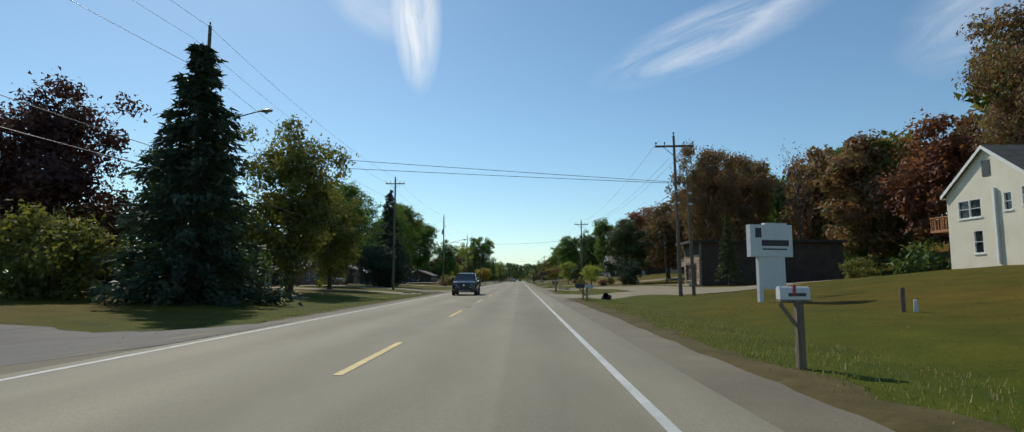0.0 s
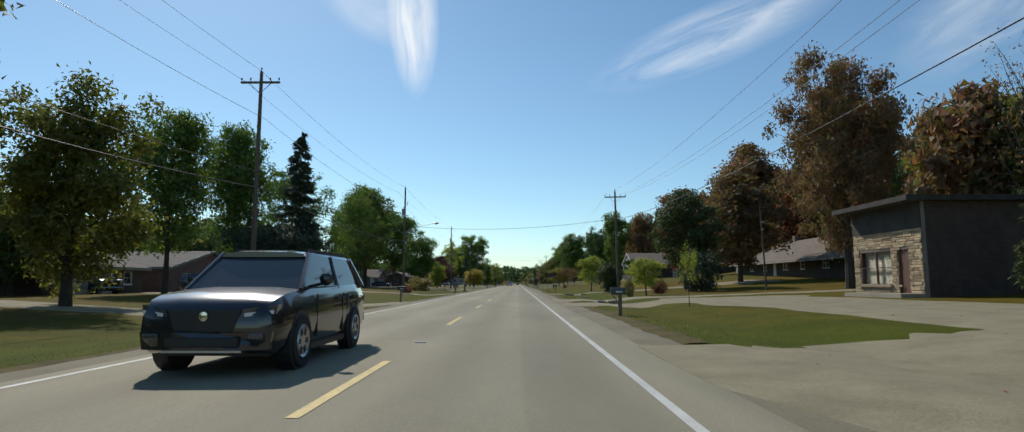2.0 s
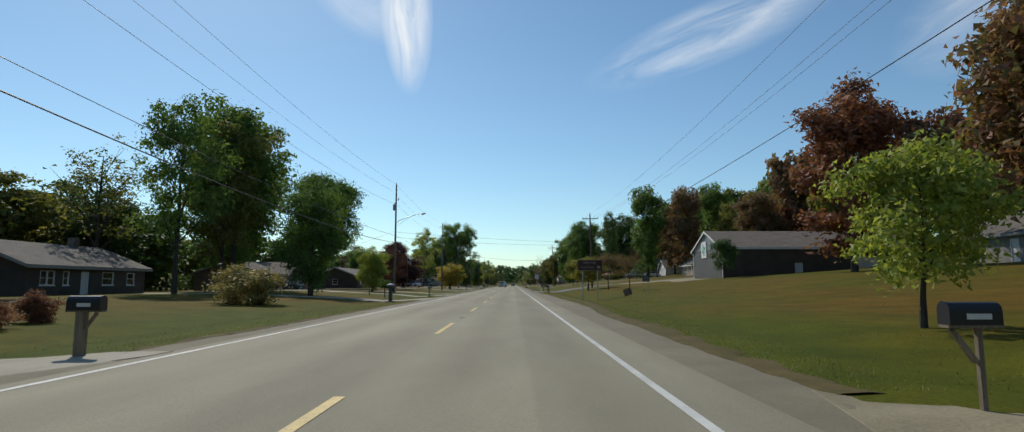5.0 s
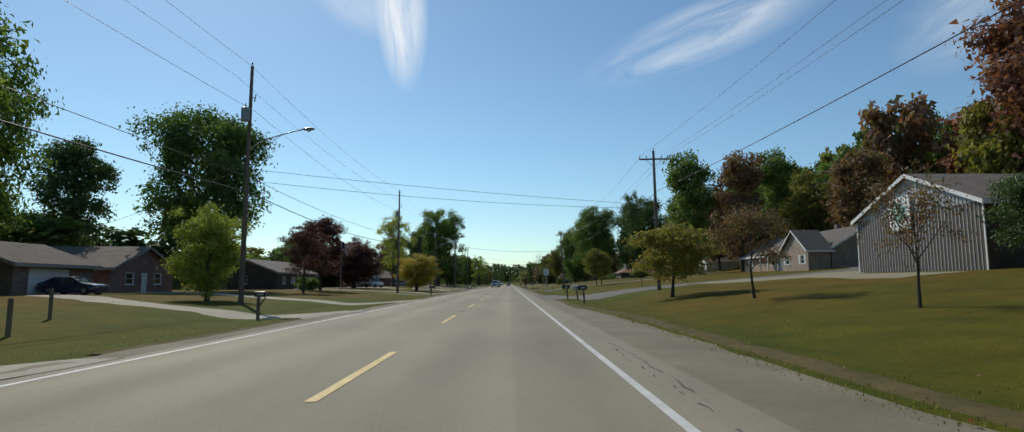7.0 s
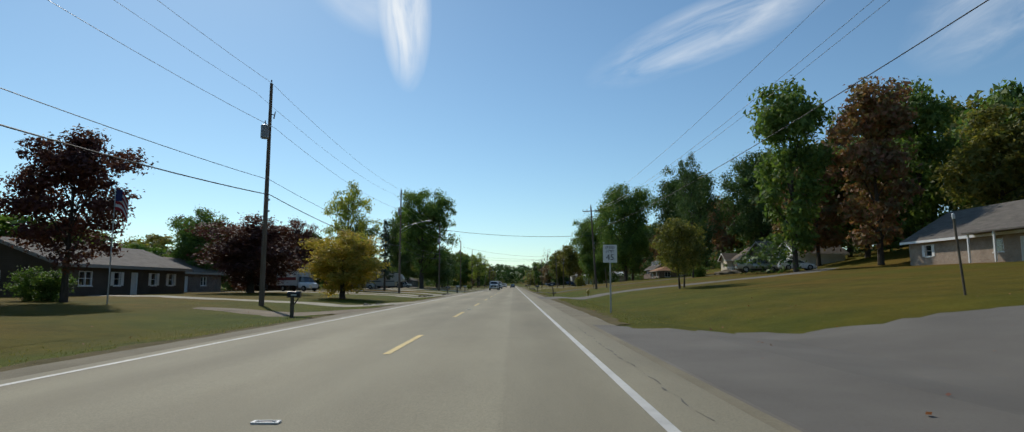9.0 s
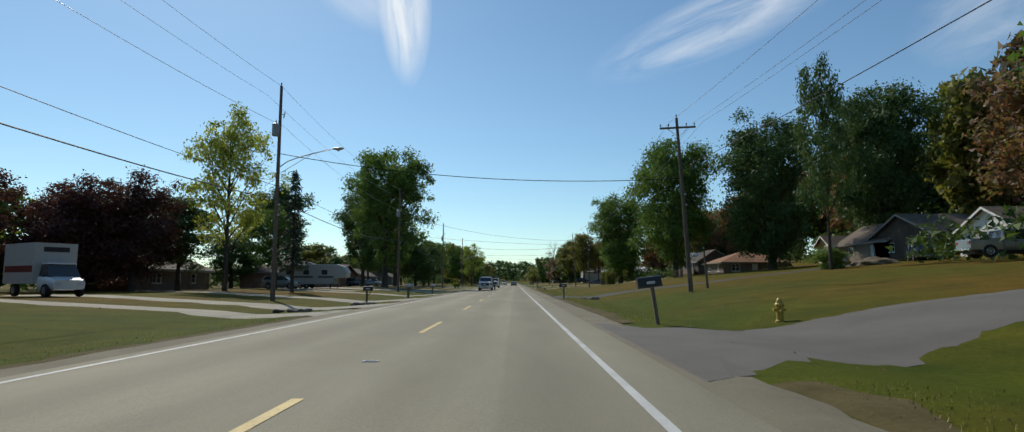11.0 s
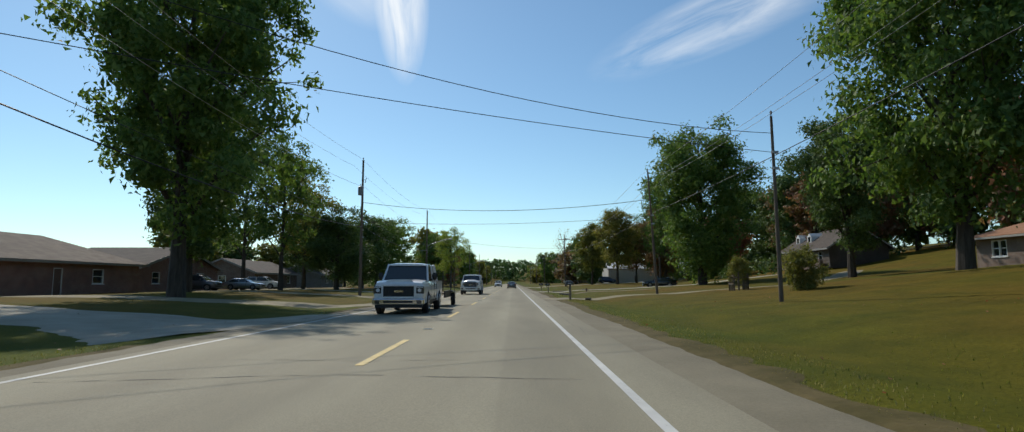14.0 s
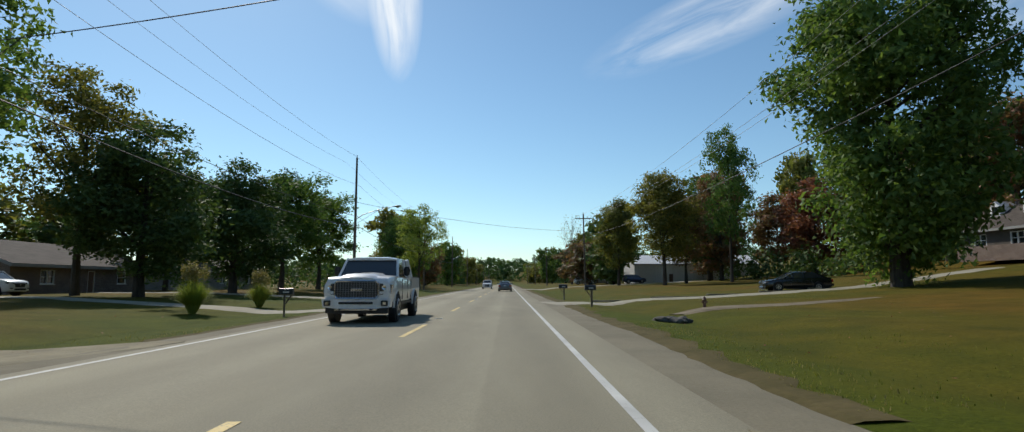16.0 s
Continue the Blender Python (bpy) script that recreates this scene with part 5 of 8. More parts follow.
house("brick_house", -50, -40, 262, 280, 2.7, 1.9, "y", M["brick_brown"], M["shingle_brown"], [WIN("e", -5, 1.6, k="double"), ("e", -1, -0.05, 0.02, 2.1, "white_door"), WIN("e", 4, 1.6, k="double"), WIN("s", 0, 1.2)], "low brown brick house with brown shingle roof")
house("ranch_house", -49, -39, 303, 319, 2.6, 2.1, "y", M["brick_brown"], M["shingle_brown"], [WIN("e", -4, 1.8, k="double"), WIN("e", 4, 1.2), ("e", 0, 0.95, 0.02, 2.1, "door"), WIN("s", 0, 1.2)], "low brown house behind trees")
house("brick_house", -43, -32.5, 337, 360, 2.7, 2.1, "hip", M["brick_red"], M["shingle_brown"], [("e", 1, 1.95, 0.02, 2.1, "door"), WIN("e", 6, 1.4)], "long red brick house with brown hip roof")
house("brick_house", -45, -35, 364, 380, 2.6, 2.2, "x", M["brick_red"], M["shingle_shaded"], [WIN("e", -5, 1.4), ("e", -1, -0.05, 0.02, 2.1, "white_door"), WIN("e", 4, 1.8, k="double"), WIN("s", 0, 1.2)], "red brick house with shrubs, gable roof darkened for shade")
house("ranch_house", -47, -37, 396, 414, 2.6, 2.0, "y", M["brick_brown"], M["shingle_shaded"], [WIN("e", -5, 1.6, k="double"), ("e", 0, 0.95, 0.02, 2.1, "door"), WIN("e", 5, 1.4), WIN("s", 0, 1.2)], "low brown brick ranch house under trees")
house("ranch_house", -47, -37, 428, 444, 2.6, 1.8, "y", M["siding_grey"], M["shingle_grey"], [WIN("e", -4, 1.6, k="double"), ("e", 0, 0.95, 0.02, 2.1, "door"), WIN("e", 4, 1.4)], "low grey ranch house in shade")
# right of the road: their fronts face west
wh = house("white_house", 34, 46, 37, 45, 5.1, 2.8, "x", M["siding_cream"], M["shingle_grey"],
           [("w", -2.9, -0.7, 3.2, 4.5, "double"), ("w", -1.6, -0.7, 0.7, 2.3, "window"), ("w", 1.25, 1.95, 3.4, 4.6, "window"), ("w", 2.7, 3.5, 3.6, 4.8, "window"), ("n", 0, 1.2, 3.0, 4.4, "window")],
           "two-storey cream block house with white trim on a slope", 0.25, z=2.3, fascia="trim_white")
part("gable_vent", box(B(), -6.04, -5.99, -0.35, 0.35, 5.9, 7.0), M["shutter"], wh, "louvred gable vent")
part("downpipe", box(B(), -6.2, -6.02, -0.75, -0.55, 0, 5.0), M["trim_white"], wh, "white corner pilaster")
deck = part("deck", box(B(), -5.6, -2.0, 4.03, 6.6, 2.5, 2.68), M["deck_wood"], wh, "stained wooden deck")
for k in range(13):
    part("baluster", box(B(), -5.58 + 0.29 * k, -5.53 + 0.29 * k, 6.52, 6.57, 2.68, 3.6), M["deck_wood"], deck)
for k in range(8):
    part("baluster", box(B(), -5.58, -5.53, 4.2 + 0.3 * k, 4.25 + 0.3 * k, 2.68, 3.6), M["deck_wood"], deck)
part("handrail", box(B(), -5.62, -2.0, 6.5, 6.6, 3.6, 3.68), M["deck_wood"], deck)
part("handrail", box(B(), -5.62, -5.5, 4.03, 6.49, 3.6, 3.68), M["deck_wood"], deck)
for x in (-2.2,):
    part("deck_post", box(B(), x - 0.07, x + 0.07, 6.35, 6.49, -0.6, 2.5), M["deck_wood"], deck)


def stone_shop():
    x0, x1, y0, y1, h = 23.0, 39.5, 70.2, 76.6, 4.9
    t = thing("stone_shop", pose((x0 + x1) / 2, (y0 + y1) / 2, height(30, 75) - 0.15), "flat-roofed shop with tan stone front and dark brick side", "shop")
    w, d = x1 - x0, y1 - y0
    # the west front: a shop window and a door beside it
    win, door = (-2.5, 0.5, 0.55, 2.5), (1.1, 2.05, 0.05, 2.5)
    wall(t, "w", w, d, h, [win, door], M["mortar"])
    for s in "esn":
        wall(t, s, w, d, h, [], M["brick_dark"])
    opening(t, "w", *win, "double", w, d)
    opening(t, "w", *door, "door", w, d)
    for o in t.children_recursive:
        if o.name.split(".")[0] == "frame":
            o.data.materials[0] = M["door_brown"]
        if o.name.split(".")[0] == "window":      # clear shop glass before a curtain
            o.data.materials[0] = M["pane_clear"]
            o.visible_shadow = False
    part("curtain", box(B(), -w / 2 + 0.25, -w / 2 + 0.28, -0.5, 2.5, 0.55, 2.5), M["curtain"], t, "pale pleated curtain behind glass")
    part("roof", box(B(), -w / 2 - 1.0, w / 2 + 0.3, -d / 2 - 0.5, d / 2 + 0.5, h + 0.002, h + 0.28), M["roof_black"], t, "flat dark roof with deep eave")
    part("fascia", box(B(), -w / 2 - 0.06, -w / 2 - 0.003, -d / 2, d / 2, 3.5, h), M["roof_black"], t, "dark boarded upper front")
    part("step", box(B(), -w / 2 - 1.3, -w / 2 - 0.003, -3.2, 2.2, -0.3, 0.1), M["concrete"], t, "concrete apron at the door")
    part("window_ledge", box(B(), -w / 2 - 0.2, -w / 2 - 0.003, -0.6, 2.6, 0.42, 0.54), M["stone_tan"], t, "stone window ledge")
    rnd = random.Random(3)
    base = pose(-w / 2, 0, 0, 0, 0, -90)
    z = 0.0
    while z < 3.4:
        hh = rnd.uniform(0.1, 0.17)
        u = -d / 2 + 0.02
        while u < d / 2 - 0.1:
            ln = min(rnd.uniform(0.35, 0.95), d / 2 - 0.02 - u)
            a, b_ = u + 0.008, u + ln - 0.008
            clash = any(a < q[1] + 0.02 and b_ > q[0] - 0.02 and z < q[3] + 0.02 and z + hh > q[2] - 0.12 for q in (win, door))
            if clash:
                for q in (win, door):
                    if a < q[0] - 0.15 < b_:
                        b_, clash = q[0] - 0.02, False
                        break
                    if a < q[1] + 0.15 < b_:
                        a, clash = q[1] + 0.02, False
                        break
            if not clash and b_ - a > 0.08:
                part("stone", box(B(), a, b_, -rnd.uniform(0.03, 0.07), 0.0, z + 0.008, z + hh - 0.008, base), M["stone_tan"], t, bevel=0.012)
            u += ln
        z += hh
    return t


stone_shop()
# the dark brick here carries the deep shade under the wide eave
house("hip_house", 39.2, 48, 107, 139.5, 2.7, 2.5, "hip", M["brick_dark"], M["shingle_brown"], [WIN("w", -12, 1.6, k="double"), WIN("w", -7, 1.2), ("w", -4, -3.05, 0.02, 2.1, "white_door"), WIN("w", 0, 1.6, k="double"), WIN("w", 5, 1.2), WIN("w", 11, 1.6, k="double"), WIN("s", 0, 1.4)], "long low brick house with wide tan hip roof", 1.5, chimney=(0, 6))
house("gable_house", 47, 56, 150, 164, 2.7, 2.2, "y", M["siding_grey"], M["shingle_grey"], [WIN("w", -4, 1.4), WIN("w", 3, 1.4), ("w", -0.5, 0.45, 0.02, 2.1, "white_door")], "grey house at the wood edge")


def barn():
    t = house("barn", 29, 54, 181.0, 193.6, 4.1, 2.5, "x", M["metal_grey"], M["metal_grey"], [("s", -3.2, -2.2, 0.02, 2.1, "white_door"), ("s", 4, 7.5, 0.02, 3.0, "garage")], "barn with grey metal gable and dark roof", 0.3, z=1.8, category="barn", fascia="trim_white")
    for o in t.children:      # only the gable end is bright metal
        kind = o.name.split(".")[0]
        if kind == "roof" or (kind == "wall" and all(abs(v.co.y) > 5 for v in o.data.vertices)):
            o.data.materials[0] = M["siding_dark_shaded"] if kind == "wall" else M["shingle_brown"]
            if kind == "roof":
                tagged(o, "dark shingled roof slope")
    for k in range(42):
        y = -6.15 + 0.3 * k
        top = 4.1 + 2.5 * (1 - abs(y) / 6.3)
        part("rib", prism(B(), [(-12.522, -0.3), (-12.5, -0.3), (-12.5, top - 0.12), (-12.522, top - 0.12)], y - 0.03, y + 0.03), M["metal_grey"], t)
    for y in (-6.28, 6.2):
        part("corner_trim", box(B(), -12.56, -12.503, y, y + 0.1, -0.3, 4.0), M["trim_white"], t, "white corner trim")
    quilt = part("quilt_board", box(B(), -12.62, -12.56, -0.1, 2.1, 3.0, 5.3), M["trim_white"], t, "painted quilt square on white board")
    for k in range(8):
        a0, a1 = 2 * math.pi * k / 8, 2 * math.pi * (k + 1) / 8
        pts = [(0, 0), (0.5 * math.cos(a0), 0.62 * math.sin(a0)), (0.92 * math.cos((a0 + a1) / 2), 1.0 * math.sin((a0 + a1) / 2)), (0.5 * math.cos(a1), 0.62 * math.sin(a1))]
        b = B()
        vs = [b.verts.new((-12.628 - 0.004 * (k % 2), 1.0 + p, 4.15 + q)) for p, q in pts]
        ws = [b.verts.new((-12.62, 1.0 + p, 4.15 + q)) for p, q in pts]
        b.faces.new(vs)
        b.faces.new(ws[::-1])
        for i in range(4):
            b.faces.new((vs[i], ws[i], ws[(i + 1) % 4], vs[(i + 1) % 4]))
        bmesh.ops.recalc_face_normals(b, faces=b.faces)
        part("quilt_patch", b, M["quilt_green"] if k % 2 else M["quilt_mint"], quilt, "green painted diamond" if k % 2 else "mint painted diamond")


M["quilt_green"] = plain("quilt_green", (0.08, 0.3, 0.2), 0.6)
M["quilt_mint"] = plain("quilt_mint", (0.35, 0.6, 0.48), 0.6)
barn()
h7 = house("brick_ranch", 45, 55, 227.5, 257.5, 2.8, 3.0, "y", M["brick_tan"], M["shingle_grey"], [WIN("w", -12, 1.0, k="shuttered"), WIN("w", -3, 1.2), ("w", -0.6, 0.4, 0.02, 2.1, "white_door"), WIN("w", 2.6, 1.2, k="shuttered"), WIN("n", 0, 1.2, k="shuttered")], "tan brick ranch house with white trim and front gable", 0.6, chimney=(1, -6), fascia="trim_white")
for y in (-5.0, -2.0, 1.5, 4.5):
    part("porch_post", box(B(), -6.55, -6.4, y - 0.07, y + 0.07, 0.0, 2.6), M["trim_white"], h7, "white porch post")
part("porch_roof", box(B(), -6.7, -5.0, -5.4, 5.0, 2.6, 2.74), M["shingle_grey"], h7)
house("front_gable", 41.6, 44.6, 227, 234.6, 2.8, 2.7, "x", M["brick_tan"], M["shingle_grey"], [WIN("w", -2.2, 1.1, k="shuttered"), WIN("w", 2.2, 1.1, k="shuttered")], "front gable wing of a tan brick house", 0.4, gable=M["siding_tan"], fascia="trim_white")
house("garage", 50, 58, 294, 302, 2.7, 2.2, "x", M["siding_white"], M["shingle_grey"], [("w", -2.6, 2.6, 0.02, 2.3, "garage")], "white gable garage with open yard", fascia="trim_white")
house("brown_house", 52, 60, 309, 321, 3.0, 2.6, "x", M["siding_dark_shaded"], M["shingle_brown"], [WIN("w", -2, 1.2), WIN("w", 2, 1.2)], "dark brown house in tree shade")
cot = house("cottage", 50.7, 59.2, 330, 333.8, 2.9, 1.3, "x", M["siding_cream"], M["shingle_brown"], [WIN("w", 0.0, 0.9)], "cream cottage with white-edged gable", z=4.1, fascia="trim_white")
house("cottage_wing", 52, 60, 317.5, 329.9, 2.7, 2.6, "y", M["siding_tan"], M["shingle_brown"], [WIN("w", -3, 1.4), ("w", 2, 2.95, 0.02, 2.1, "white_door")], "tan house wing with brown roof beside a cottage")
for k in range(9):
    part("picket", box(B(), -4.5, -4.4, -2.6 - 0.5 * k, -2.5 - 0.5 * k, -0.3, 1.0), M["trim_white"], cot, "white porch picket")
part("porch_rail", box(B(), -4.48, -4.42, -6.7, -2.4, 0.9, 0.98), M["trim_white"], cot, "white porch rail")
house("tan_house", 37.8, 49.2, 340.4, 350, 2.45, 1.85, "hip", M["brick_brown"], M["shingle_orange"], [WIN("w", -2.6, 1.4, k="double"), WIN("w", 2.2, 1.4, k="double"), WIN("s", -3.6, 1.4, k="double"), ("s", -0.8, 0.15, 0.02, 2.1, "white_door"), WIN("s", 3, 1.6, k="double")], "long brown brick house with sunlit orange-brown hip roof", 0.5, z=2.2)
dh = house("dormer_house", 50, 59, 395, 410.5, 2.8, 2.9, "y", M["siding_dark_shaded"], M["shingle_shaded"], [WIN("w", -5.5, 1.6, k="double"), WIN("w", -1, 1.6, k="double"), ("w", 2, 2.95, 0.02, 2.1, "white_door"), WIN("w", 5, 1.2)], "brown house with two white dormers, colours darkened for tree shade", 0.6, z=3.9)
for y in (1.2, 5.2):
    dm = part("dormer", prism(B(), [(y - 0.62, 3.7), (y + 0.62, 3.7), (y + 0.62, 4.9), (y, 5.45), (y - 0.62, 4.9)], 0.9, 3.0), M["trim_white"], dh, "white gabled dormer")
    dm.matrix_local = pose(0, 0, 0, 0, 0, 90)
    part("dormer_window", box(B(), y - 0.35, y + 0.35, 2.985, 3.02, 4.0, 4.85), M["pane"], dm)
part("stone_wall", box(B(), -5.4, -4.9, -6.5, 7.5, -0.6, 0.9), M["brick_brown"], dh, "low brown masonry porch wall")
house("metal_shed", 30, 57, 480, 492, 4.2, 2.0, "x", M["metal_white"], M["metal_white"], [("s", -12.5, -9.5, 0.02, 3.2, "garage"), ("s", -6, -5, 0.02, 2.1, "door")], "long white metal shed", 0.3, category="shed")

# ---------------------------------------------------------------- vehicles
M["tyre"] = surface("tyre", (0.018, 0.018, 0.018), (0.03, 0.03, 0.03), 4, 30, 0.85, bumps=0.2)
M["rim"] = plain("alloy", (0.45, 0.46, 0.47), 0.3, 0.85)
M["mesh_metal"] = plain("mesh_metal", (0.2, 0.2, 0.21), 0.35, 0.8)
M["chrome"] = plain("chrome", (0.7, 0.7, 0.7), 0.12, 1.0)
M["car_glass"] = glass("car_glass", (0.04, 0.045, 0.048))
M["black_trim"] = plain("black_trim", (0.02, 0.02, 0.022), 0.5)
M["headlight"] = plain("headlight", (0.75, 0.76, 0.78), 0.1, 0.0, 1.0)
M["taillight"] = plain("taillight", (0.35, 0.012, 0.012), 0.15, 0.0, 1.0)
M["plate"] = plain("number_plate", (0.55, 0.56, 0.55), 0.5)
M["paint_black"] = plain("paint_black", (0.016, 0.017, 0.02), 0.25, 0.2, 1.0)
M["paint_white"] = plain("paint_white", (0.82, 0.82, 0.81), 0.3, 0.0, 0.6)
M["paint_silver"] = plain("paint_silver", (0.4, 0.42, 0.43), 0.3, 0.6, 1.0)
M["paint_blue"] = plain("paint_blue", (0.03, 0.045, 0.1), 0.28, 0.3, 1.0)
M["paint_grey"] = plain("paint_grey", (0.12, 0.125, 0.135), 0.3, 0.5, 1.0)
M["paint_red"] = plain("paint_red", (0.2, 0.025, 0.02), 0.3, 0.0, 1.0)
M["rv_white"] = plain("rv_white", (0.5, 0.49, 0.46), 0.4, 0.0, 0.4)


def loft(bm, sections):
    """Skins closed rings of equal length; the ends are capped."""
    rings = [[bm.verts.new(p) for p in s] for s in sections]
    k = len(rings[0])
    for a, b in zip(rings, rings[1:]):
        for i in range(k):
            j = (i + 1) % k
            bm.faces.new((a[i], a[j], b[j], b[i]))
    bm.faces.new(rings[0][::-1])
    bm.faces.new(rings[-1])
    bmesh.ops.recalc_face_normals(bm, faces=bm.faces)
    return bm


def ring(y, w, z0, z1, shoulder, top):
    """A car's cross-section: sill, flank, shoulder and lid at length y."""
    half = [(w * 0.88, z0), (w * 0.97, z0 + 0.1), (w, z0 + (z1 - z0) * 0.45), (w * 0.985, z0 + (z1 - z0) * 0.75), (w * shoulder, z1), (w * shoulder * 0.5, z1 + top)]
    return [(x, y, z) for x, z in half] + [(-x, y, z) for x, z in half[::-1]]


def greenhouse(y, w, z0, z1, tumble, y2=None):
    return [(w, y, z0), (w * tumble, y if y2 is None else y2, z1), (-w * tumble, y if y2 is None else y2, z1), (-w, y, z0)]


CAR = {}      # stations (y, half width, sill, lid), cabin stations (y, half width, base, roof y, roof z), wheel places, wheel radius
CAR["sedan"] = dict(L=4.8, w=0.91, st=[(0.0, 0.62, 0.34, 0.6), (0.07, 0.78, 0.26, 0.7), (0.22, 0.86, 0.22, 0.76), (0.6, 0.9, 0.2, 0.82), (1.5, 0.91, 0.2, 0.93), (3.7, 0.91, 0.2, 0.98), (4.5, 0.88, 0.24, 1.0), (4.72, 0.82, 0.3, 0.97), (4.8, 0.66, 0.36, 0.85)],
                  cab=[(1.35, 0.78, 0.9, 2.15, 1.42), (4.35, 0.76, 0.97, 3.55, 1.42)], wheels=(0.95, 3.75), r=0.33, nose=0.7)
CAR["suv"] = dict(L=4.7, w=0.95, st=[(0.0, 0.74, 0.4, 0.8), (0.06, 0.86, 0.34, 0.9), (0.2, 0.92, 0.28, 0.98), (0.5, 0.95, 0.26, 1.05), (1.25, 0.95, 0.26, 1.13), (3.9, 0.95, 0.26, 1.18), (4.5, 0.93, 0.3, 1.18), (4.64, 0.88, 0.36, 1.1), (4.7, 0.75, 0.42, 0.95)],
                cab=[(1.1, 0.85, 1.1, 1.85, 1.72), (4.62, 0.83, 1.15, 4.2, 1.7)], wheels=(0.9, 3.7), r=0.38, nose=0.9)
CAR["pickup"] = dict(L=5.8, w=1.0, st=[(0.0, 0.9, 0.56, 1.1), (0.06, 0.97, 0.5, 1.18), (0.3, 1.0, 0.46, 1.25), (1.5, 1.0, 0.46, 1.31), (3.6, 1.0, 0.46, 1.3), (3.72, 1.0, 0.46, 1.3)],
                   cab=[(1.4, 0.92, 1.26, 1.98, 2.0), (3.68, 0.92, 1.26, 3.55, 2.0)], wheels=(1.0, 4.55), r=0.42, nose=1.16)


CAR["heavy_pickup"] = dict(L=5.9, w=1.02, st=[(0.0, 0.93, 0.62, 1.2), (0.05, 0.99, 0.57, 1.28), (0.25, 1.02, 0.55, 1.36), (1.5, 1.02, 0.55, 1.42), (3.6, 1.02, 0.55, 1.4), (3.72, 1.02, 0.55, 1.4)],
                         cab=[(1.42, 0.94, 1.37, 2.0, 2.03), (3.68, 0.94, 1.37, 3.55, 2.03)], wheels=(1.05, 4.6), r=0.44, nose=1.28)


def slab(x0, x1, y0, y1, z0, z1, bev=0.0, m=None):
    b = box(B(), x0, x1, y0, y1, z0, z1, m)
    if bev:
        bmesh.ops.bevel(b, geom=b.edges[:], offset=bev, segments=1, affect="EDGES")
    return b


def truck_front(t, P, zl, w):
    """An upright truck face: framed bar grille, stacked lamps, chrome bumper."""
    g = part("grille", slab(-0.6, 0.6, -0.02, 0.08, zl - 0.5, zl - 0.08), M["black_trim"], t, "dark mesh grille")
    for a in ((-0.65, 0.65, zl - 0.1, zl - 0.02), (-0.62, 0.62, zl - 0.56, zl - 0.49), (-0.66, -0.59, zl - 0.49, zl - 0.1), (0.59, 0.66, zl - 0.49, zl - 0.1)):
        part("grille_frame", slab(a[0], a[1], -0.06, 0.06, a[2], a[3], 0.012), P, g, "painted grille surround")
    for k in range(5):
        z = zl - 0.46 + 0.075 * k
        part("grille_bar", slab(-0.585, 0.585, -0.045, -0.022, z, z + 0.018), M["black_trim"], g)
    part("badge", slab(-0.17, 0.17, -0.066, -0.046, zl - 0.33, zl - 0.25), M["chrome"], g, "plain badge")
    for s in (-1, 1):
        h = part("headlight", slab(min(s * 0.67, s * 0.97), max(s * 0.67, s * 0.97), -0.015, 0.12, zl - 0.38, zl - 0.1, 0.02), M["lamp_dark"], t, "dark headlight housing")
        part("lamp_strip", slab(min(s * 0.69, s * 0.95), max(s * 0.69, s * 0.95), -0.03, -0.014, zl - 0.15, zl - 0.12), M["headlight"], h, "white lamp strip")
        part("reflector", lathe(B(), [(0.075, 0), (0.07, 0.02), (0.03, 0.012)], 12, pose(s * 0.8, -0.014, zl - 0.25, 90, 0, 0)), M["headlight"], h, "clear round lamp")
        part("fog_lamp", slab(s * 0.8 - 0.09, s * 0.8 + 0.09, -0.14, -0.04, zl - 0.76, zl - 0.63, 0.015), M["lamp_dark"], t, "dark fog lamp")
    part("front_bumper", slab(-1.0, 1.0, -0.12, 0.12, zl - 0.8, zl - 0.58, 0.03), M["chrome"], t, "deep bright bumper")
    part("air_dam", slab(-0.56, 0.56, -0.13, 0.1, zl - 0.73, zl - 0.65), M["black_trim"], t, "dark air intake")
    part("valance", slab(-0.9, 0.9, -0.04, 0.14, zl - 0.92, zl - 0.801), M["black_trim"], t, "dark lower valance")
    part("hood_crease", prism(B(), [(-0.55, zl + 0.06), (0.55, zl + 0.06), (0.42, zl + 0.155), (-0.42, zl + 0.155)], 0.12, 1.35), P, t, "raised hood centre")


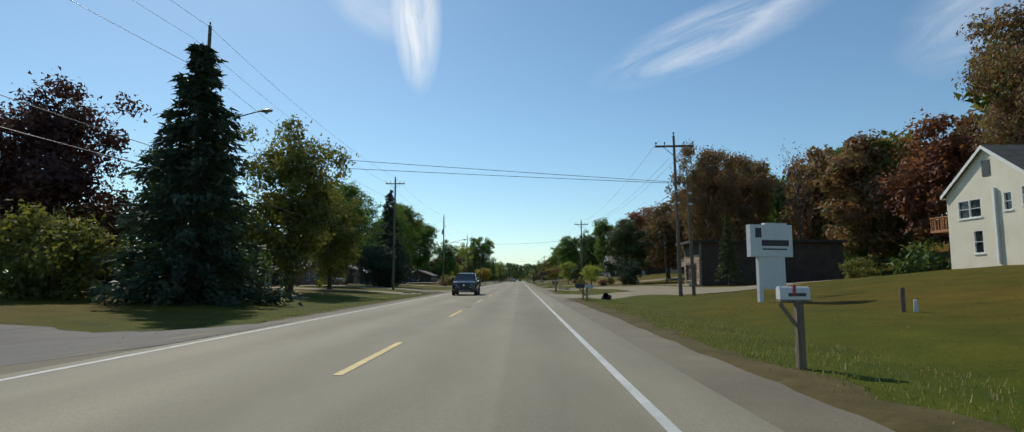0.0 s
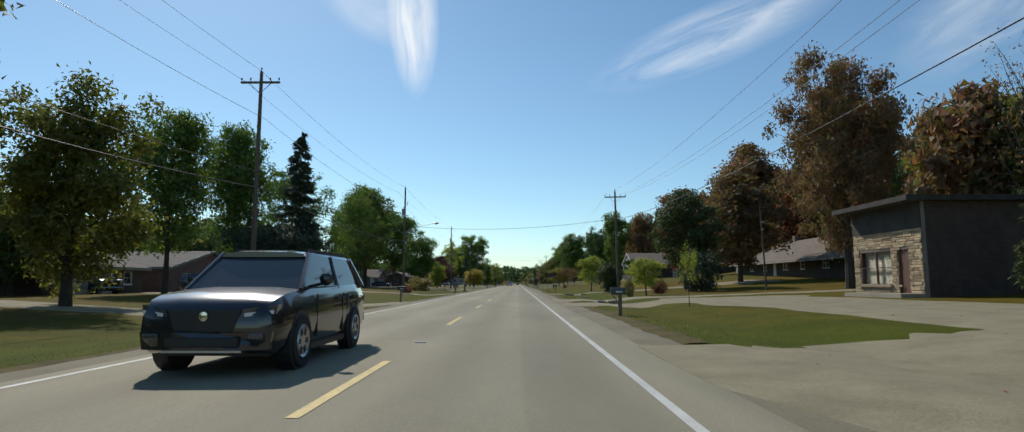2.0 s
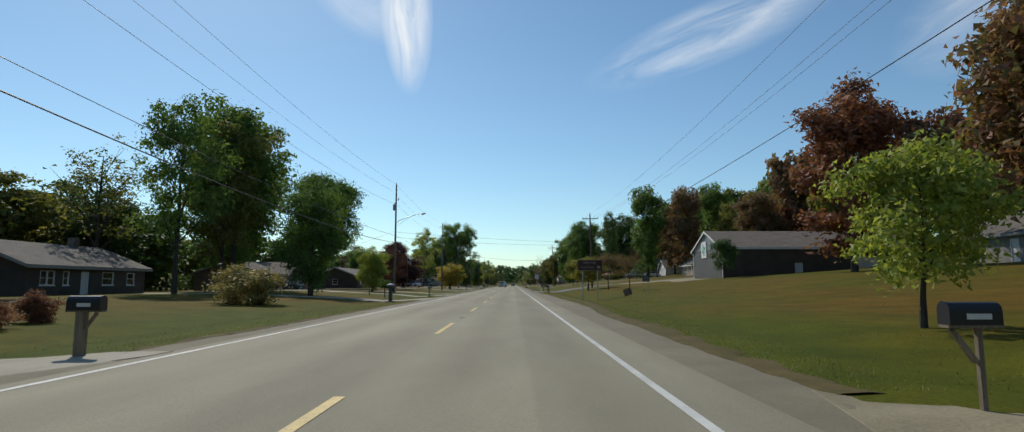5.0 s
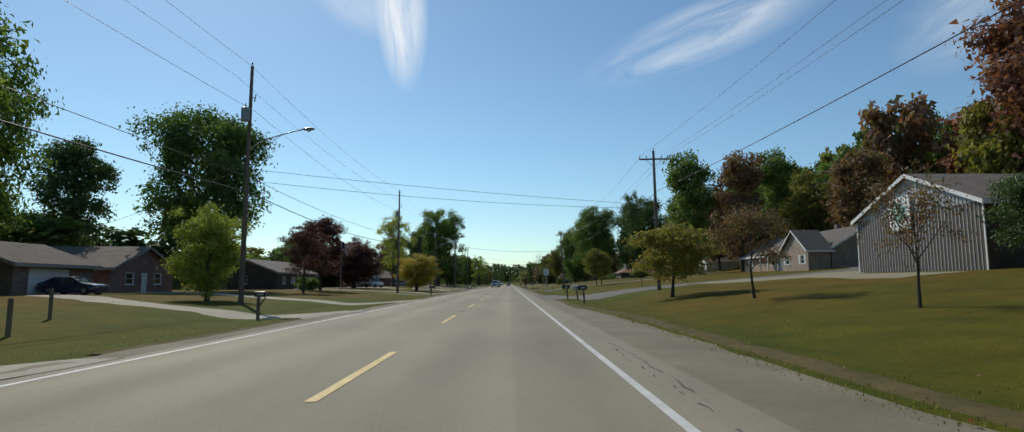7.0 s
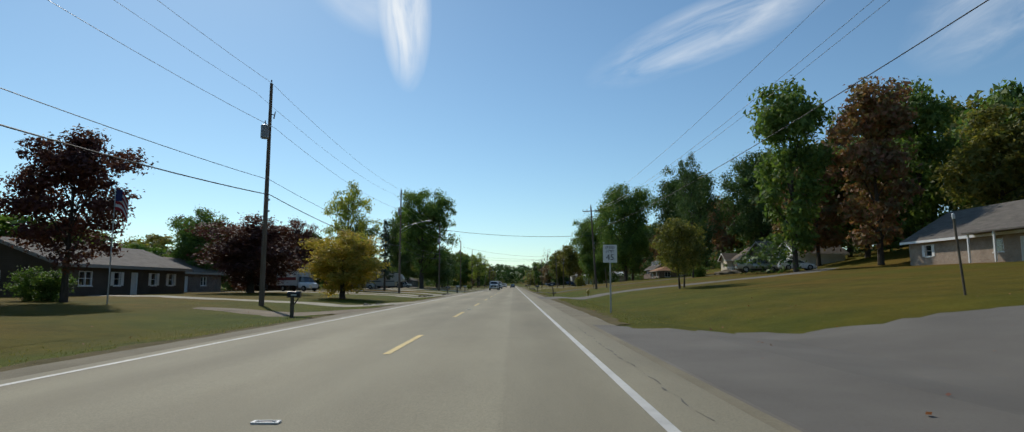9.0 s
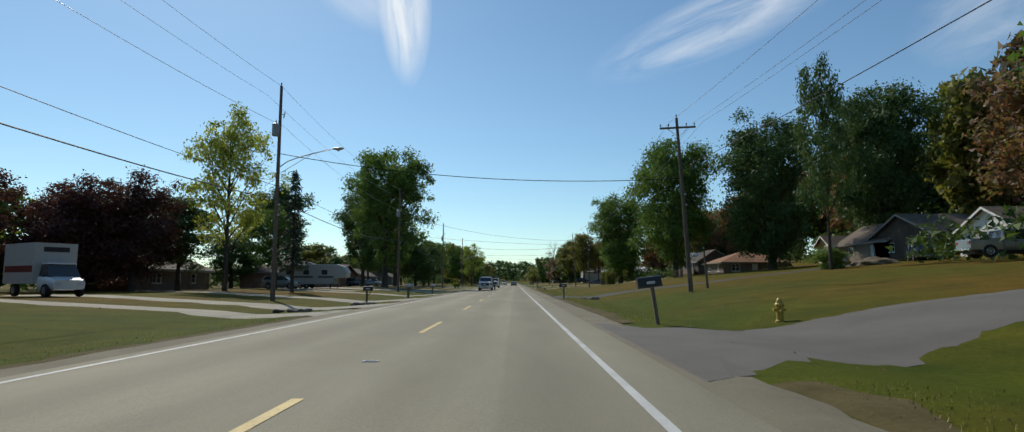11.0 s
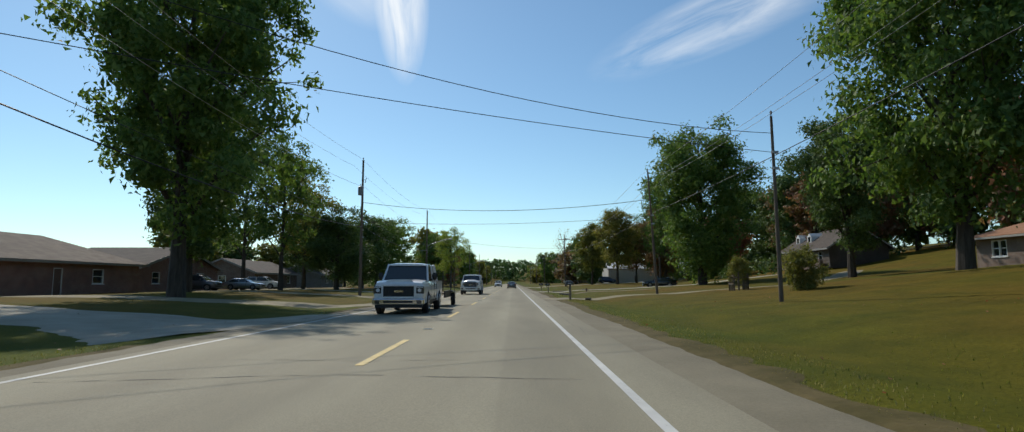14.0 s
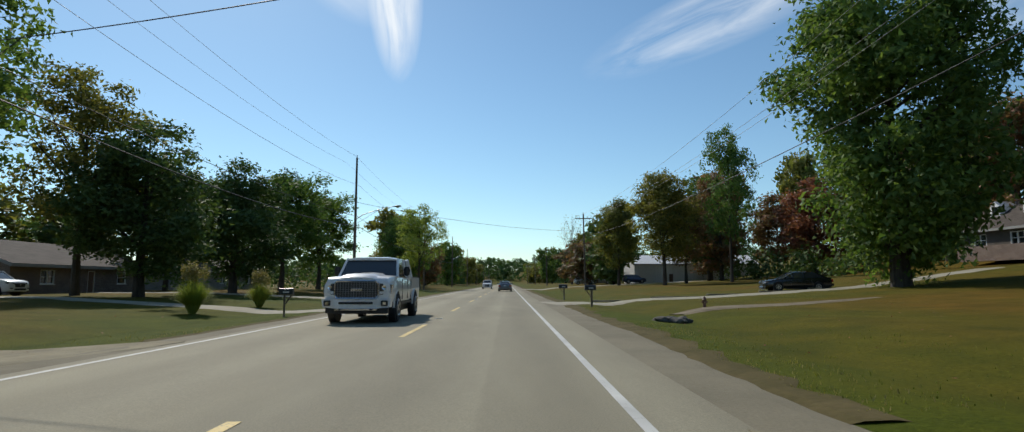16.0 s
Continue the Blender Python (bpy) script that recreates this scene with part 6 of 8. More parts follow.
def heavy_front(t, P, zl, w):
    """A tall heavy-duty face: chrome-framed fine mesh, low lamp strips, painted bumper, domed hood with a vent."""
    face = [(-0.58, zl - 0.54), (0.58, zl - 0.54), (0.64, zl - 0.46), (0.64, zl - 0.1), (0.58, zl - 0.03), (-0.58, zl - 0.03), (-0.64, zl - 0.1), (-0.64, zl - 0.46)]
    g = part("grille", prism(B(), face, -0.05, 0.1), M["black_trim"], t, "tall dark mesh grille")
    for (xa, za), (xb, zb) in zip(face, face[1:] + face[:1]):
        part("grille_frame", tube(B(), (xa, -0.055, za), (xb, -0.055, zb), 0.026, 0.026, 6), M["chrome"], g, "chrome grille surround")
    for k in range(7):
        z = zl - 0.48 + 0.066 * k
        part("grille_bar", slab(-0.6, 0.6, -0.068, -0.051, z, z + 0.012), M["mesh_metal"], g, "dull metal grille bar")
    for k in range(15):
        x = -0.56 + 0.08 * k
        part("grille_rod", slab(x - 0.005, x + 0.005, -0.064, -0.051, zl - 0.52, zl - 0.05), M["mesh_metal"], g)
    part("badge", slab(-0.17, 0.17, -0.084, -0.069, zl - 0.33, zl - 0.25, 0.006), M["chrome"], g, "plain badge")
    for s in (-1, 1):
        b = loft(B(), [[(s * x, y + dy, z) for x, dy, z in ((0.67, 0.0, zl - 0.44), (1.0, 0.08, zl - 0.4), (1.02, 0.1, zl - 0.14), (0.67, 0.0, zl - 0.1))] for y in (-0.03, 0.2)])
        h = part("headlight", b, M["lamp_dark"], t, "dark stacked headlight housing")
        b = loft(B(), [[(s * x, y + dy, z) for x, dy, z in ((0.68, 0.0, zl - 0.42), (0.99, 0.075, zl - 0.38), (0.99, 0.075, zl - 0.32), (0.68, 0.0, zl - 0.34))] for y in (-0.05, -0.031)])
        part("lamp_strip", b, M["headlight"], h, "bright white lamp strip")
        part("reflector", lathe(B(), [(0.07, 0), (0.065, 0.02), (0.03, 0.012)], 12, pose(s * 0.8, -0.005, zl - 0.22, 90, 0, 0)), M["chrome"], h, "clear round lamp")
        f = part("fog_lamp", slab(s * 0.84 - 0.1, s * 0.84 + 0.1, -0.15, -0.06, zl - 0.76, zl - 0.6, 0.02), M["black_trim"], t, "square fog lamp in a dark recess")
        part("lens", slab(s * 0.84 - 0.05, s * 0.84 + 0.05, -0.158, -0.151, zl - 0.72, zl - 0.64), M["chrome"], f, "clear lens")
        part("tow_hook", tube(B(), (s * 0.45, -0.2, zl - 0.86), (s * 0.45, -0.05, zl - 0.86), 0.028, 0.028, 8), M["black_trim"], t)
    part("front_bumper", loft(B(), [[(x, y + (0.07 if abs(x) > 0.7 else 0.0), z) for x, z in ((-1.02, zl - 0.56), (-0.66, zl - 0.57), (0.66, zl - 0.57), (1.02, zl - 0.56), (1.0, zl - 0.8), (0.6, zl - 0.84), (-0.6, zl - 0.84), (-1.0, zl - 0.8))] for y in (-0.13, 0.16)]), P, t, "deep painted bumper")
    part("air_dam", slab(-0.5, 0.5, -0.142, 0.1, zl - 0.71, zl - 0.645, 0.01), M["black_trim"], t, "dark air intake")
    part("skid_trim", slab(-0.62, 0.62, -0.12, 0.1, zl - 0.9, zl - 0.845, 0.01), M["chrome"], t, "bright lower trim")
    part("valance", slab(-0.92, 0.92, 0.0, 0.2, zl - 0.98, zl - 0.82), M["black_trim"], t, "dark lower valance")
    b = loft(B(), [[(x, y, z + dz) for x, z in ((-0.62, zl), (-0.46, zl + 0.1), (-0.2, zl + 0.125), (0.2, zl + 0.125), (0.46, zl + 0.1), (0.62, zl))] for y, dz in ((0.02, -0.05), (0.14, 0.03), (0.6, 0.085), (1.4, 0.12))])
    hood = part("hood_dome", b, P, t, "raised hood centre", smooth=True)
    part("hood_vent", slab(-0.2, 0.2, 0.62, 0.86, zl + 0.2, zl + 0.225, 0.006), M["black_trim"], hood, "dark hood vent")


def car_front(t, P, zl, w):
    """A low car face: slit lamps, dark grille with a bright bar, lower intake."""
    g = part("grille", prism(B(), [(-0.4 * w, zl - 0.32), (0.4 * w, zl - 0.32), (0.5 * w, zl - 0.05), (-0.5 * w, zl - 0.05)], -0.012, 0.1), M["black_trim"], t, "dark grille")
    for z in (zl - 0.12, zl - 0.2, zl - 0.27):
        part("grille_bar", slab(-0.42 * w, 0.42 * w, -0.024, -0.013, z, z + 0.012), M["lamp_dark"], g)
    part("badge", lathe(B(), [(0.065, 0), (0.06, 0.012), (0.02, 0.014)], 14, pose(0, -0.026, zl - 0.13, 90, 0, 0)), M["chrome"], g, "plain badge")
    for s in (-1, 1):
        b = loft(B(), [[(s * a * w, y0 + y, z) for a, y0, z in ((0.5, 0.0, zl - 0.13), (0.93, 0.14, zl - 0.1), (0.95, 0.15, zl + 0.02), (0.54, 0.0, zl - 0.03))] for y in (-0.02, 0.12)])
        h = part("headlight", b, M["lamp_dark"], t, "dark glossy headlight housing")
        b = loft(B(), [[(s * a * w, y0 + y, z) for a, y0, z in ((0.56, 0.0, zl - 0.13), (0.91, 0.125, zl - 0.1), (0.91, 0.125, zl - 0.05), (0.56, 0.0, zl - 0.085))] for y in (-0.034, -0.019)])
        part("lamp_strip", b, M["headlight"], h, "slim white lamp strip")
        part("fog_lamp", slab(s * 0.72 * w - 0.1, s * 0.72 * w + 0.1, -0.04, 0.1, zl - 0.42, zl - 0.35, 0.012), M["lamp_dark"], t, "dark fog lamp slot")
    part("front_bumper", loft(B(), [[(x, y + yy * (abs(x) > 0.5), z) for x, yy, z in ((-0.88 * w, 0.1, zl - 0.56), (-0.4, 0, zl - 0.56), (0.4, 0, zl - 0.56), (0.88 * w, 0.1, zl - 0.56), (0.92 * w, 0.1, zl - 0.33), (0.4, 0, zl - 0.33), (-0.4, 0, zl - 0.33), (-0.92 * w, 0.1, zl - 0.33))] for y in (-0.045, 0.1)]), P, t, "front bumper")
    part("air_dam", slab(-0.5 * w, 0.5 * w, -0.06, 0.1, zl - 0.52, zl - 0.4, 0.01), M["black_trim"], t, "dark lower intake")
    part("skid_trim", slab(-0.55 * w, 0.55 * w, -0.05, 0.1, zl - 0.59, zl - 0.561), M["rim"], t, "pale lower trim")


def vehicle(kind, name, paint, label, m, bright=False):
    """A car with its front towards -y of its own frame."""
    c = CAR["heavy_pickup" if bright else kind]
    up = 0.1 if bright else 0.0
    P, w = M[paint], c["w"]
    t = thing(name, m, label, "pickup truck" if kind == "pickup" else "car")
    b = loft(B(), [ring(y, q, z0, z1, 0.9 if i not in (0, len(c["st"]) - 1) else 0.85, 0.03) for i, (y, q, z0, z1) in enumerate(c["st"])])
    part("body", b, P, t, smooth=True)
    (y0, w0, b0, r0, t0), (y1, w1, b1, r1, t1) = c["cab"]
    tum = 0.8 if kind != "pickup" else 0.87
    part("cabin_glass", loft(B(), [greenhouse(y0, w0, b0, b0 + 0.02, 0.97), greenhouse(r0, w0 * 1.0, b0, t0 - 0.05, tum + 0.02), greenhouse(r1, w1, b1, t1 - 0.05, tum + 0.02), greenhouse(y1, w1, b1, b1 + 0.02, 0.97)]), M["car_glass"], t, "dark car windows")
    part("roof", loft(B(), [[(x, y, z + dz) for x, z in ((w0 * tum * 0.99, t0 - 0.07), (w0 * tum * 0.93, t0 - 0.02), (w0 * tum * 0.6, t0 + 0.015), (-w0 * tum * 0.6, t0 + 0.015), (-w0 * tum * 0.93, t0 - 0.02), (-w0 * tum * 0.99, t0 - 0.07))] for y, dz in ((r0 - 0.1, -0.03), (r0 + 0.12, 0.0), (r1 - 0.15, 0.0), (r1 + 0.08, -0.02))]), P, t, smooth=True)
    for s in (-1, 1):
        mid = r0 + 0.48 * (r1 - r0) if kind != "pickup" else 2.95
        for (ya, wa, za), (yb, wb, zb), th in (((y0, w0, b0), (r0, w0 * tum, t0 - 0.04), 0.045), ((y1, w1, b1), (r1, w1 * tum, t1 - 0.04), 0.07 if kind != "pickup" else 0.13), ((mid, w0 * 0.99, b0 + 0.02), (mid, w0 * (tum + 0.01), t0 - 0.05), 0.04 if kind != "pickup" else 0.06)):
            part("pillar", tube(B(), (s * wa, ya, za), (s * wb, yb, zb), th, th * 0.85, 6), P, t)
        part("belt_trim", box(B(), s * w0 - 0.012, s * w0 + 0.012, y0 + 0.45, r1 + 0.1, b0 + 0.02, b0 + 0.05), M["chrome"] if bright else M["black_trim"], t, "window belt trim")
        if kind == "pickup":
            b = B()
            for o in (0.012, -0.03):
                for yy, ww, zz in ((mid - 0.13, w0, b0 + 0.02), (mid + 0.13, w0, b0 + 0.02), (mid + 0.13, w0 * (tum + 0.02), t0 - 0.06), (mid - 0.13, w0 * (tum + 0.02), t0 - 0.06)):
                    b.verts.new((s * (ww + o), yy, zz))
            b.verts.ensure_lookup_table()
            for f in ((0, 1, 2, 3), (7, 6, 5, 4), (0, 4, 5, 1), (1, 5, 6, 2), (2, 6, 7, 3), (3, 7, 4, 0)):
                b.faces.new([b.verts[i] for i in f])
            bmesh.ops.recalc_face_normals(b, faces=b.faces)
            part("door_pillar", b, P, t, "painted pillar between the doors")
        tall = 1.7 if kind == "pickup" else 1.0
        mi = part("mirror", lathe(B(), [(0.03, -0.09), (0.08, -0.06), (0.1, 0.03), (0.06, 0.09)], 10, Matrix.Translation((s * (w0 + 0.2), y0 + 0.55, b0 + 0.1 + 0.06 * tall)) @ Matrix.Diagonal((1.1, 0.6, tall, 1))), M["black_trim"] if paint == "paint_white" else P, t, smooth=True)
        part("stalk", tube(B(), (s * (w0 - 0.02), y0 + 0.55, b0 + 0.06), (s * (w0 + 0.16), y0 + 0.55, b0 + 0.1), 0.025, 0.025, 6), M["black_trim"], mi)
        for yy in (r0 + 0.75, r0 + 1.75):
            if yy < r1:
                part("door_handle", box(B(), s * w - 0.012, s * w + 0.018, yy, yy + 0.2, b0 - 0.16, b0 - 0.12), M["chrome"] if bright else M["black_trim"], t)
        for yy in (y0 + 0.5, mid, min(r1 + 0.1, c["wheels"][1] - 0.45)):
            part("door_seam", box(B(), s * w - 0.02, s * w + 0.002, yy - 0.006, yy + 0.006, c["st"][3][2] + 0.12, b0 - 0.06), M["black_trim"], t, "dark door gap")
        part("sill", box(B(), s * (w * 0.92) - 0.03, s * (w * 0.92) + 0.04, c["wheels"][0] + 0.5, c["wheels"][1] - 0.5, c["st"][3][2] - 0.05, c["st"][3][2] + 0.04), M["black_trim"], t)
        for wy in c["wheels"]:
            # a flat black disc stands for the shaded hollow round each wheel
            part("wheel_well", lathe(B(), [(c["r"] * 1.14, -0.2), (c["r"] * 1.14, 0.004)], 20, Matrix.Translation((s * w, wy, c["r"] * 1.02)) @ pose(0, 0, 0, 0, 90 * s, 0)), M["black_trim"], t, "black disc for the shaded wheel well")
            wheel = part("wheel", lathe(B(), [(c["r"] * 0.62, -0.11), (c["r"] * 0.93, -0.115), (c["r"], -0.08), (c["r"], 0.08), (c["r"] * 0.93, 0.115), (c["r"] * 0.62, 0.11)], 22, Matrix.Translation((s * (w - 0.08), wy, c["r"])) @ pose(0, 0, 0, 0, 90, 0)), M["tyre"], t, "black rubber tyre")
            rim = part("rim", lathe(B(), [(c["r"] * 0.63, 0), (c["r"] * 0.6, 0.02), (c["r"] * 0.52, -0.0), (c["r"] * 0.14, 0.004)], 16, Matrix.Translation((s * (w + 0.03), wy, c["r"])) @ pose(0, 0, 0, 0, 90 * s, 0)), M["rim"], wheel, "alloy wheel rim")
            for k in range(6):      # black blocks for the shaded gaps between the spokes
                b = box(B(), -0.035 * c["r"] / 0.35, 0.035 * c["r"] / 0.35, c["r"] * 0.24, c["r"] * 0.5, 0.0, 0.012, Matrix.Translation((s * (w + 0.026), wy, c["r"])) @ pose(0, 0, 0, 0, 90 * s, 0) @ pose(0, 0, 0, 0, 0, 60 * k))
                part("spoke_gap", b, M["black_trim"], rim)
            if kind == "pickup":
                b = B()
                last = None
                for k in range(14):
                    a = math.pi * k / 13
                    rib = [b.verts.new((s * xx, wy + math.cos(a) * c["r"] * f, c["r"] + math.sin(a) * c["r"] * f)) for xx, f in ((w + 0.014, 1.13), (w + 0.014, 1.22), (w - 0.05, 1.22), (w - 0.05, 1.13))]
                    if last:
                        for i in range(4):
                            b.faces.new((last[i], last[(i + 1) % 4], rib[(i + 1) % 4], rib[i]))
                    last = rib
                bmesh.ops.recalc_face_normals(b, faces=b.faces)
                part("wheel_arch", b, P, t)
        zt = c["st"][-2][3] if kind != "pickup" else 1.24
        part("taillight", slab(min(s * 0.66 * w, s * 0.95 * w), max(s * 0.66 * w, s * 0.95 * w), c["L"] - 0.1, c["L"] + 0.012, zt - 0.3, zt - 0.1, 0.01), M["taillight"], t, "red tail light")
        if kind == "suv":
            part("roof_rail", box(B(), s * w0 * tum * 0.86 - 0.02, s * w0 * tum * 0.86 + 0.02, r0 + 0.2, r1 - 0.1, t0 - 0.02, t0 + 0.05), M["black_trim"], t, "roof rail")
    if kind == "pickup":
        (heavy_front if bright else truck_front)(t, P, c["nose"], w)
    else:
        car_front(t, P, c["nose"], w)
    part("rear_bumper", slab(-0.93 * w, 0.93 * w, c["L"] - 0.15, c["L"] + 0.06, c["st"][-1][2] + 0.02, c["st"][-1][2] + 0.2, 0.02), M["chrome"] if kind == "pickup" else P, t)
    part("number_plate", box(B(), -0.15, 0.15, c["L"] + 0.061 if kind == "pickup" else c["L"] + 0.013, c["L"] + 0.068 if kind == "pickup" else c["L"] + 0.02, 0.5 if kind == "pickup" else 0.72, 0.65 if kind == "pickup" else 0.87), M["plate"], t, "plain number plate")
    part("underbody", box(B(), -w * 0.78, w * 0.78, 0.35, c["L"] - 0.35, c["r"] * 0.6, c["st"][3][2] + 0.12), M["black_trim"], t, "dark underbody")
    if kind == "pickup":
        for s in (-1, 1):
            part("bed_side", loft(B(), [[(s * x, y, z + up) for x, z in ((0.86, 0.48), (0.97, 0.56), (1.0, 0.9), (0.985, 1.28), (0.92, 1.3), (0.89, 0.66))] for y in (3.76, 3.8, 5.7, 5.76)]), P, t)
            part("bed_cap", box(B(), s * 0.955 - 0.04, s * 0.955 + 0.04, 3.8, 5.74, 1.302 + up, 1.32 + up), M["black_trim"], t, "dark bed rail cap")
        part("tailgate", slab(-0.9, 0.9, 5.7, 5.78, 0.6 + up, 1.28 + up, 0.015), P, t)
        part("bed_floor", box(B(), -0.89, 0.89, 3.78, 5.7, 0.62 + up, 0.68 + up), M["black_trim"], t)
        part("bed_front", box(B(), -0.89, 0.89, 3.78, 3.82, 0.68 + up, 1.28 + up), P, t)
    return t


M["lamp_dark"] = plain("lamp_housing", (0.06, 0.062, 0.066), 0.12, 0.0, 1.0)


def facing(x, y, turn=0.0, z=None):
    return pose(x, y, height(x, y) + 0.02 if z is None else z, 0, 0, turn)


vehicle("suv", "suv", "paint_black", "black sport utility vehicle on the oncoming lane", facing(-2.0, 46.7, 0, 0.0))
vehicle("pickup", "pickup_truck", "paint_white", "white pickup truck towing a flat trailer", facing(-2.1, 327.0, 0, 0.0))
vehicle("pickup", "pickup_truck", "paint_white", "large white pickup with chrome mesh grille", facing(-2.06, 365.8, 0, 0.0), True)
vehicle("sedan", "sedan", "paint_grey", "dark grey sedan driving ahead", facing(2.0, 436, 180, 0.0))
vehicle("suv", "suv", "paint_white", "white car far down the oncoming lane", facing(-1.8, 470, 0, 0.0))
vehicle("suv", "suv", "paint_silver", "silver boxy four-wheel drive parked by a barn", facing(33.6, 199.5, -35))
vehicle("sedan", "sedan", "paint_black", "dark sedan parked on a concrete drive", facing(21.4, 393.2, -97))
vehicle("suv", "minivan", "paint_silver", "silver minivan parked before a travel trailer", facing(-26, 316.8, 90))
vehicle("sedan", "sedan", "paint_white", "white sedan parked by a far house", facing(44, 276, 80))
vehicle("pickup", "pickup_truck", "paint_silver", "grey pickup parked by a far house", facing(40.5, 280, 80))
vehicle("pickup", "pickup_truck", "paint_blue", "dark blue pickup parked before a garage", facing(46, 301.5, -25))
vehicle("sedan", "sedan", "paint_blue", "blue sedan parked on a drive", facing(-31, 197, 90))
vehicle("suv", "suv", "paint_white", "white utility vehicle parked by a house", facing(-30.5, 389, 90))
vehicle("sedan", "sedan", "paint_silver", "silver sedan parked under trees", facing(-29.5, 381, 90))
vehicle("suv", "suv", "paint_grey", "dark sport utility vehicle parked under trees", facing(-31, 372.5, 90))
vehicle("pickup", "pickup_truck", "paint_grey", "grey pickup parked under trees", facing(-33, 91, 60))
vehicle("sedan", "sedan", "paint_black", "dark sedan parked by a low house", facing(-31, 71, 90))
vehicle("suv", "suv", "paint_silver", "silver car parked by a brick house", facing(-28, 105, 90))
vehicle("suv", "suv", "paint_grey", "dark car parked by a brick house", facing(-27.5, 100, 80))
for i, (x, y) in enumerate(((22.5, 490), (27, 493), (31, 474))):
    vehicle("suv", "van", ("paint_white", "paint_silver", "paint_blue")[i], "parked van in a distant yard", facing(x, y, 90))


def flat_trailer(x, y):
    t = thing("flat_trailer", pose(x, y, 0), "black flatbed utility trailer with low rails", "trailer")
    part("deck", box(B(), -0.95, 0.95, 1.1, 4.9, 0.62, 0.7), M["timber"], t, "weathered plank deck")
    part("tongue", box(B(), -0.06, 0.06, 0.0, 1.2, 0.5, 0.6), M["black_trim"], t)
    for s in (-1, 1):
        part("side_beam", box(B(), s * 0.98 - 0.04, s * 0.98 + 0.04, 1.1, 4.9, 0.45, 0.8), M["black_trim"], t)
        w = part("wheel", lathe(B(), [(0.2, -0.1), (0.32, -0.1), (0.34, -0.07), (0.34, 0.07), (0.32, 0.1), (0.2, 0.1)], 20, Matrix.Translation((s * 1.12, 4.0, 0.34)) @ pose(0, 0, 0, 0, 90, 0)), M["tyre"], t)
        part("rim", lathe(B(), [(0.2, 0), (0.18, 0.02), (0.05, 0.02)], 12, Matrix.Translation((s * 1.2, 4.0, 0.34)) @ pose(0, 0, 0, 0, 90 * s, 0)), M["rim"], w)
        part("mudguard", box(B(), s * 1.12 - 0.12, s * 1.12 + 0.12, 3.6, 4.4, 0.71, 0.74), M["black_trim"], t)
    ramp = part("ramp", box(B(), -0.925, 0.925, 4.89, 4.94, 0.58, 0.64), M["black_trim"], t, "raised mesh loading ramp")
    for x in (-0.9, -0.45, 0.0, 0.45, 0.9):
        part("upright", box(B(), x - 0.025, x + 0.025, 4.9, 4.95, 0.6, 1.85), M["black_trim"], ramp)
    for k in range(9):
        part("crossbar", box(B(), -0.9, 0.9, 4.91, 4.935, 0.68 + 0.145 * k, 0.7 + 0.145 * k), M["black_trim"], ramp)
    part("timber_load", box(B(), -0.5, 0.3, 1.6, 4.2, 0.7, 0.78), M["timber"], t, "planks lying on the deck")


flat_trailer(-2.1, 332.9)


def travel_trailer():
    t = thing("travel_trailer", pose(-31.2, 324, height(-27, 324)), "white fifth-wheel travel trailer beside a house", "travel trailer")
    b = prism(B(), [(0, 0.6), (8.0, 0.6), (8.0, 1.5), (9.6, 1.6), (9.7, 2.3), (9.2, 3.1), (8.2, 3.4), (0, 3.35)], -1.25, 1.25)
    bmesh.ops.recalc_face_normals(b, faces=b.faces)
    part("body", b, M["rv_white"], t, bevel=0.05)
    part("stripe", box(B(), 0.1, 7.9, -1.27, -1.252, 1.5, 1.75), M["paint_grey"], t, "grey side stripe")
    for x in (1.2, 3.6, 6.2):
        part("window", box(B(), x, x + 0.8, -1.27, -1.252, 1.95, 2.6), M["car_glass"], t)
    part("door", box(B(), 5.0, 5.7, -1.275, -1.253, 0.75, 2.7), M["rv_white"], t)
    part("air_conditioner", box(B(), 3.5, 4.4, -0.4, 0.4, 3.36, 3.62), M["rv_white"], t, bevel=0.03)
    for x in (3.2, 4.1):
        for s in (-1, 1):
            w = part("wheel", lathe(B(), [(0.2, -0.1), (0.34, -0.1), (0.36, 0), (0.34, 0.1), (0.2, 0.1)], 18, Matrix.Translation((x, s * 1.1, 0.36)) @ pose(0, 0, 0, 90, 0, 0)), M["tyre"], t)
            part("rim", lathe(B(), [(0.2, 0), (0.05, 0.02)], 12, Matrix.Translation((x, s * 1.205, 0.36)) @ pose(0, 0, 0, -90 * -s, 0, 0)), M["rim"], w)
    for x in (0.6, 7.4):
        part("jack", box(B(), x - 0.05, x + 0.05, -1.0, -0.9, 0, 0.6), M["black_trim"], t)
    part("landing_leg", box(B(), 8.3, 8.4, -0.6, -0.5, 0, 1.55), M["black_trim"], t)


travel_trailer()


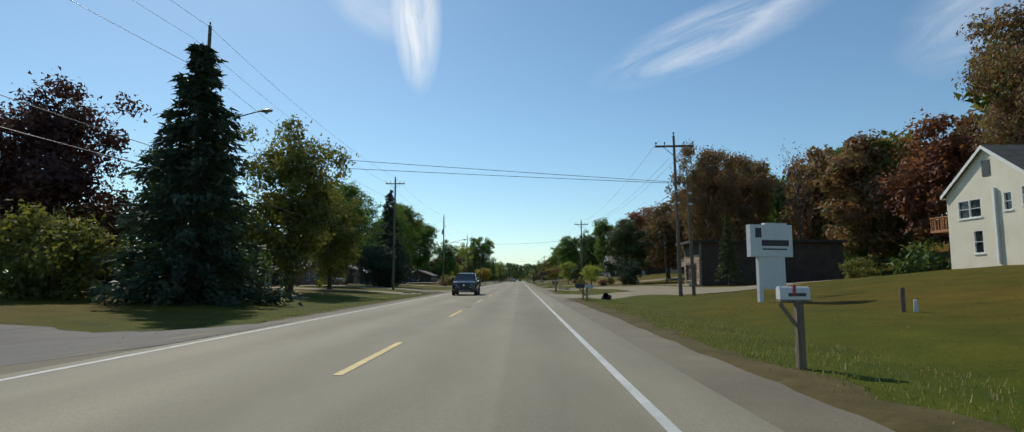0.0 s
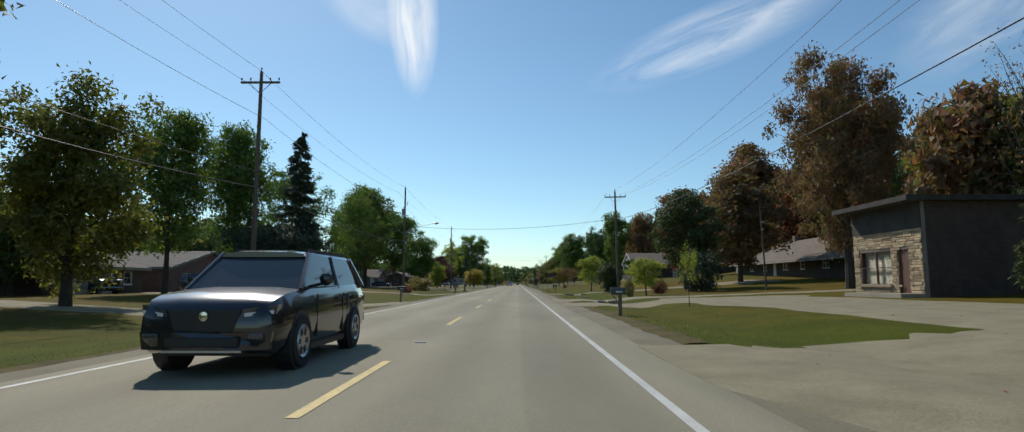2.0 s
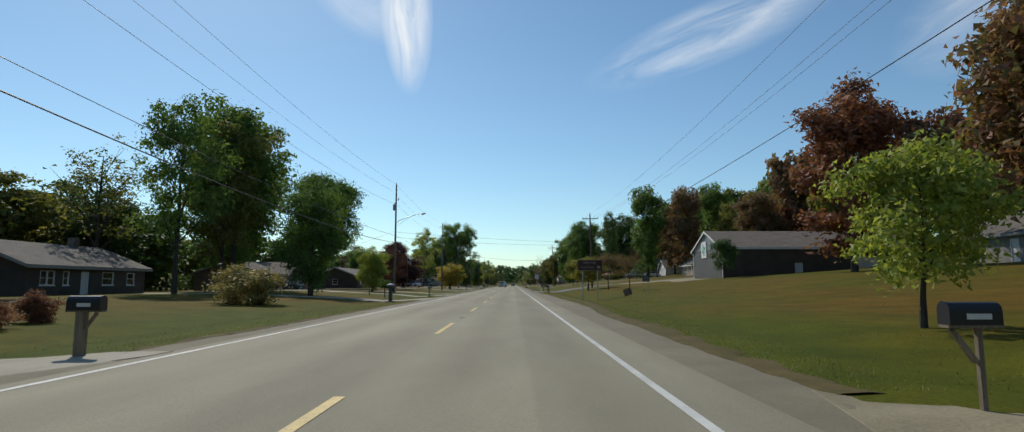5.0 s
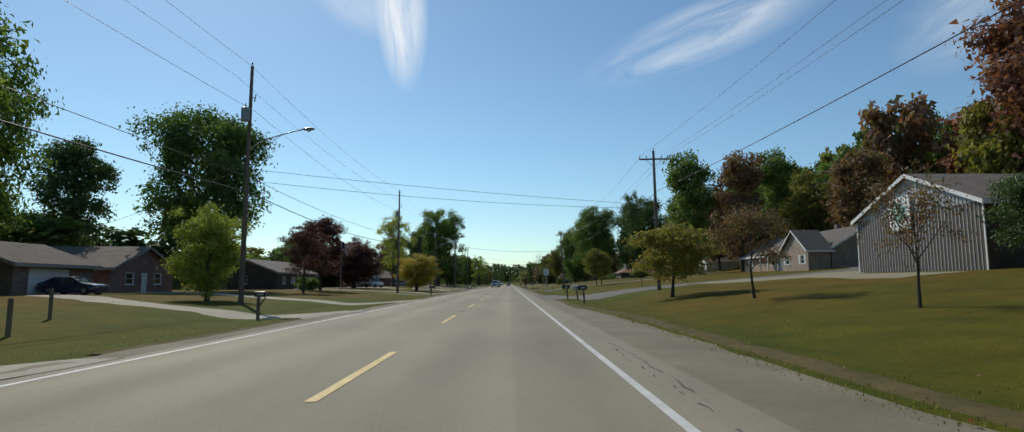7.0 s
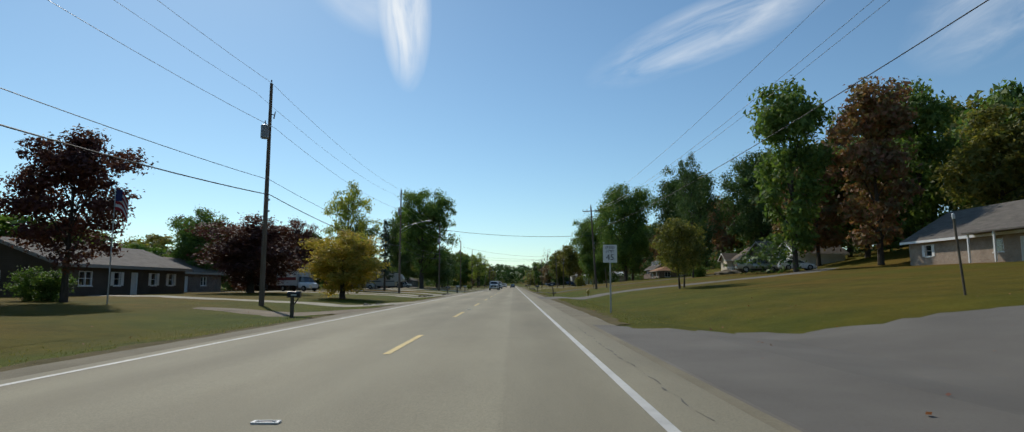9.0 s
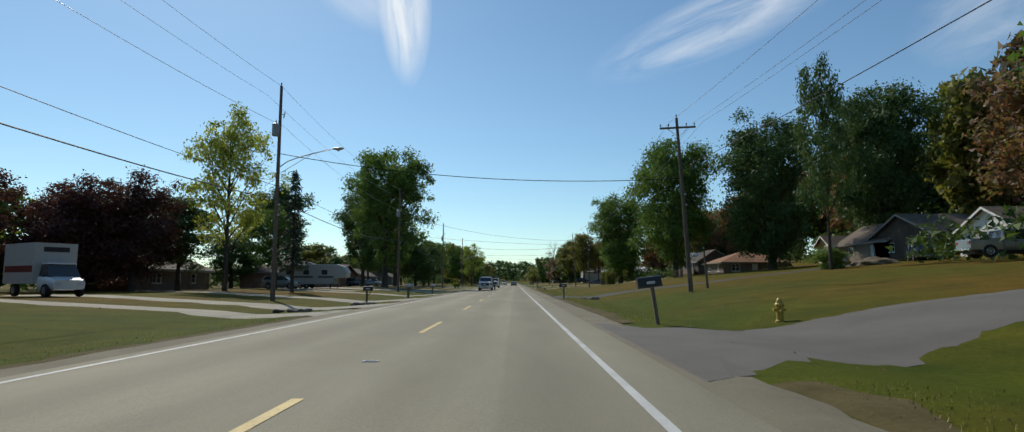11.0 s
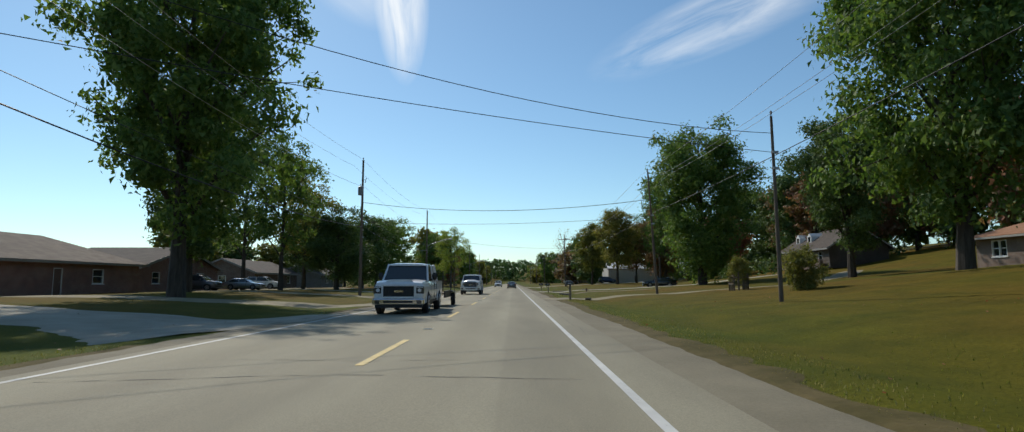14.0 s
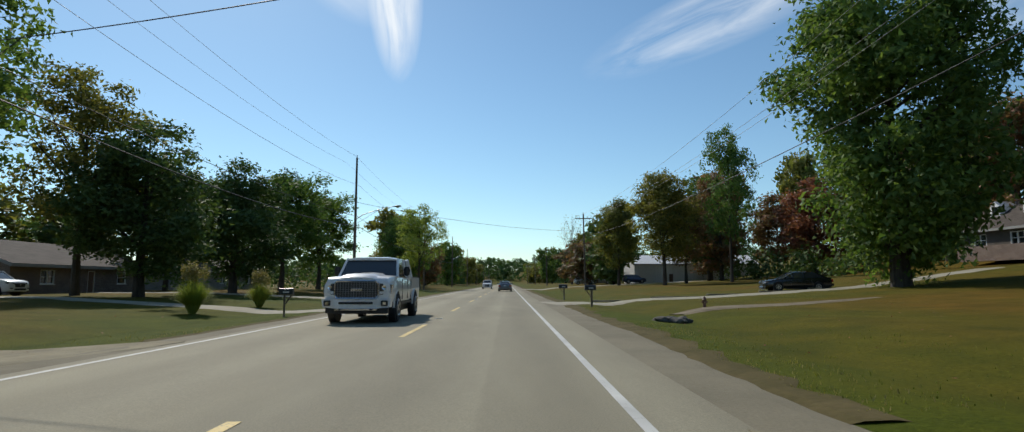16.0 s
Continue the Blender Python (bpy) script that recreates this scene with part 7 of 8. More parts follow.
def box_truck(x, y):
    t = thing("box_truck", pose(x, y, height(x, y), 0, 0, 60), "white box truck parked on a drive", "truck")
    part("cargo_box", box(B(), -1.15, 1.15, 1.9, 6.0, 0.8, 3.3), M["rv_white"], t, "white cargo box", bevel=0.04)
    part("stripe", box(B(), -1.165, 1.165, 2.1, 5.8, 1.5, 1.9), M["paint_red"], t, "orange-red side stripe")
    part("lettering_bar", box(B(), -0.7, 0.7, 1.885, 1.899, 2.75, 3.05), M["black_trim"], t, "plain bar of lettering")
    b = loft(B(), [ring(0.0, 0.85, 0.45, 1.0, 0.9, 0.03), ring(0.9, 0.95, 0.4, 1.25, 0.9, 0.03), ring(1.85, 0.95, 0.4, 1.3, 0.9, 0.03)])
    part("cab", b, M["paint_white"], t, smooth=True)
    part("cab_glass", loft(B(), [greenhouse(0.7, 0.88, 1.2, 1.22, 0.97), greenhouse(1.2, 0.88, 1.2, 2.0, 0.85), greenhouse(1.84, 0.88, 1.2, 2.0, 0.85)]), M["car_glass"], t)
    part("cab_roof", box(B(), -0.78, 0.78, 1.1, 1.86, 1.98, 2.08), M["paint_white"], t, bevel=0.02)
    for yy in (0.75, 4.8):
        for s in (-1, 1):
            w = part("wheel", lathe(B(), [(0.22, -0.12), (0.38, -0.12), (0.4, 0), (0.38, 0.12), (0.22, 0.12)], 18, Matrix.Translation((s * 0.9, yy, 0.4)) @ pose(0, 0, 0, 0, 90, 0)), M["tyre"], t)
            part("rim", lathe(B(), [(0.22, 0), (0.05, 0.02)], 12, Matrix.Translation((s * 1.025, yy, 0.4)) @ pose(0, 0, 0, 0, 90 * s, 0)), M["rim"], w)
    for s in (-1, 1):
        part("headlight", box(B(), s * 0.6 - 0.15, s * 0.6 + 0.15, -0.03, 0.05, 0.7, 0.88), M["headlight"], t)


box_truck(-24.5, 273.5)

# ---------------------------------------------------------------- drives
CON, GRV, ASP, DIR = M["concrete"], M["gravel"], M["drive_asphalt"], M["dirt"]
DRIVES = []


def drive(pts, material, label):
    """One drive from the road inward; each lies a little over the last."""
    DRIVES.append(label)
    for (x0, y0, w0), (x1, y1, w1) in zip(pts, pts[1:]):
        LANES.append((x0, y0, x1, y1, max(w0, w1)))
    for _ in range(2 if len(pts) > 2 else 0):      # round the corners, keep both ends
        soft = [pts[0]]
        for a, b in zip(pts, pts[1:]):
            soft += [tuple(0.75 * p + 0.25 * q for p, q in zip(a, b)), tuple(0.25 * p + 0.75 * q for p, q in zip(a, b))]
        pts = soft + [pts[-1]]
    strip("drive", pts, material, label, "drive", 0.03 + 0.003 * (len(DRIVES) % 5), ragged=0.05)


drive([(-4.4, 10, 8), (-9, 11, 6), (-40, 14, 5)], ASP, "worn asphalt side street mouth")
drive([(17, 40, 4.5), (17, 50, 5.5), (16.5, 66, 5), (16, 80, 5.5)], GRV, "wide pale gravel forecourt")
drive([(4.5, 45.4, 5.6), (8, 46.3, 4.9), (14, 47.6, 5.6)], GRV, "gravel mouth of a forecourt")
drive([(4.5, 74.5, 3.6), (8, 74, 2.8), (14, 73.5, 3)], GRV, "gravel mouth of a forecourt")
drive([(19, 47, 3), (30, 51, 2.4), (46, 56, 2.2)], CON, "concrete drive up a slope")
drive([(4.5, 83, 3.6), (8.5, 83, 2.2), (20, 86, 2), (36, 91, 2)], GRV, "pale gravel drive")
drive([(4.5, 107, 3), (8, 106.2, 1.6), (16, 113, 1.8), (26, 117, 3), (34, 118, 5)], GRV, "curving grey drive to a house")
drive([(4.5, 202, 9), (8, 202, 7.2), (13, 202.6, 4.6), (20, 204, 3), (32, 205, 3), (46, 218, 2.4), (49, 232, 2.4)], ASP, "grey asphalt drive rising to a house")
drive([(20, 203, 2.5), (27, 196, 5), (34, 199, 6), (50, 198, 4)], GRV, "gravel yard before a barn")
drive([(25.5, 180, 2.5), (26, 194, 2.8)], GRV, "gravel apron along a barn")
drive([(4.5, 250, 5.5), (7.5, 250, 3.2), (30, 256, 2.2), (48, 280, 2.4)], ASP, "dark asphalt drive")
drive([(5.5, 288.2, 3.6), (7.8, 288, 2.2), (20, 293, 1.3), (34, 302, 1.3), (50, 318, 1.4)], M["drive_dark"], "narrow dark asphalt drive up a lawn")
drive([(4.5, 350, 3), (8, 350.8, 1.5), (20, 355, 1.2), (34, 364, 1.3), (46, 382, 1.5)], GRV, "narrow gravel drive up a lawn")
drive([(4.5, 384, 3), (9, 384.5, 1.7), (22, 389, 1.5), (44, 400, 1.5)], CON, "narrow concrete drive")
drive([(9, 371.6, 0.5), (12, 373.6, 1.1), (16, 375.2, 0.9), (20, 376.4, 0.3)], DIR, "bare sandy patch in a lawn")
drive([(4.5, 458, 6), (20, 464, 4), (40, 470, 5)], CON, "concrete forecourt in the distance")
drive([(-4.4, 63, 4), (-9, 63, 2.2), (-20, 67, 2), (-33, 71, 3)], GRV, "grey gravel drive")
drive([(-4.4, 77, 4.5), (-12, 80, 2.6), (-25, 92, 3), (-33, 100, 5)], GRV, "grey gravel drive to a brick house")
drive([(-4.4, 112, 2), (-8, 113, 0.8), (-20, 119, 0.7), (-32, 126, 0.7)], CON, "narrow worn concrete path")
drive([(-4.4, 154, 3.6), (-8, 155, 1.8), (-24, 159, 1.6), (-40, 166, 1.6)], CON, "pale concrete drive")
drive([(-4.4, 172, 3), (-9, 173.5, 1.3), (-22, 183, 1.3), (-35, 196, 2)], CON, "pale concrete drive")
drive([(-4.4, 189, 3), (-9, 189.5, 1.2), (-22, 199, 1.2), (-36, 210, 1.5)], CON, "pale concrete drive")
drive([(-4.4, 233, 3), (-10, 234, 1.2), (-24, 238, 1.1), (-37, 246, 1.4)], CON, "pale concrete drive")
drive([(-4.4, 221, 3), (-10, 222.5, 1.6), (-14, 224, 0.6)], DIR, "bare dirt pull-off by a pole")
drive([(-4.4, 262, 2.5), (-12, 264, 1.2), (-39, 272, 1.3)], CON, "pale concrete drive")
drive([(-4.4, 269.5, 3.4), (-9, 270, 1.8), (-24, 276, 1.6), (-32, 280, 2)], CON, "pale concrete drive with culvert")
drive([(-4.4, 281, 3.6), (-9, 282, 1.6), (-22, 289, 1.2), (-38, 302, 1.4)], CON, "pale concrete drive")
drive([(-4.4, 300, 2.2), (-10, 301, 1.2), (-26, 310, 1.2)], CON, "pale concrete drive")
drive([(-4.4, 322, 6), (-9, 324, 3.4), (-20, 328, 3.2), (-32, 332, 4)], CON, "wide shaded concrete drive")
drive([(-17, 313, 1.6), (-28, 316.5, 3)], CON, "concrete parking slab")
drive([(-4.4, 340, 4), (-10, 341, 2.4), (-31, 345, 3)], GRV, "shaded gravel drive under an oak")
drive([(-4.4, 358, 2.6), (-11, 360, 1.3), (-32, 371, 2)], GRV, "narrow drive under trees")
drive([(-4.4, 376.5, 2.4), (-10, 378, 1.2), (-35, 388, 1.4)], CON, "narrow concrete drive")
drive([(-4.4, 396, 2.4), (-10, 397, 1.2), (-36, 405, 1.4)], CON, "narrow concrete drive")
shoulder("verge_right", 5.3, 6.2, 5, "verge", "strip of bare brown earth and dry thatch at the grass edge", 0.028, 0.4)
shoulder("verge_left", -4.95, -5.75, 9, "verge", "strip of bare brown earth and dry thatch at the grass edge", 0.028, 0.35)

# ---------------------------------------------------------------- roadside things
M["mail_white"] = plain("mailbox_white", (0.66, 0.66, 0.64), 0.4)
M["mail_black"] = plain("mailbox_black", (0.018, 0.018, 0.02), 0.4)
M["mail_grey"] = plain("mailbox_grey", (0.36, 0.37, 0.38), 0.35, 0.5)
M["red"] = plain("red_paint", (0.5, 0.03, 0.025), 0.4)
M["number"] = plain("number_bar", (0.6, 0.6, 0.58), 0.5)
M["dark_bar"] = plain("dark_bar", (0.05, 0.05, 0.055), 0.5)
M["sign_white"] = plain("sign_white", (0.75, 0.76, 0.75), 0.35)
M["sign_brown"] = plain("sign_brown", (0.05, 0.02, 0.012), 0.4)
M["sign_dark_red"] = plain("sign_dark_red", (0.11, 0.022, 0.018), 0.5)
M["print_dim"] = plain("print_dim", (0.2, 0.18, 0.16), 0.6)
# park sign print, its colour dimmed because the face is backlit
M["print_red"] = plain("print_backlit", (0.34, 0.25, 0.22), 0.6)
M["mail_dark"] = plain("mailbox_dark", (0.07, 0.07, 0.07), 0.4, 0.3)
M["log"] = surface("log_wood", (0.3, 0.25, 0.18), (0.45, 0.39, 0.3), 3, 20, 0.9, bumps=0.4)
M["pipe_steel"] = surface("pipe_steel", (0.06, 0.052, 0.045), (0.15, 0.12, 0.095), 3, 25, 0.8, bumps=0.5)
M["sign_green"] = plain("sign_green", (0.05, 0.16, 0.1), 0.5)
M["hydrant"] = plain("hydrant_yellow", (0.5, 0.34, 0.05), 0.5)
M["rock"] = surface("rock", (0.09, 0.082, 0.07), (0.22, 0.2, 0.17), 2, 12, 0.95, bumps=0.8, vary=0.3)
M["orange"] = plain("orange_plastic", (0.6, 0.08, 0.02), 0.5)
M["plastic_black"] = plain("black_plastic", (0.015, 0.015, 0.016), 0.35)
M["flag_blue"] = plain("flag_blue", (0.03, 0.04, 0.14), 0.8)
M["flag_red"] = plain("flag_red", (0.38, 0.03, 0.03), 0.8)


def mail_box(parent, x, y, z, material, s, big=1.0, number=True, flag=False):
    """The box itself: an arched tin with its door towards the road."""
    L, W, H = 0.5 * big, 0.17 * big, 0.22 * big
    out = [(-W / 2, 0), (W / 2, 0), (W / 2, H * 0.6)] + [(W / 2 * math.cos(a), H * 0.6 + H * 0.4 * math.sin(a)) for a in (0.5, 1.05, 1.57, 2.1, 2.64)] + [(-W / 2, H * 0.6)]
    m = Matrix.Translation((x, y, z)) @ pose(0, 0, 0, 0, 0, 90)
    b = prism(B(), out, -L / 2, L / 2)
    bmesh.ops.recalc_face_normals(b, faces=b.faces)
    bmesh.ops.transform(b, matrix=m, verts=b.verts)
    o = part("box", b, material, parent, "arched metal mailbox")
    b = prism(B(), [(p * 1.04, q * 1.02 + 0.004) for p, q in out], s * L / 2 + (0.002 if s > 0 else -0.014), s * L / 2 + (0.014 if s > 0 else -0.002))
    bmesh.ops.recalc_face_normals(b, faces=b.faces)
    bmesh.ops.transform(b, matrix=m, verts=b.verts)
    part("box_door", b, material, o)
    if flag:
        part("flag", box(B(), x - s * 0.02 - 0.02, x - s * 0.02 + 0.02, y - W / 2 - 0.012, y - W / 2 - 0.003, z + H * 0.3, z + H * 1.15), M["red"], o, "red signal flag")
    if number:
        part("number_bar", box(B(), x - 0.1, x + 0.14, y - W / 2 - 0.006, y - W / 2 - 0.002, z + H * 0.25, z + H * 0.5), M["number"] if material is not M["mail_white"] else M["dark_bar"], o, "plain bar of numbers")
    return o


def mailbox(x, y, material, label, h=1.05, big=1.0, post="timber", brace=True, number=True, lean=0.0, wide=0.05, flag=False):
    s = 1 if x > 0 else -1
    t = thing("mailbox", Matrix.Translation((x, y, height(x, y) - 0.04)) @ pose(0, 0, 0, lean * 0.4, lean, 0), label, "mailbox", "mailboxes by the road")
    z = h - 0.2 * big
    part("post", box(B(), -wide, wide, -wide, wide, -0.25, z - 0.03), M[post], t, "weathered post", bevel=0.008)
    part("board", box(B(), -0.27 * big - s * 0.06, 0.27 * big - s * 0.06, -0.075, 0.075, z - 0.028, z), M["timber"], t, "wooden support board")
    if brace:
        part("brace", box(B(), -0.02, 0.02, -0.03, 0.03, 0, 0.38, Matrix.Translation((-s * 0.04, 0, z - 0.36)) @ pose(0, 0, 0, 0, -s * 35, 0)), M["timber"], t)
    mail_box(t, -s * 0.06, 0, z, material, s, big, number, flag)
    return t


mailbox(6.2, 8.5, M["mail_white"], "white mailbox with red flag on a timber post", 1.14, 0.8, flag=True)
mailbox(5.95, 62, M["mail_dark"], "dark grey mailbox on a timber post", 1.08, 1.1, wide=0.07)
mailbox(6.4, 108.6, M["mail_black"], "black mailbox on a thin post", 1.05, 1.0, wide=0.025)
mailbox(7.3, 193.5, M["mail_white"], "white mailbox on a leaning timber post", 1.1, 1.15, lean=-4)
mailbox(6.5, 193.0, M["mail_black"], "black mailbox on a leaning timber post", 1.1, 1.15, lean=-4)
mailbox(6.6, 183.8, M["mail_black"], "black mailbox on a leaning timber post", 1.1, 1.1, lean=-3)
mailbox(6.4, 254.6, M["mail_black"], "large black mailbox on a leaning timber post", 1.4, 1.35, lean=-7, brace=False)
mailbox(5.8, 280.6, M["mail_black"], "black mailbox with pale number bar on a post", 1.15, 1.05)
lit_door_box = mailbox(6.35, 346.9, M["mail_dark"], "dark grey mailbox on a thick timber post, door coloured pale for sunlight", 1.32, 1.05, wide=0.075)
# the door towards the road takes a paler grey for sunlight on it
for o in lit_door_box.children_recursive:
    if o.name.split(".")[0] == "box_door":
        o.data.materials[0] = M["mail_grey"]
mailbox(6.6, 378.2, M["mail_black"], "black mailbox on a timber post", 1.1, 1.1)
mailbox(6.4, 391, M["mail_black"], "black mailbox on a timber post", 1.1, 1.2)
mailbox(-5.75, 79.5, M["mail_black"], "black mailbox on a timber post", 1.1, 1.1)
mailbox(-5.6, 113.3, M["mail_black"], "black mailbox with thick dark post", 1.1, 1.15, wide=0.07)
mailbox(-7.4, 170.3, M["mail_black"], "small dark mailbox on a timber post", 1.1, 0.8)
mailbox(-6.9, 217.4, M["mail_black"], "black mailbox on a leaning post", 1.1, 1.05, wide=0.06)
mailbox(-6.5, 273.2, M["mail_black"], "black mailbox on a timber post in a stone bed", 1.1, 1.1)
mailbox(-6.5, 287.3, M["mail_grey"], "grey mailbox on a thick moulded post", 1.2, 1.15, wide=0.09)
mailbox(-6.5, 302, M["mail_grey"], "grey mailbox on a thick moulded post", 1.15, 1.0, wide=0.08)
mailbox(-9.2, 359.5, M["mail_black"], "black mailbox beside a drive", 1.1, 1.05)
mailbox(-6.2, 371.3, M["mail_black"], "black mailbox on a thin post", 1.1, 1.05, wide=0.03)
mailbox(-6.4, 394, M["mail_black"], "black mailbox on a thin post", 1.1, 1.0)


def mailbox_cluster(x, y):
    t = thing("mailbox_stand", pose(x, y, height(x, y) - 0.05) @ Matrix.Scale(0.88, 4), "two mailboxes on a braced timber stand", "mailbox", "mailboxes by the road")
    for px_ in (-0.14, 0.12):
        part("post", box(B(), px_ - 0.045, px_ + 0.045, -0.045, 0.045, -0.2, 0.98 + (0.25 if px_ > 0 else 0)), M["timber"], t, bevel=0.006)
    part("stake", box(B(), 0.25, 0.28, 0.05, 0.08, -0.2, 0.9), M["galv"], t, "thin metal stake")
    part("board", box(B(), -0.55, 0.5, -0.08, 0.08, 0.86, 0.9, pose(0, -0.1, 0)), M["timber"], t)
    part("brace", box(B(), -0.04, 0.04, -0.14, -0.06, 0, 0.62, Matrix.Translation((0.05, 0, 0.36)) @ pose(0, 0, 0, 0, -42, 0)), M["timber"], t)
    mail_box(t, -0.35, -0.1, 0.9, M["mail_black"], 1, 1.2, False)
    mail_box(t, 0.3, -0.1, 0.9, M["mail_grey"], 1, 0.95, False)


mailbox_cluster(6.15, 35.9)


def pillar_mailbox(x, y):
    t = thing("pillar_mailbox", pose(x, y, height(x, y) - 0.02), "dark moulded pillar mailbox with pale cap in a low bed", "mailbox", "mailboxes by the road")
    part("pillar", box(B(), -0.13, 0.13, -0.13, 0.13, 0, 1.25), M["mail_dark"], t, bevel=0.02)
    part("cap", lathe(B(), [(0.2, 0), (0.22, 0.05), (0.18, 0.14), (0.02, 0.2)], 14, Matrix.Translation((0, 0, 1.251)) @ Matrix.Diagonal((1.6, 1, 1, 1))), M["mail_grey"], t, smooth=True)
    part("box", box(B(), 0.132, 0.3, -0.12, 0.12, 0.85, 1.15), M["mail_black"], t, "dark mailbox door", bevel=0.01)
    part("planter", box(B(), -0.36, 0.36, -0.3, 0.3, -0.2, 0.1), M["mail_dark"], t, "low dark planter", bevel=0.02)


pillar_mailbox(-7.6, 150)


def business_sign():
    t = thing("business_sign", pose(13.3, 26.7, height(13.3, 26.7), 0, 0, 14), "white two-post business sign with dark emblem", "sign")
    part("upper_panel", box(B(), -1.05, 1.05, -0.14, 0.14, 1.95, 3.35), M["sign_white"], t, "white sign face", bevel=0.02)
    part("cap", box(B(), -0.3, 0.8, -0.13, 0.13, 3.351, 3.43), M["sign_white"], t)
    lower = part("lower_panel", box(B(), -0.66, 0.66, -0.1, 0.1, 0.55, 1.949), M["sign_white"], t, "blank white lower board")
    for x in (-0.57, 0.57):
        part("leg", box(B(), x - 0.09, x + 0.09, -0.09, 0.09, -0.3, 0.549), M["sign_white"], t)
    # emblem and lettering as plain shapes
    part("emblem_bar", box(B(), -0.8, -0.5, -0.155, -0.142, 2.78, 3.2), M["dark_bar"], t, "plain dark emblem")
    part("emblem_bar", box(B(), -0.5, 0.85, -0.155, -0.142, 2.42, 2.68), M["dark_bar"], t, "plain bar in place of a name")
    part("emblem_bar", box(B(), -0.45, 0.75, -0.155, -0.142, 2.25, 2.31), M["dark_bar"], t, "plain bar in place of small print")


business_sign()


def lettering(text, size, m, material, parent, name="lettering"):
    c = bpy.data.curves.new(name, "FONT")
    c.body, c.size, c.align_x, c.align_y, c.extrude, c.resolution_u = text, size, "CENTER", "CENTER", 0.003, 2
    ob = bpy.data.objects.new(name, c)
    me = bpy.data.meshes.new_from_object(ob)
    bpy.data.objects.remove(ob)
    me.transform(m)
    me.materials.clear()
    me.materials.append(material)
    o = new(name, me)
    o.parent = parent
    return o


def park_sign():
    t = thing("park_sign", pose(8.2, 152.2, height(8.2, 152.2), 0, 0, 6), "brown state park road sign on two posts", "road sign")
    p = part("panel", box(B(), -1.0, 1.0, -0.02, 0.0, 2.38, 3.25), M["sign_brown"], t, "brown sign panel")
    for x in (-0.62, 0.62):
        part("post", box(B(), x - 0.035, x + 0.035, 0.004, 0.07, -0.4, 3.2), M["galv"], t, "steel post")
    up = pose(0, -0.026, 0, 90, 0, 0)
    lettering("Clifty Falls", 0.27, Matrix.Translation((-0.05, -0.026, 3.03)) @ pose(0, 0, 0, 90, 0, 0), M["print_red"], t)
    lettering("State Park", 0.27, Matrix.Translation((-0.22, -0.026, 2.66)) @ pose(0, 0, 0, 90, 0, 0), M["print_red"], t)
    part("number_bar", box(B(), 0.58, 0.84, -0.028, -0.022, 2.56, 2.76), M["print_red"], t, "plain bar of numbers")
    for a in ((-1.0, 1.0, 3.22, 3.245), (-1.0, 1.0, 2.385, 2.41)):
        part("border", box(B(), a[0] + 0.02, a[1] - 0.02, -0.028, -0.021, a[2], a[3]), M["print_red"], t, "pale border line")


park_sign()


def speed_sign():
    t = thing("speed_sign", pose(6.45, 218.4, height(6.45, 218.4)), "white speed limit sign on a steel post", "road sign")
    part("panel", box(B(), -0.3, 0.3, -0.012, 0.0, 2.15, 2.92), M["sign_white"], t, "white sign plate", bevel=0.003)
    part("post", box(B(), -0.03, 0.03, 0.002, 0.045, -0.4, 2.85), M["galv"], t, "steel channel post")
    for text, size, z in (("SPEED", 0.15, 2.8), ("LIMIT", 0.15, 2.64), ("45", 0.36, 2.37)):
        lettering(text, size, Matrix.Translation((0, -0.016, z)) @ pose(0, 0, 0, 90, 0, 0), M["dark_bar"], t)


speed_sign()


def yard_sign(x, y, turn, material, label, h=1.0, w=0.6, lean=0.0):
    t = thing("yard_sign", pose(x, y, height(x, y), 0, lean, turn), label, "yard sign", "yard signs on a lawn")
    part("panel", box(B(), -w / 2, w / 2, -0.008, 0.008, h - 0.48, h), material, t, "printed board")
    for s in (-1, 1):
        part("stake", tube(B(), (s * w * 0.3, 0.013, -0.15), (s * w * 0.3, 0.013, h - 0.3), 0.008, 0.008, 6), M["galv"], t)
    for k in range(3):
        part("text_bar", box(B(), -w * 0.38, w * (0.38 - 0.12 * (k % 2)), -0.013, -0.0085, h - 0.14 - 0.13 * k, h - 0.07 - 0.13 * k), M["print_dim"], t, "plain bar of print")


yard_sign(10.7, 148.7, -14, M["sign_dark_red"], "dark red yard sign leaning over on a lawn", 0.66, lean=-18)
yard_sign(12.3, 150.2, 0, M["dark_bar"], "tall dark yard sign with pale print", 1.55, 0.55)


def short_post(x, y, h, r, material, label, lean=0.0, name="marker_post", cap=None):
    t = thing(name, Matrix.Translation((x, y, height(x, y) - 0.04)) @ pose(0, 0, 0, 0, lean, 0), label, "post")
    part("stem", lathe(B(), [(r, -0.15), (r, h - 0.03), (r * 0.8, h)], 10), material, t)
    if cap:
        part("cap", lathe(B(), [(r * 1.3, h - 0.12), (r * 1.3, h + 0.02), (r * 0.5, h + 0.06)], 10), cap, t)


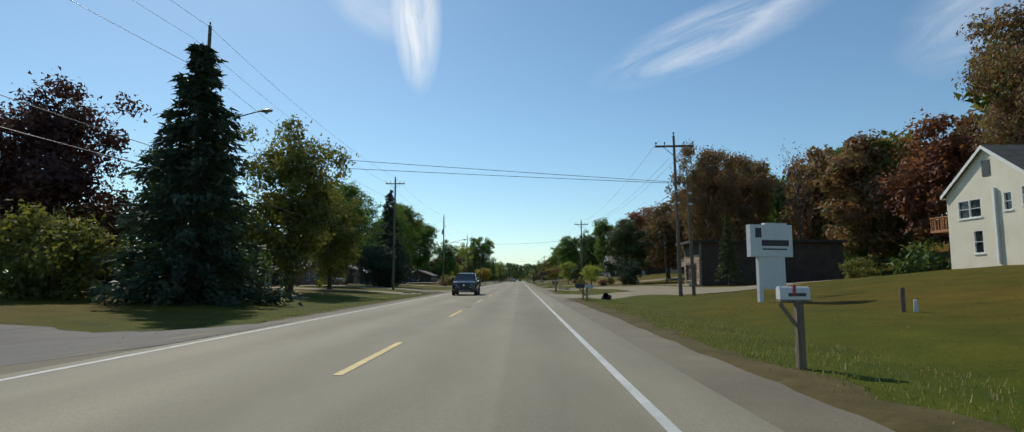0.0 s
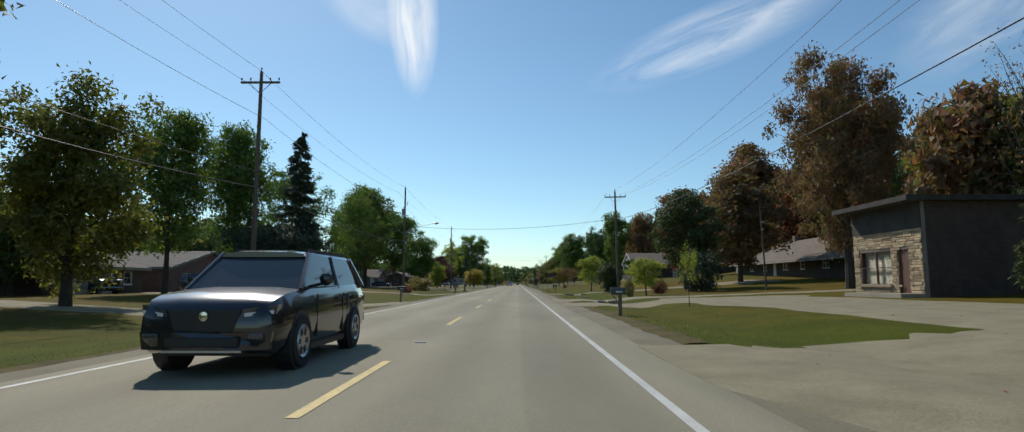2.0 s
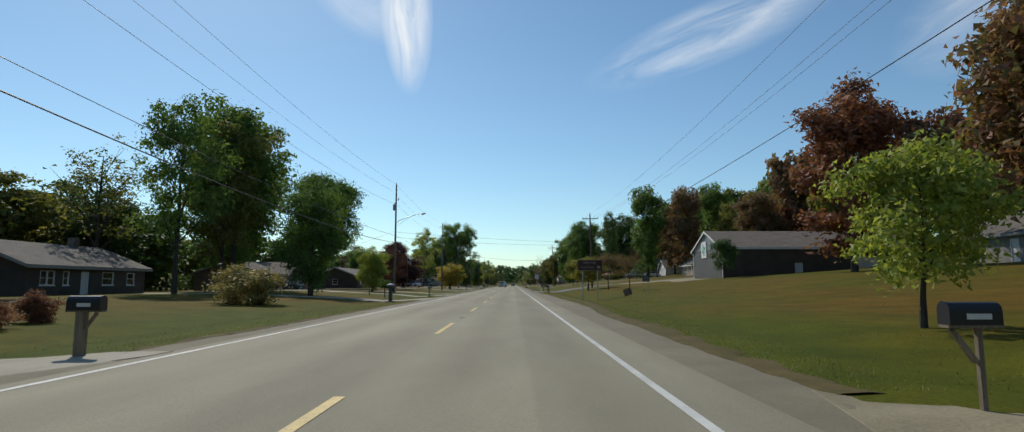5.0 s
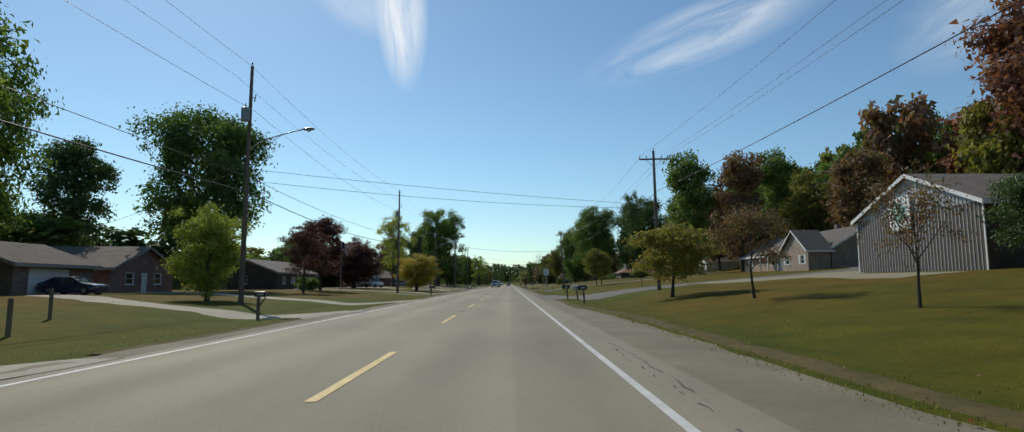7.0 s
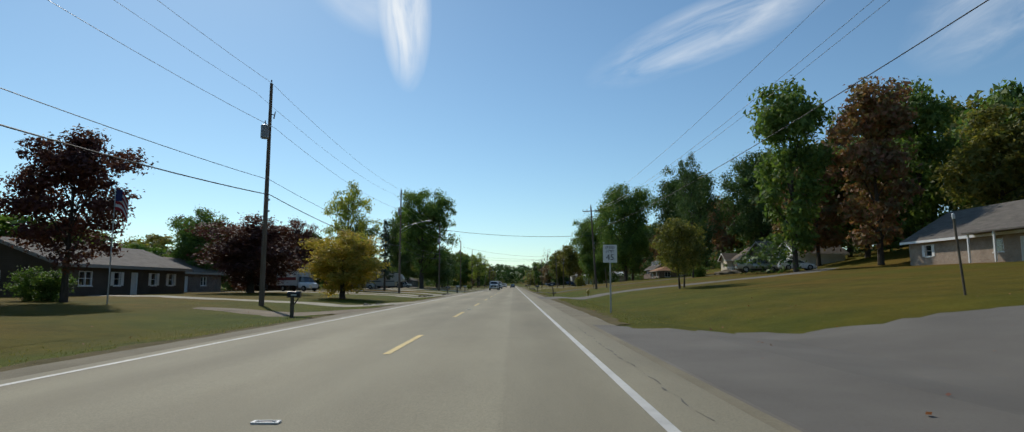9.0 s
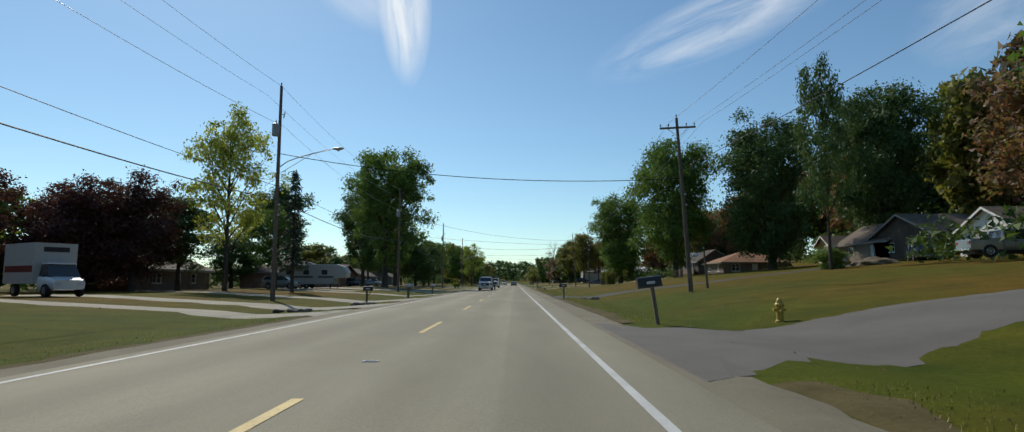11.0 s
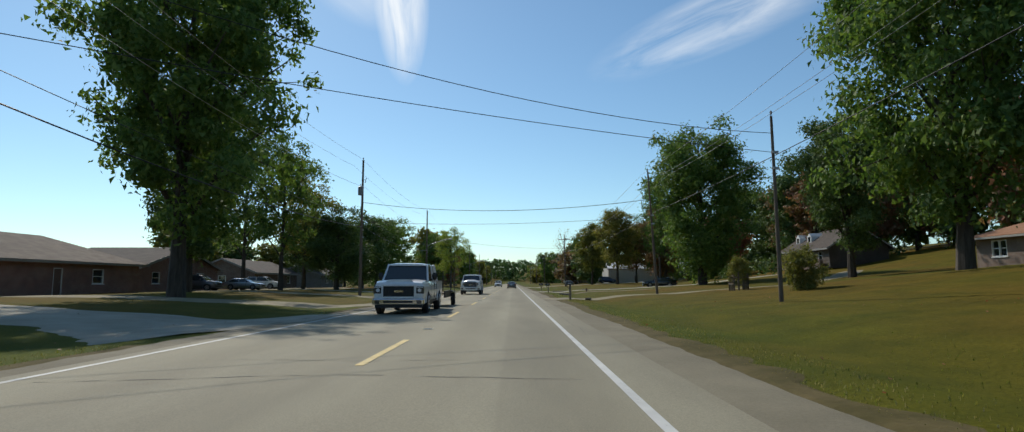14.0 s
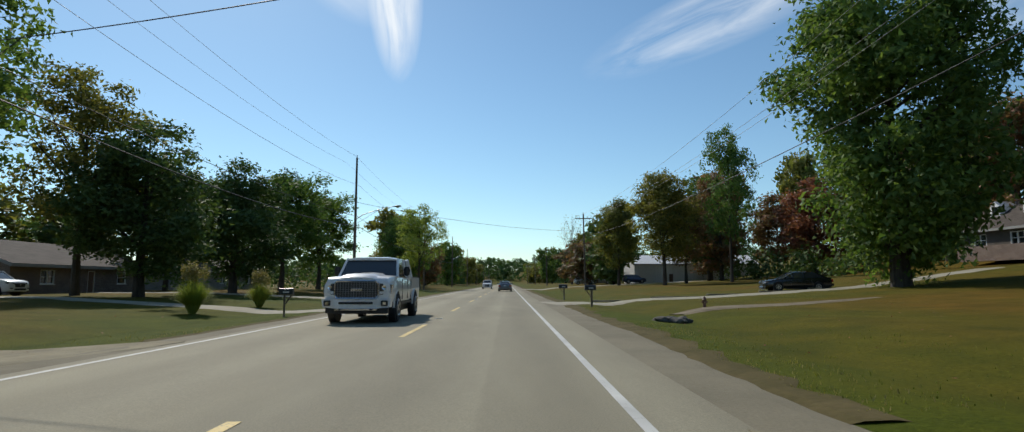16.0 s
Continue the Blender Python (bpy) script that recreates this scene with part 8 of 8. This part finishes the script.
short_post(13.65, 18.2, 0.75, 0.07, M["timber"], "short dark timber post on a lawn")
short_post(13.9, 18.0, 0.4, 0.06, M["mail_white"], "short pale pipe beside a timber post")
short_post(13.6, 88, 0.5, 0.04, M["orange"], "orange-red marker stake on a lawn")
short_post(16, 210.7, 2.5, 0.035, M["timber"], "thin leaning pole with small reflector", -4, "leaning_pole", M["mail_white"])
short_post(-13.5, 168, 1.1, 0.06, M["timber"], "short weathered timber post on a lawn")
short_post(-10.8, 163, 1.0, 0.06, M["timber"], "short weathered timber post by the road")
short_post(13.1, 274, 1.5, 0.035, M["timber"], "thin leaning post beside a utility pole", -6)


def hydrant(x, y, material, label, scale=1.0):
    t = thing("hydrant", pose(x, y, height(x, y) - 0.03) @ Matrix.Scale(scale, 4), label, "fire hydrant")
    part("barrel", lathe(B(), [(0.13, 0), (0.13, 0.06), (0.1, 0.08), (0.1, 0.45), (0.13, 0.48), (0.13, 0.53), (0.1, 0.56), (0.07, 0.66), (0.03, 0.7)], 12), material, t, smooth=False)
    for s in (-1, 1):
        part("nozzle", tube(B(), (s * 0.09, 0, 0.38), (s * 0.18, 0, 0.38), 0.05, 0.05, 10), material, t)
    part("front_nozzle", tube(B(), (0, -0.09, 0.34), (0, -0.19, 0.34), 0.06, 0.06, 10), material, t)


hydrant(9.9, 254.6, M["hydrant"], "yellow fire hydrant on a lawn")
hydrant(10.7, 373.4, M["door_brown"], "brown weathered fire hydrant on a bare patch", 0.72)


def rock_pile(x, y, n, spread, size, label, seed):
    t = thing("rock_pile", pose(x, y, height(x, y)), label, "rocks")
    rnd = random.Random(seed)
    for k in range(n):
        b = B()
        bmesh.ops.create_icosphere(b, subdivisions=2, radius=1.0)
        cuts = [Vector((rnd.gauss(0, 1), rnd.gauss(0, 1), rnd.gauss(0, 1))).normalized() for _ in range(5)]
        r = size * rnd.uniform(0.6, 1.3)
        off = Vector((rnd.uniform(-9, 9), rnd.uniform(-9, 9), rnd.uniform(-9, 9)))
        for v in b.verts:
            v.co *= 1 + 0.3 * noise.noise(v.co * 1.3 + off)
            for cut in cuts:      # broken faces
                over = v.co.dot(cut) - 0.62
                if over > 0:
                    v.co -= cut * over
            v.co = Vector((v.co.x * r * 1.3, v.co.y * r, v.co.z * r * 0.65))
        bmesh.ops.translate(b, verts=b.verts, vec=(rnd.uniform(-spread, spread), rnd.uniform(-spread, spread) * 0.6, r * 0.35))
        part("rock", b, M["rock"], t)


rock_pile(8.0, 283.0, 6, 0.5, 0.2, "weathered stone blocks beside a mailbox", 1)
rock_pile(7.8, 367.5, 18, 0.5, 0.17, "heap of rubble at a culvert mouth", 2)
rock_pile(-8.2, 63.5, 34, 2.2, 0.13, "broken stone rubble along a ditch", 3)
rock_pile(-6.6, 272.3, 10, 0.7, 0.16, "stones round a mailbox", 4)
rock_pile(8.1, 78.2, 8, 0.6, 0.19, "large rocks at a drive edge", 5)
rock_pile(7.4, 103, 4, 0.7, 0.18, "rounded boulders at a drive edge", 6)
rock_pile(-8.4, 266.6, 10, 0.8, 0.16, "broken stones by a culvert", 7)
rock_pile(-6.9, 232.5, 8, 0.8, 0.14, "small stones at a drive edge", 8)


def culvert(x, y, turn, r, material, label, length=2.2):
    t = thing("culvert_pipe", Matrix.Translation((x, y, height(x, y) + (r * 0.45 if r < 0.18 else -r * 0.2))) @ pose(0, 0, 0, 90, 0, turn), label, "culvert")
    lathe_b = B()
    rings = [[lathe_b.verts.new((q * math.cos(2 * math.pi * i / 18), q * math.sin(2 * math.pi * i / 18), z)) for i in range(18)] for q, z in ((r, 0), (r, length), (r * 0.88, length), (r * 0.88, 0))]
    for a, b in zip(rings, rings[1:] + rings[:1]):
        for i in range(18):
            lathe_b.faces.new((a[i], a[(i + 1) % 18], b[(i + 1) % 18], b[i]))
    part("pipe", lathe_b, material, t)


culvert(7.8, 40.2, 20, 0.17, M["pipe_steel"], "dull rusted steel culvert mouth under a drive", 0.7)
culvert(-7.4, 60.5, 90, 0.2, M["concrete"], "pale concrete culvert slab", 1.8)


def bucket(x, y):
    t = thing("barrel", Matrix.Translation((x, y, height(x, y) + 0.2)) @ pose(0, 0, 0, 78, 0, -50), "black plastic tub lying on its side", "tub")
    part("shell", lathe(B(), [(0.14, 0), (0.16, 0.02), (0.2, 0.36), (0.22, 0.37), (0.22, 0.4), (0.19, 0.4), (0.15, 0.04), (0.02, 0.03)], 18), M["plastic_black"], t)


bucket(7.8, 37.3)


def tree_guard(x, y):
    t = thing("tree_guard", pose(x, y, height(x, y) - 0.03), "weathered picket cage round a young tree", "tree guard")
    for i in range(4):
        for k in range(4):
            u = -0.5 + 0.33 * k
            px_, py_ = [(u, -0.5), (0.5, u), (-u, 0.5), (-0.5, -u)][i]
            part("picket", box(B(), px_ - 0.045, px_ + 0.045, py_ - 0.02, py_ + 0.02, -0.1, 1.15 + 0.1 * ((k + i) % 2)), M["timber"], t)
    for z in (0.35, 0.9):
        for a in ((-0.52, 0.52, -0.545, -0.525), (-0.52, 0.52, 0.525, 0.545)):
            part("rail", box(B(), *a, z, z + 0.08), M["timber"], t)
        for a in ((-0.545, -0.525, -0.52, 0.52), (0.525, 0.545, -0.52, 0.52)):
            part("rail", box(B(), *a, z + 0.1, z + 0.18), M["timber"], t)


tree_guard(18.6, 347.6)
tree_guard(26.5, 327)
tree(18.6, 347.6, 2.4, 0.9, "small", "olive", "young sapling inside a picket cage")
tree(10.2, 67.8, 2.7, 0.6, "sapling", "lime", "thin young sapling beside a drive")
tree(22.6, 348.5, 3.0, 0.6, "thin", "olive", "thin bare sapling on a lawn")


def dirt_heap(x, y, r, h):
    t = thing("dirt_heap", pose(x, y, height(x, y) - 0.05), "low heap of dry brown earth", "dirt heap")
    b = B()
    bmesh.ops.create_icosphere(b, subdivisions=4, radius=1.0)
    for v in b.verts:
        q = 1 + 0.25 * noise.noise(v.co * 2.2) + 0.1 * noise.noise(v.co * 6)
        v.co = Vector((v.co.x * r * q, v.co.y * r * 0.7 * q, max(-0.1, v.co.z * h * q)))
    part("mound", b, M["dirt"], t, smooth=True)


dirt_heap(41.5, 303, 2.5, 0.8)


def cut_log(x, y, turn):
    """A short sawn log lying on its side."""
    t = thing("cut_log", pose(x, y, height(x, y) + 0.08, 90, 0, turn), "short sawn log with pale ends lying on grass", "log")
    bark = part("bark", lathe(B(), [(0.105, -0.2), (0.112, -0.05), (0.104, 0.1), (0.11, 0.2)], 14), M["bark"], t, "rough brown bark")
    for z in (-0.2, 0.2):
        part("sawn_end", lathe(B(), [(0.106, z - 0.004), (0.1, z + (0.012 if z > 0 else -0.012)), (0.002, z + (0.014 if z > 0 else -0.014))], 14), M["log"], bark, "pale sawn end")


cut_log(7.8, 348.3, 55)


def plank_stack(x, y, turn):
    """A loose stack of weathered boards dropped on the grass."""
    t = thing("plank_stack", pose(x, y, height(x, y), 0, 0, turn), "loose stack of pale weathered boards on grass", "planks")
    rnd = random.Random(5)
    for layer in range(3):
        for k in range(3 - layer):
            L = rnd.uniform(2.2, 3.2)
            b = box(B(), -L / 2, L / 2, -0.12, 0.12, 0.0, 0.09, pose(rnd.uniform(-0.3, 0.3), 0.42 * k - 0.35 + 0.16 * layer, 0.094 * layer - 0.03, 0, 0, rnd.uniform(-9, 9)))
            part("plank", b, M["log"], t, bevel=0.01)


plank_stack(-34.4, 143, 20)


def ornamental_grass(x, y, h, r, seed, label):
    """A fountain of arching blades with feathery plumes on top."""
    t = thing("ornamental_grass", pose(x, y, height(x, y) - 0.02), label, "ornamental grass")
    rng = np.random.default_rng(seed)
    n = 1500
    a, out = rng.uniform(0, 6.283, n), rng.uniform(0.05, 1.0, n) ** 0.7
    ln = h * rng.uniform(0.6, 1.05, n)
    d = np.stack([np.cos(a), np.sin(a)], 1)
    side = np.stack([-np.sin(a), np.cos(a), np.zeros(n)], 1)
    tri = []
    last = None
    for f in (0.0, 0.4, 0.75, 1.0):
        z = ln * (f - 0.42 * out * f ** 2.4)
        p = np.concatenate([d * (0.12 * r + out * r * f ** 1.7)[:, None], z[:, None]], 1)
        w = side * (0.016 * (1.05 - f))
        row = (p - w, p + w)
        if last:
            tri.append(np.stack([last[0], last[1], row[1], row[0]], 1).reshape(-1, 3))
        last = row
    me = quad_mesh("blades", np.concatenate(tri))
    me.materials.append(LEAF["lime"])
    ob = new("blades", me)
    ob.parent = t
    k = 70
    a, lean = rng.uniform(0, 6.283, k), rng.uniform(0, 0.5, k)
    top = np.stack([np.cos(a) * lean * r, np.sin(a) * lean * r, h * rng.uniform(0.95, 1.25, k)], 1)
    me = quad_mesh("plumes", leaf_cloud(rng, top, np.full(k, 0.1), 2200, 0.07, 0.22, 2.2), 3)
    me.materials.append(LEAF["straw"])
    ob = new("plumes", me)
    ob.parent = t
    tagged(ob, "pale feathery seed plumes")


ornamental_grass(-11.1, 374, 1.75, 1.05, 31, "round clump of tall ornamental grass with plumes")
ornamental_grass(-11.1, 381, 1.55, 1.0, 32, "round clump of ornamental grass with pale plumes")


def lumber_pile(x, y):
    t = thing("lumber_pile", pose(x, y, height(x, y), 0, 0, 25), "pile of pale planks on a lawn", "lumber")
    rnd = random.Random(2)
    for k in range(9):
        part("plank", box(B(), -1.4, 1.4, -0.09, 0.09, 0, 0.045, pose(rnd.uniform(-0.3, 0.3), (k % 4) * 0.24 - 0.4, 0.02 + 0.05 * (k // 4), 0, 0, rnd.uniform(-5, 5))), M["trim_white"] if k % 3 == 0 else M["timber"], t)


lumber_pile(-24, 132)


def landscape_timber(x, y, turn, L, label):
    t = thing("landscape_timber", pose(x, y, height(x, y) + 0.01, 0, 0, turn), label, "timber")
    part("beam", box(B(), -L / 2, L / 2, -0.07, 0.07, -0.06, 0.05), M["log"], t, bevel=0.01)


landscape_timber(7.9, 92.4, 10, 1.0, "pale weathered plank half sunk in grass")
for k in range(5):
    landscape_timber(9.6 + 4.1 * k, 387.0 + 1.28 * k, 17.4, 4.0, "dark weathered timber edging beside a drive")
landscape_timber(9.6, 105.0, 15, 1.4, "pale plank lying at a drive edge")


def flag_pole(x, y):
    t = thing("house_flag", pose(x, y, height(x, y)), "striped red and white flag hanging on a thin pole", "flag")
    part("pole", tube(B(), (0, 0, -0.1), (0.0, 0, 6.4), 0.04, 0.025, 8), M["galv"], t, "thin metal pole")
    for k in range(7):
        b = B()
        n_ = 6
        lo, hi = [], []
        for i in range(n_ + 1):
            f = i / n_
            x_, y_ = 0.05 + 0.75 * f, 0.09 * math.sin(f * 5)
            zt = 6.2 - 0.16 * k - 0.75 * f * f
            lo.append((x_, y_, zt - 0.16))
            hi.append((x_, y_, zt))
        for dy in (0.0,):
            vs = [b.verts.new(p) for p in lo] + [b.verts.new(p) for p in hi]
            ws = [b.verts.new((p[0], p[1] + 0.006, p[2])) for p in lo] + [b.verts.new((p[0], p[1] + 0.006, p[2])) for p in hi]
            for i in range(n_):
                b.faces.new((vs[i], vs[i + 1], vs[i + n_ + 2], vs[i + n_ + 1]))
                b.faces.new((ws[i + 1], ws[i], ws[i + n_ + 1], ws[i + n_ + 2]))
        part("stripe", b, M["flag_red"] if k % 2 == 0 else M["sign_white"], t, "red stripe" if k % 2 == 0 else "white stripe")
    part("canton", box(B(), 0.05, 0.36, -0.02, 0.05, 5.55, 6.18), M["flag_blue"], t, "blue corner field")


flag_pole(-19.3, 224.5)
# raised reflectors on the road
def road_marker(y):
    t = thing("road_marker", pose(0.1, y, 0.0), "low white raised pavement marker frame", "road marker", "pavement markers")
    b = B()
    for a in ((-0.12, 0.12, -0.05, -0.03), (-0.12, 0.12, 0.03, 0.05), (-0.12, -0.09, -0.03, 0.03), (0.09, 0.12, -0.03, 0.03)):
        box(b, *a, 0.0, 0.016)
    part("casting", b, M["mail_white"], t, "worn pale iron casting")
    part("reflector", box(B(), -0.05, 0.05, -0.012, 0.012, 0.0, 0.014), M["dark_bar"], t)


for k in range(0, 18):
    road_marker(2.5 + 24.384 * k)

# ---------------------------------------------------------------- grass, weeds and fallen leaves
def blades(name, n, area, h, w, leaf, label, seed, clump=1):
    """Upright blades scattered over a band of lawn, as one mesh."""
    rng = np.random.default_rng(seed)
    x = area[0] + (area[1] - area[0]) * rng.uniform(0, 1, n) ** 1.6 if area[4] == "edge" else rng.uniform(area[0], area[1], n)
    y = rng.uniform(area[2], area[3], n)
    free = clear_of_drives(x, y)
    x, y = x[free], y[free]
    n = len(x)
    z = np.array([height(a, b) for a, b in zip(x, y)])
    pos = np.stack([x, y, z], 1)
    a = rng.uniform(0, 6.283, n)
    u = np.stack([np.cos(a), np.sin(a), np.zeros(n)], 1)
    hh = h * rng.uniform(0.5, 1.4, n)[:, None]
    ww = w * rng.uniform(0.6, 1.3, n)[:, None]
    tip = pos + np.array((0, 0, 1)) * hh + np.stack([rng.normal(size=n), rng.normal(size=n), np.zeros(n)], 1) * hh * 0.35
    low = np.array((0, 0, -0.03))
    quads = np.stack([pos - u * ww + low, pos + u * ww + low, tip + u * ww * 0.5, tip - u * ww * 0.3], 1).reshape(-1, 3)
    ob = new(name, quad_mesh(name, quads))
    ob.data.materials.append(LEAF[leaf])
    return tagged(ob, label, "grass", kind="stuff")


LEAF["grass"] = leaf_material("leaf_grass", [(0.085, 0.115, 0.018), (0.12, 0.14, 0.024), (0.16, 0.15, 0.036)], 0.6)
blades("verge_grass", 26000, (5.9, 10.5, -2, 366, "edge"), 0.028, 0.012, "grass", "rough green grass along the road edge", 1)
blades("verge_grass", 15000, (-5.4, -9.5, -2, 366, "edge"), 0.028, 0.012, "grass", "rough green grass along the road edge", 2)
blades("dry_grass", 24000, (5.75, 7.0, -2, 366, "edge"), 0.032, 0.011, "straw", "dry straw-coloured grass at the shoulder", 3)
blades("dry_grass", 12000, (-5.3, -6.3, -2, 366, "edge"), 0.032, 0.011, "straw", "dry straw-coloured grass at the shoulder", 4)
blades("weeds", 3500, (5.7, 8.5, -2, 30, "band"), 0.06, 0.009, "straw", "dry weeds on a verge", 5)


def litter(n, seed):
    rng = np.random.default_rng(seed)
    x = np.concatenate([rng.uniform(5.8, 20, n // 2), rng.uniform(-20, -5.4, n - n // 2)])
    y = rng.uniform(-2, 400, n)
    z = np.array([height(a, b) for a, b in zip(x, y)]) + 0.06
    a = rng.uniform(0, 6.283, n)
    u = np.stack([np.cos(a), np.sin(a), rng.normal(scale=0.3, size=n)], 1)
    v = np.stack([-np.sin(a), np.cos(a), rng.normal(scale=0.3, size=n)], 1)
    pos = np.stack([x, y, z], 1)
    s = rng.uniform(0.02, 0.045, n)[:, None]
    q = np.stack([pos - u * s, pos - v * s * 0.7, pos + u * s, pos + v * s * 0.7], 1).reshape(-1, 3)
    ob = new("fallen_leaves", quad_mesh("fallen_leaves", q))
    ob.data.materials.append(LEAF["rust"])
    tagged(ob, "scattered dry fallen leaves on the lawns", "leaves", kind="stuff")


litter(3500, 6)


def undergrowth(name, lines, n, size, leaf, label, seed):
    """Brushy understorey along lines (x0, y0, x1, y1, height)."""
    rng = np.random.default_rng(seed)
    out = []
    for x0, y0, x1, y1, h in lines:
        k = max(3, int(math.hypot(x1 - x0, y1 - y0) / 2.2))
        f = rng.uniform(0, 1, k)
        cx, cy = x0 + (x1 - x0) * f + rng.normal(scale=1.5, size=k), y0 + (y1 - y0) * f + rng.normal(scale=1.0, size=k)
        cz = np.array([height(a, b) for a, b in zip(cx, cy)])
        hh = h * rng.uniform(0.4, 1.0, k)
        cs = np.concatenate([np.stack([cx, cy, cz + hh * 0.35], 1), np.stack([cx + rng.normal(scale=0.6, size=k), cy, cz + hh * 0.75], 1)])
        out.append(leaf_cloud(rng, cs, np.concatenate([hh * 0.55, hh * 0.4]), int(1.6 * n * k), size))
    ob = new(name, quad_mesh(name, np.concatenate(out), 3))
    ob.data.materials.append(LEAF[leaf])
    tagged(ob, label, "undergrowth", kind="stuff")


undergrowth("undergrowth", [(50, -20, 54, 36, 5), (50, 48, 52, 100, 5), (49, 100, 50, 150, 6), (53, 150, 56, 240, 6), (64, 236, 64, 300, 7), (40, 270, 44, 300, 5), (64, 300, 66, 350, 7), (66, 345, 66, 420, 7), (60, 420, 40, 520, 6), (46, 403, 46, 470, 5)], 46, 0.6, "dark", "dark brushy undergrowth along the wood edge", 7)
undergrowth("hedgerow", [(-50, 20, -52, 120, 4), (-52, 120, -53, 240, 4), (-54, 240, -56, 330, 4), (-50, 330, -52, 460, 4), (-34, 440, -30, 560, 6), (-28, 560, -28, 900, 6), (30, 540, 28, 900, 6)], 40, 0.6, "dark", "dark hedgerow of bushes behind the houses", 8)


# ---------------------------------------------------------------- high cloud
def cloud(name, centre_az, centre_el, w, h, turn, seed, dense, label, low=0.36, high=0.78, scale=(1.3, 2.2, 1)):
    """A wisp of high cloud far beyond the land, ragged by its own noise."""
    m, n, l, p = nodes(name)
    tc = n.new("ShaderNodeTexCoord")
    mp = n.new("ShaderNodeMapping")
    mp.inputs["Location"].default_value = (seed, seed * 0.37, 0)
    mp.inputs["Scale"].default_value = scale
    l.new(tc.outputs["Generated"], mp.inputs[0])
    t = n.new("ShaderNodeTexNoise")
    t.inputs["Scale"].default_value, t.inputs["Detail"].default_value, t.inputs["Roughness"].default_value, t.inputs["Distortion"].default_value = 1.7, 9, 0.6, 0.6
    l.new(mp.outputs[0], t.inputs["Vector"])
    g = n.new("ShaderNodeTexGradient")
    g.gradient_type = "SPHERICAL"
    gm = n.new("ShaderNodeMapping")
    gm.inputs["Location"].default_value = (-1.0, -1.0, 0)
    gm.inputs["Scale"].default_value = (2.0, 2.0, 0)
    l.new(tc.outputs["Generated"], gm.inputs[0])
    l.new(gm.outputs[0], g.inputs[0])
    mu = n.new("ShaderNodeMath")
    mu.operation = "MULTIPLY"
    l.new(ramp(n, l, t.outputs[0], [(low, (0, 0, 0)), (high, (1, 1, 1))]), mu.inputs[0])
    l.new(ramp(n, l, g.outputs[1], [(0.0, (0, 0, 0)), (0.6, (dense,) * 3)]), mu.inputs[1])
    # the cloud's sunlit white is given as a glow of its own
    em = n.new("ShaderNodeEmission")
    em.inputs[0].default_value, em.inputs[1].default_value = (0.93, 0.97, 1.0, 1), 0.95
    tr = n.new("ShaderNodeBsdfTransparent")
    ms = n.new("ShaderNodeMixShader")
    l.new(mu.outputs[0], ms.inputs[0])
    l.new(tr.outputs[0], ms.inputs[1])
    l.new(em.outputs[0], ms.inputs[2])
    l.new(ms.outputs[0], n["Material Output"].inputs[0])
    D = 4300
    az, el = radians(centre_az), radians(centre_el)
    c = Vector((math.sin(az) * math.cos(el), math.cos(az) * math.cos(el), math.sin(el))) * D + Vector((2, 174, 0))
    rot = (Vector((2, 174, 0)) - c).to_track_quat("Z", "Y").to_matrix().to_4x4()
    verts = [(x * w / 2 * D, y * h / 2 * D, -0.03 * D * (x * x + y * y) * w) for y in (-1, -0.5, 0, 0.5, 1) for x in (-1, -0.5, 0, 0.5, 1)]
    ob = mesh_part(name, verts, [(j * 5 + i, j * 5 + i + 1, j * 5 + 6 + i, j * 5 + 5 + i) for j in range(4) for i in range(4)], m)
    ob.matrix_world = Matrix.Translation(c) @ rot @ pose(0, 0, 0, 0, 0, turn)
    tagged(ob, label, "cloud", kind="structure")


cloud("cloud", -10.6, 25.2, 0.27, 0.085, -86, 3.1, 0.85, "bright wisp of high white cloud", 0.2, 0.55, (1.0, 1.6, 1))
cloud("cloud", -14.8, 26.3, 0.2, 0.13, -30, 5.2, 0.4, "soft veil beside a bright wisp of cloud", 0.2, 0.7, (0.9, 1.2, 1))
cloud("cloud", 18.6, 22.3, 0.42, 0.1, 16, 7.7, 0.6, "thin streak of high white cloud", 0.34, 0.72, (1.0, 1.6, 1))
cloud("cloud", 40.5, 20.5, 0.26, 0.15, 24, 1.9, 0.42, "faint ragged veil of high cloud")
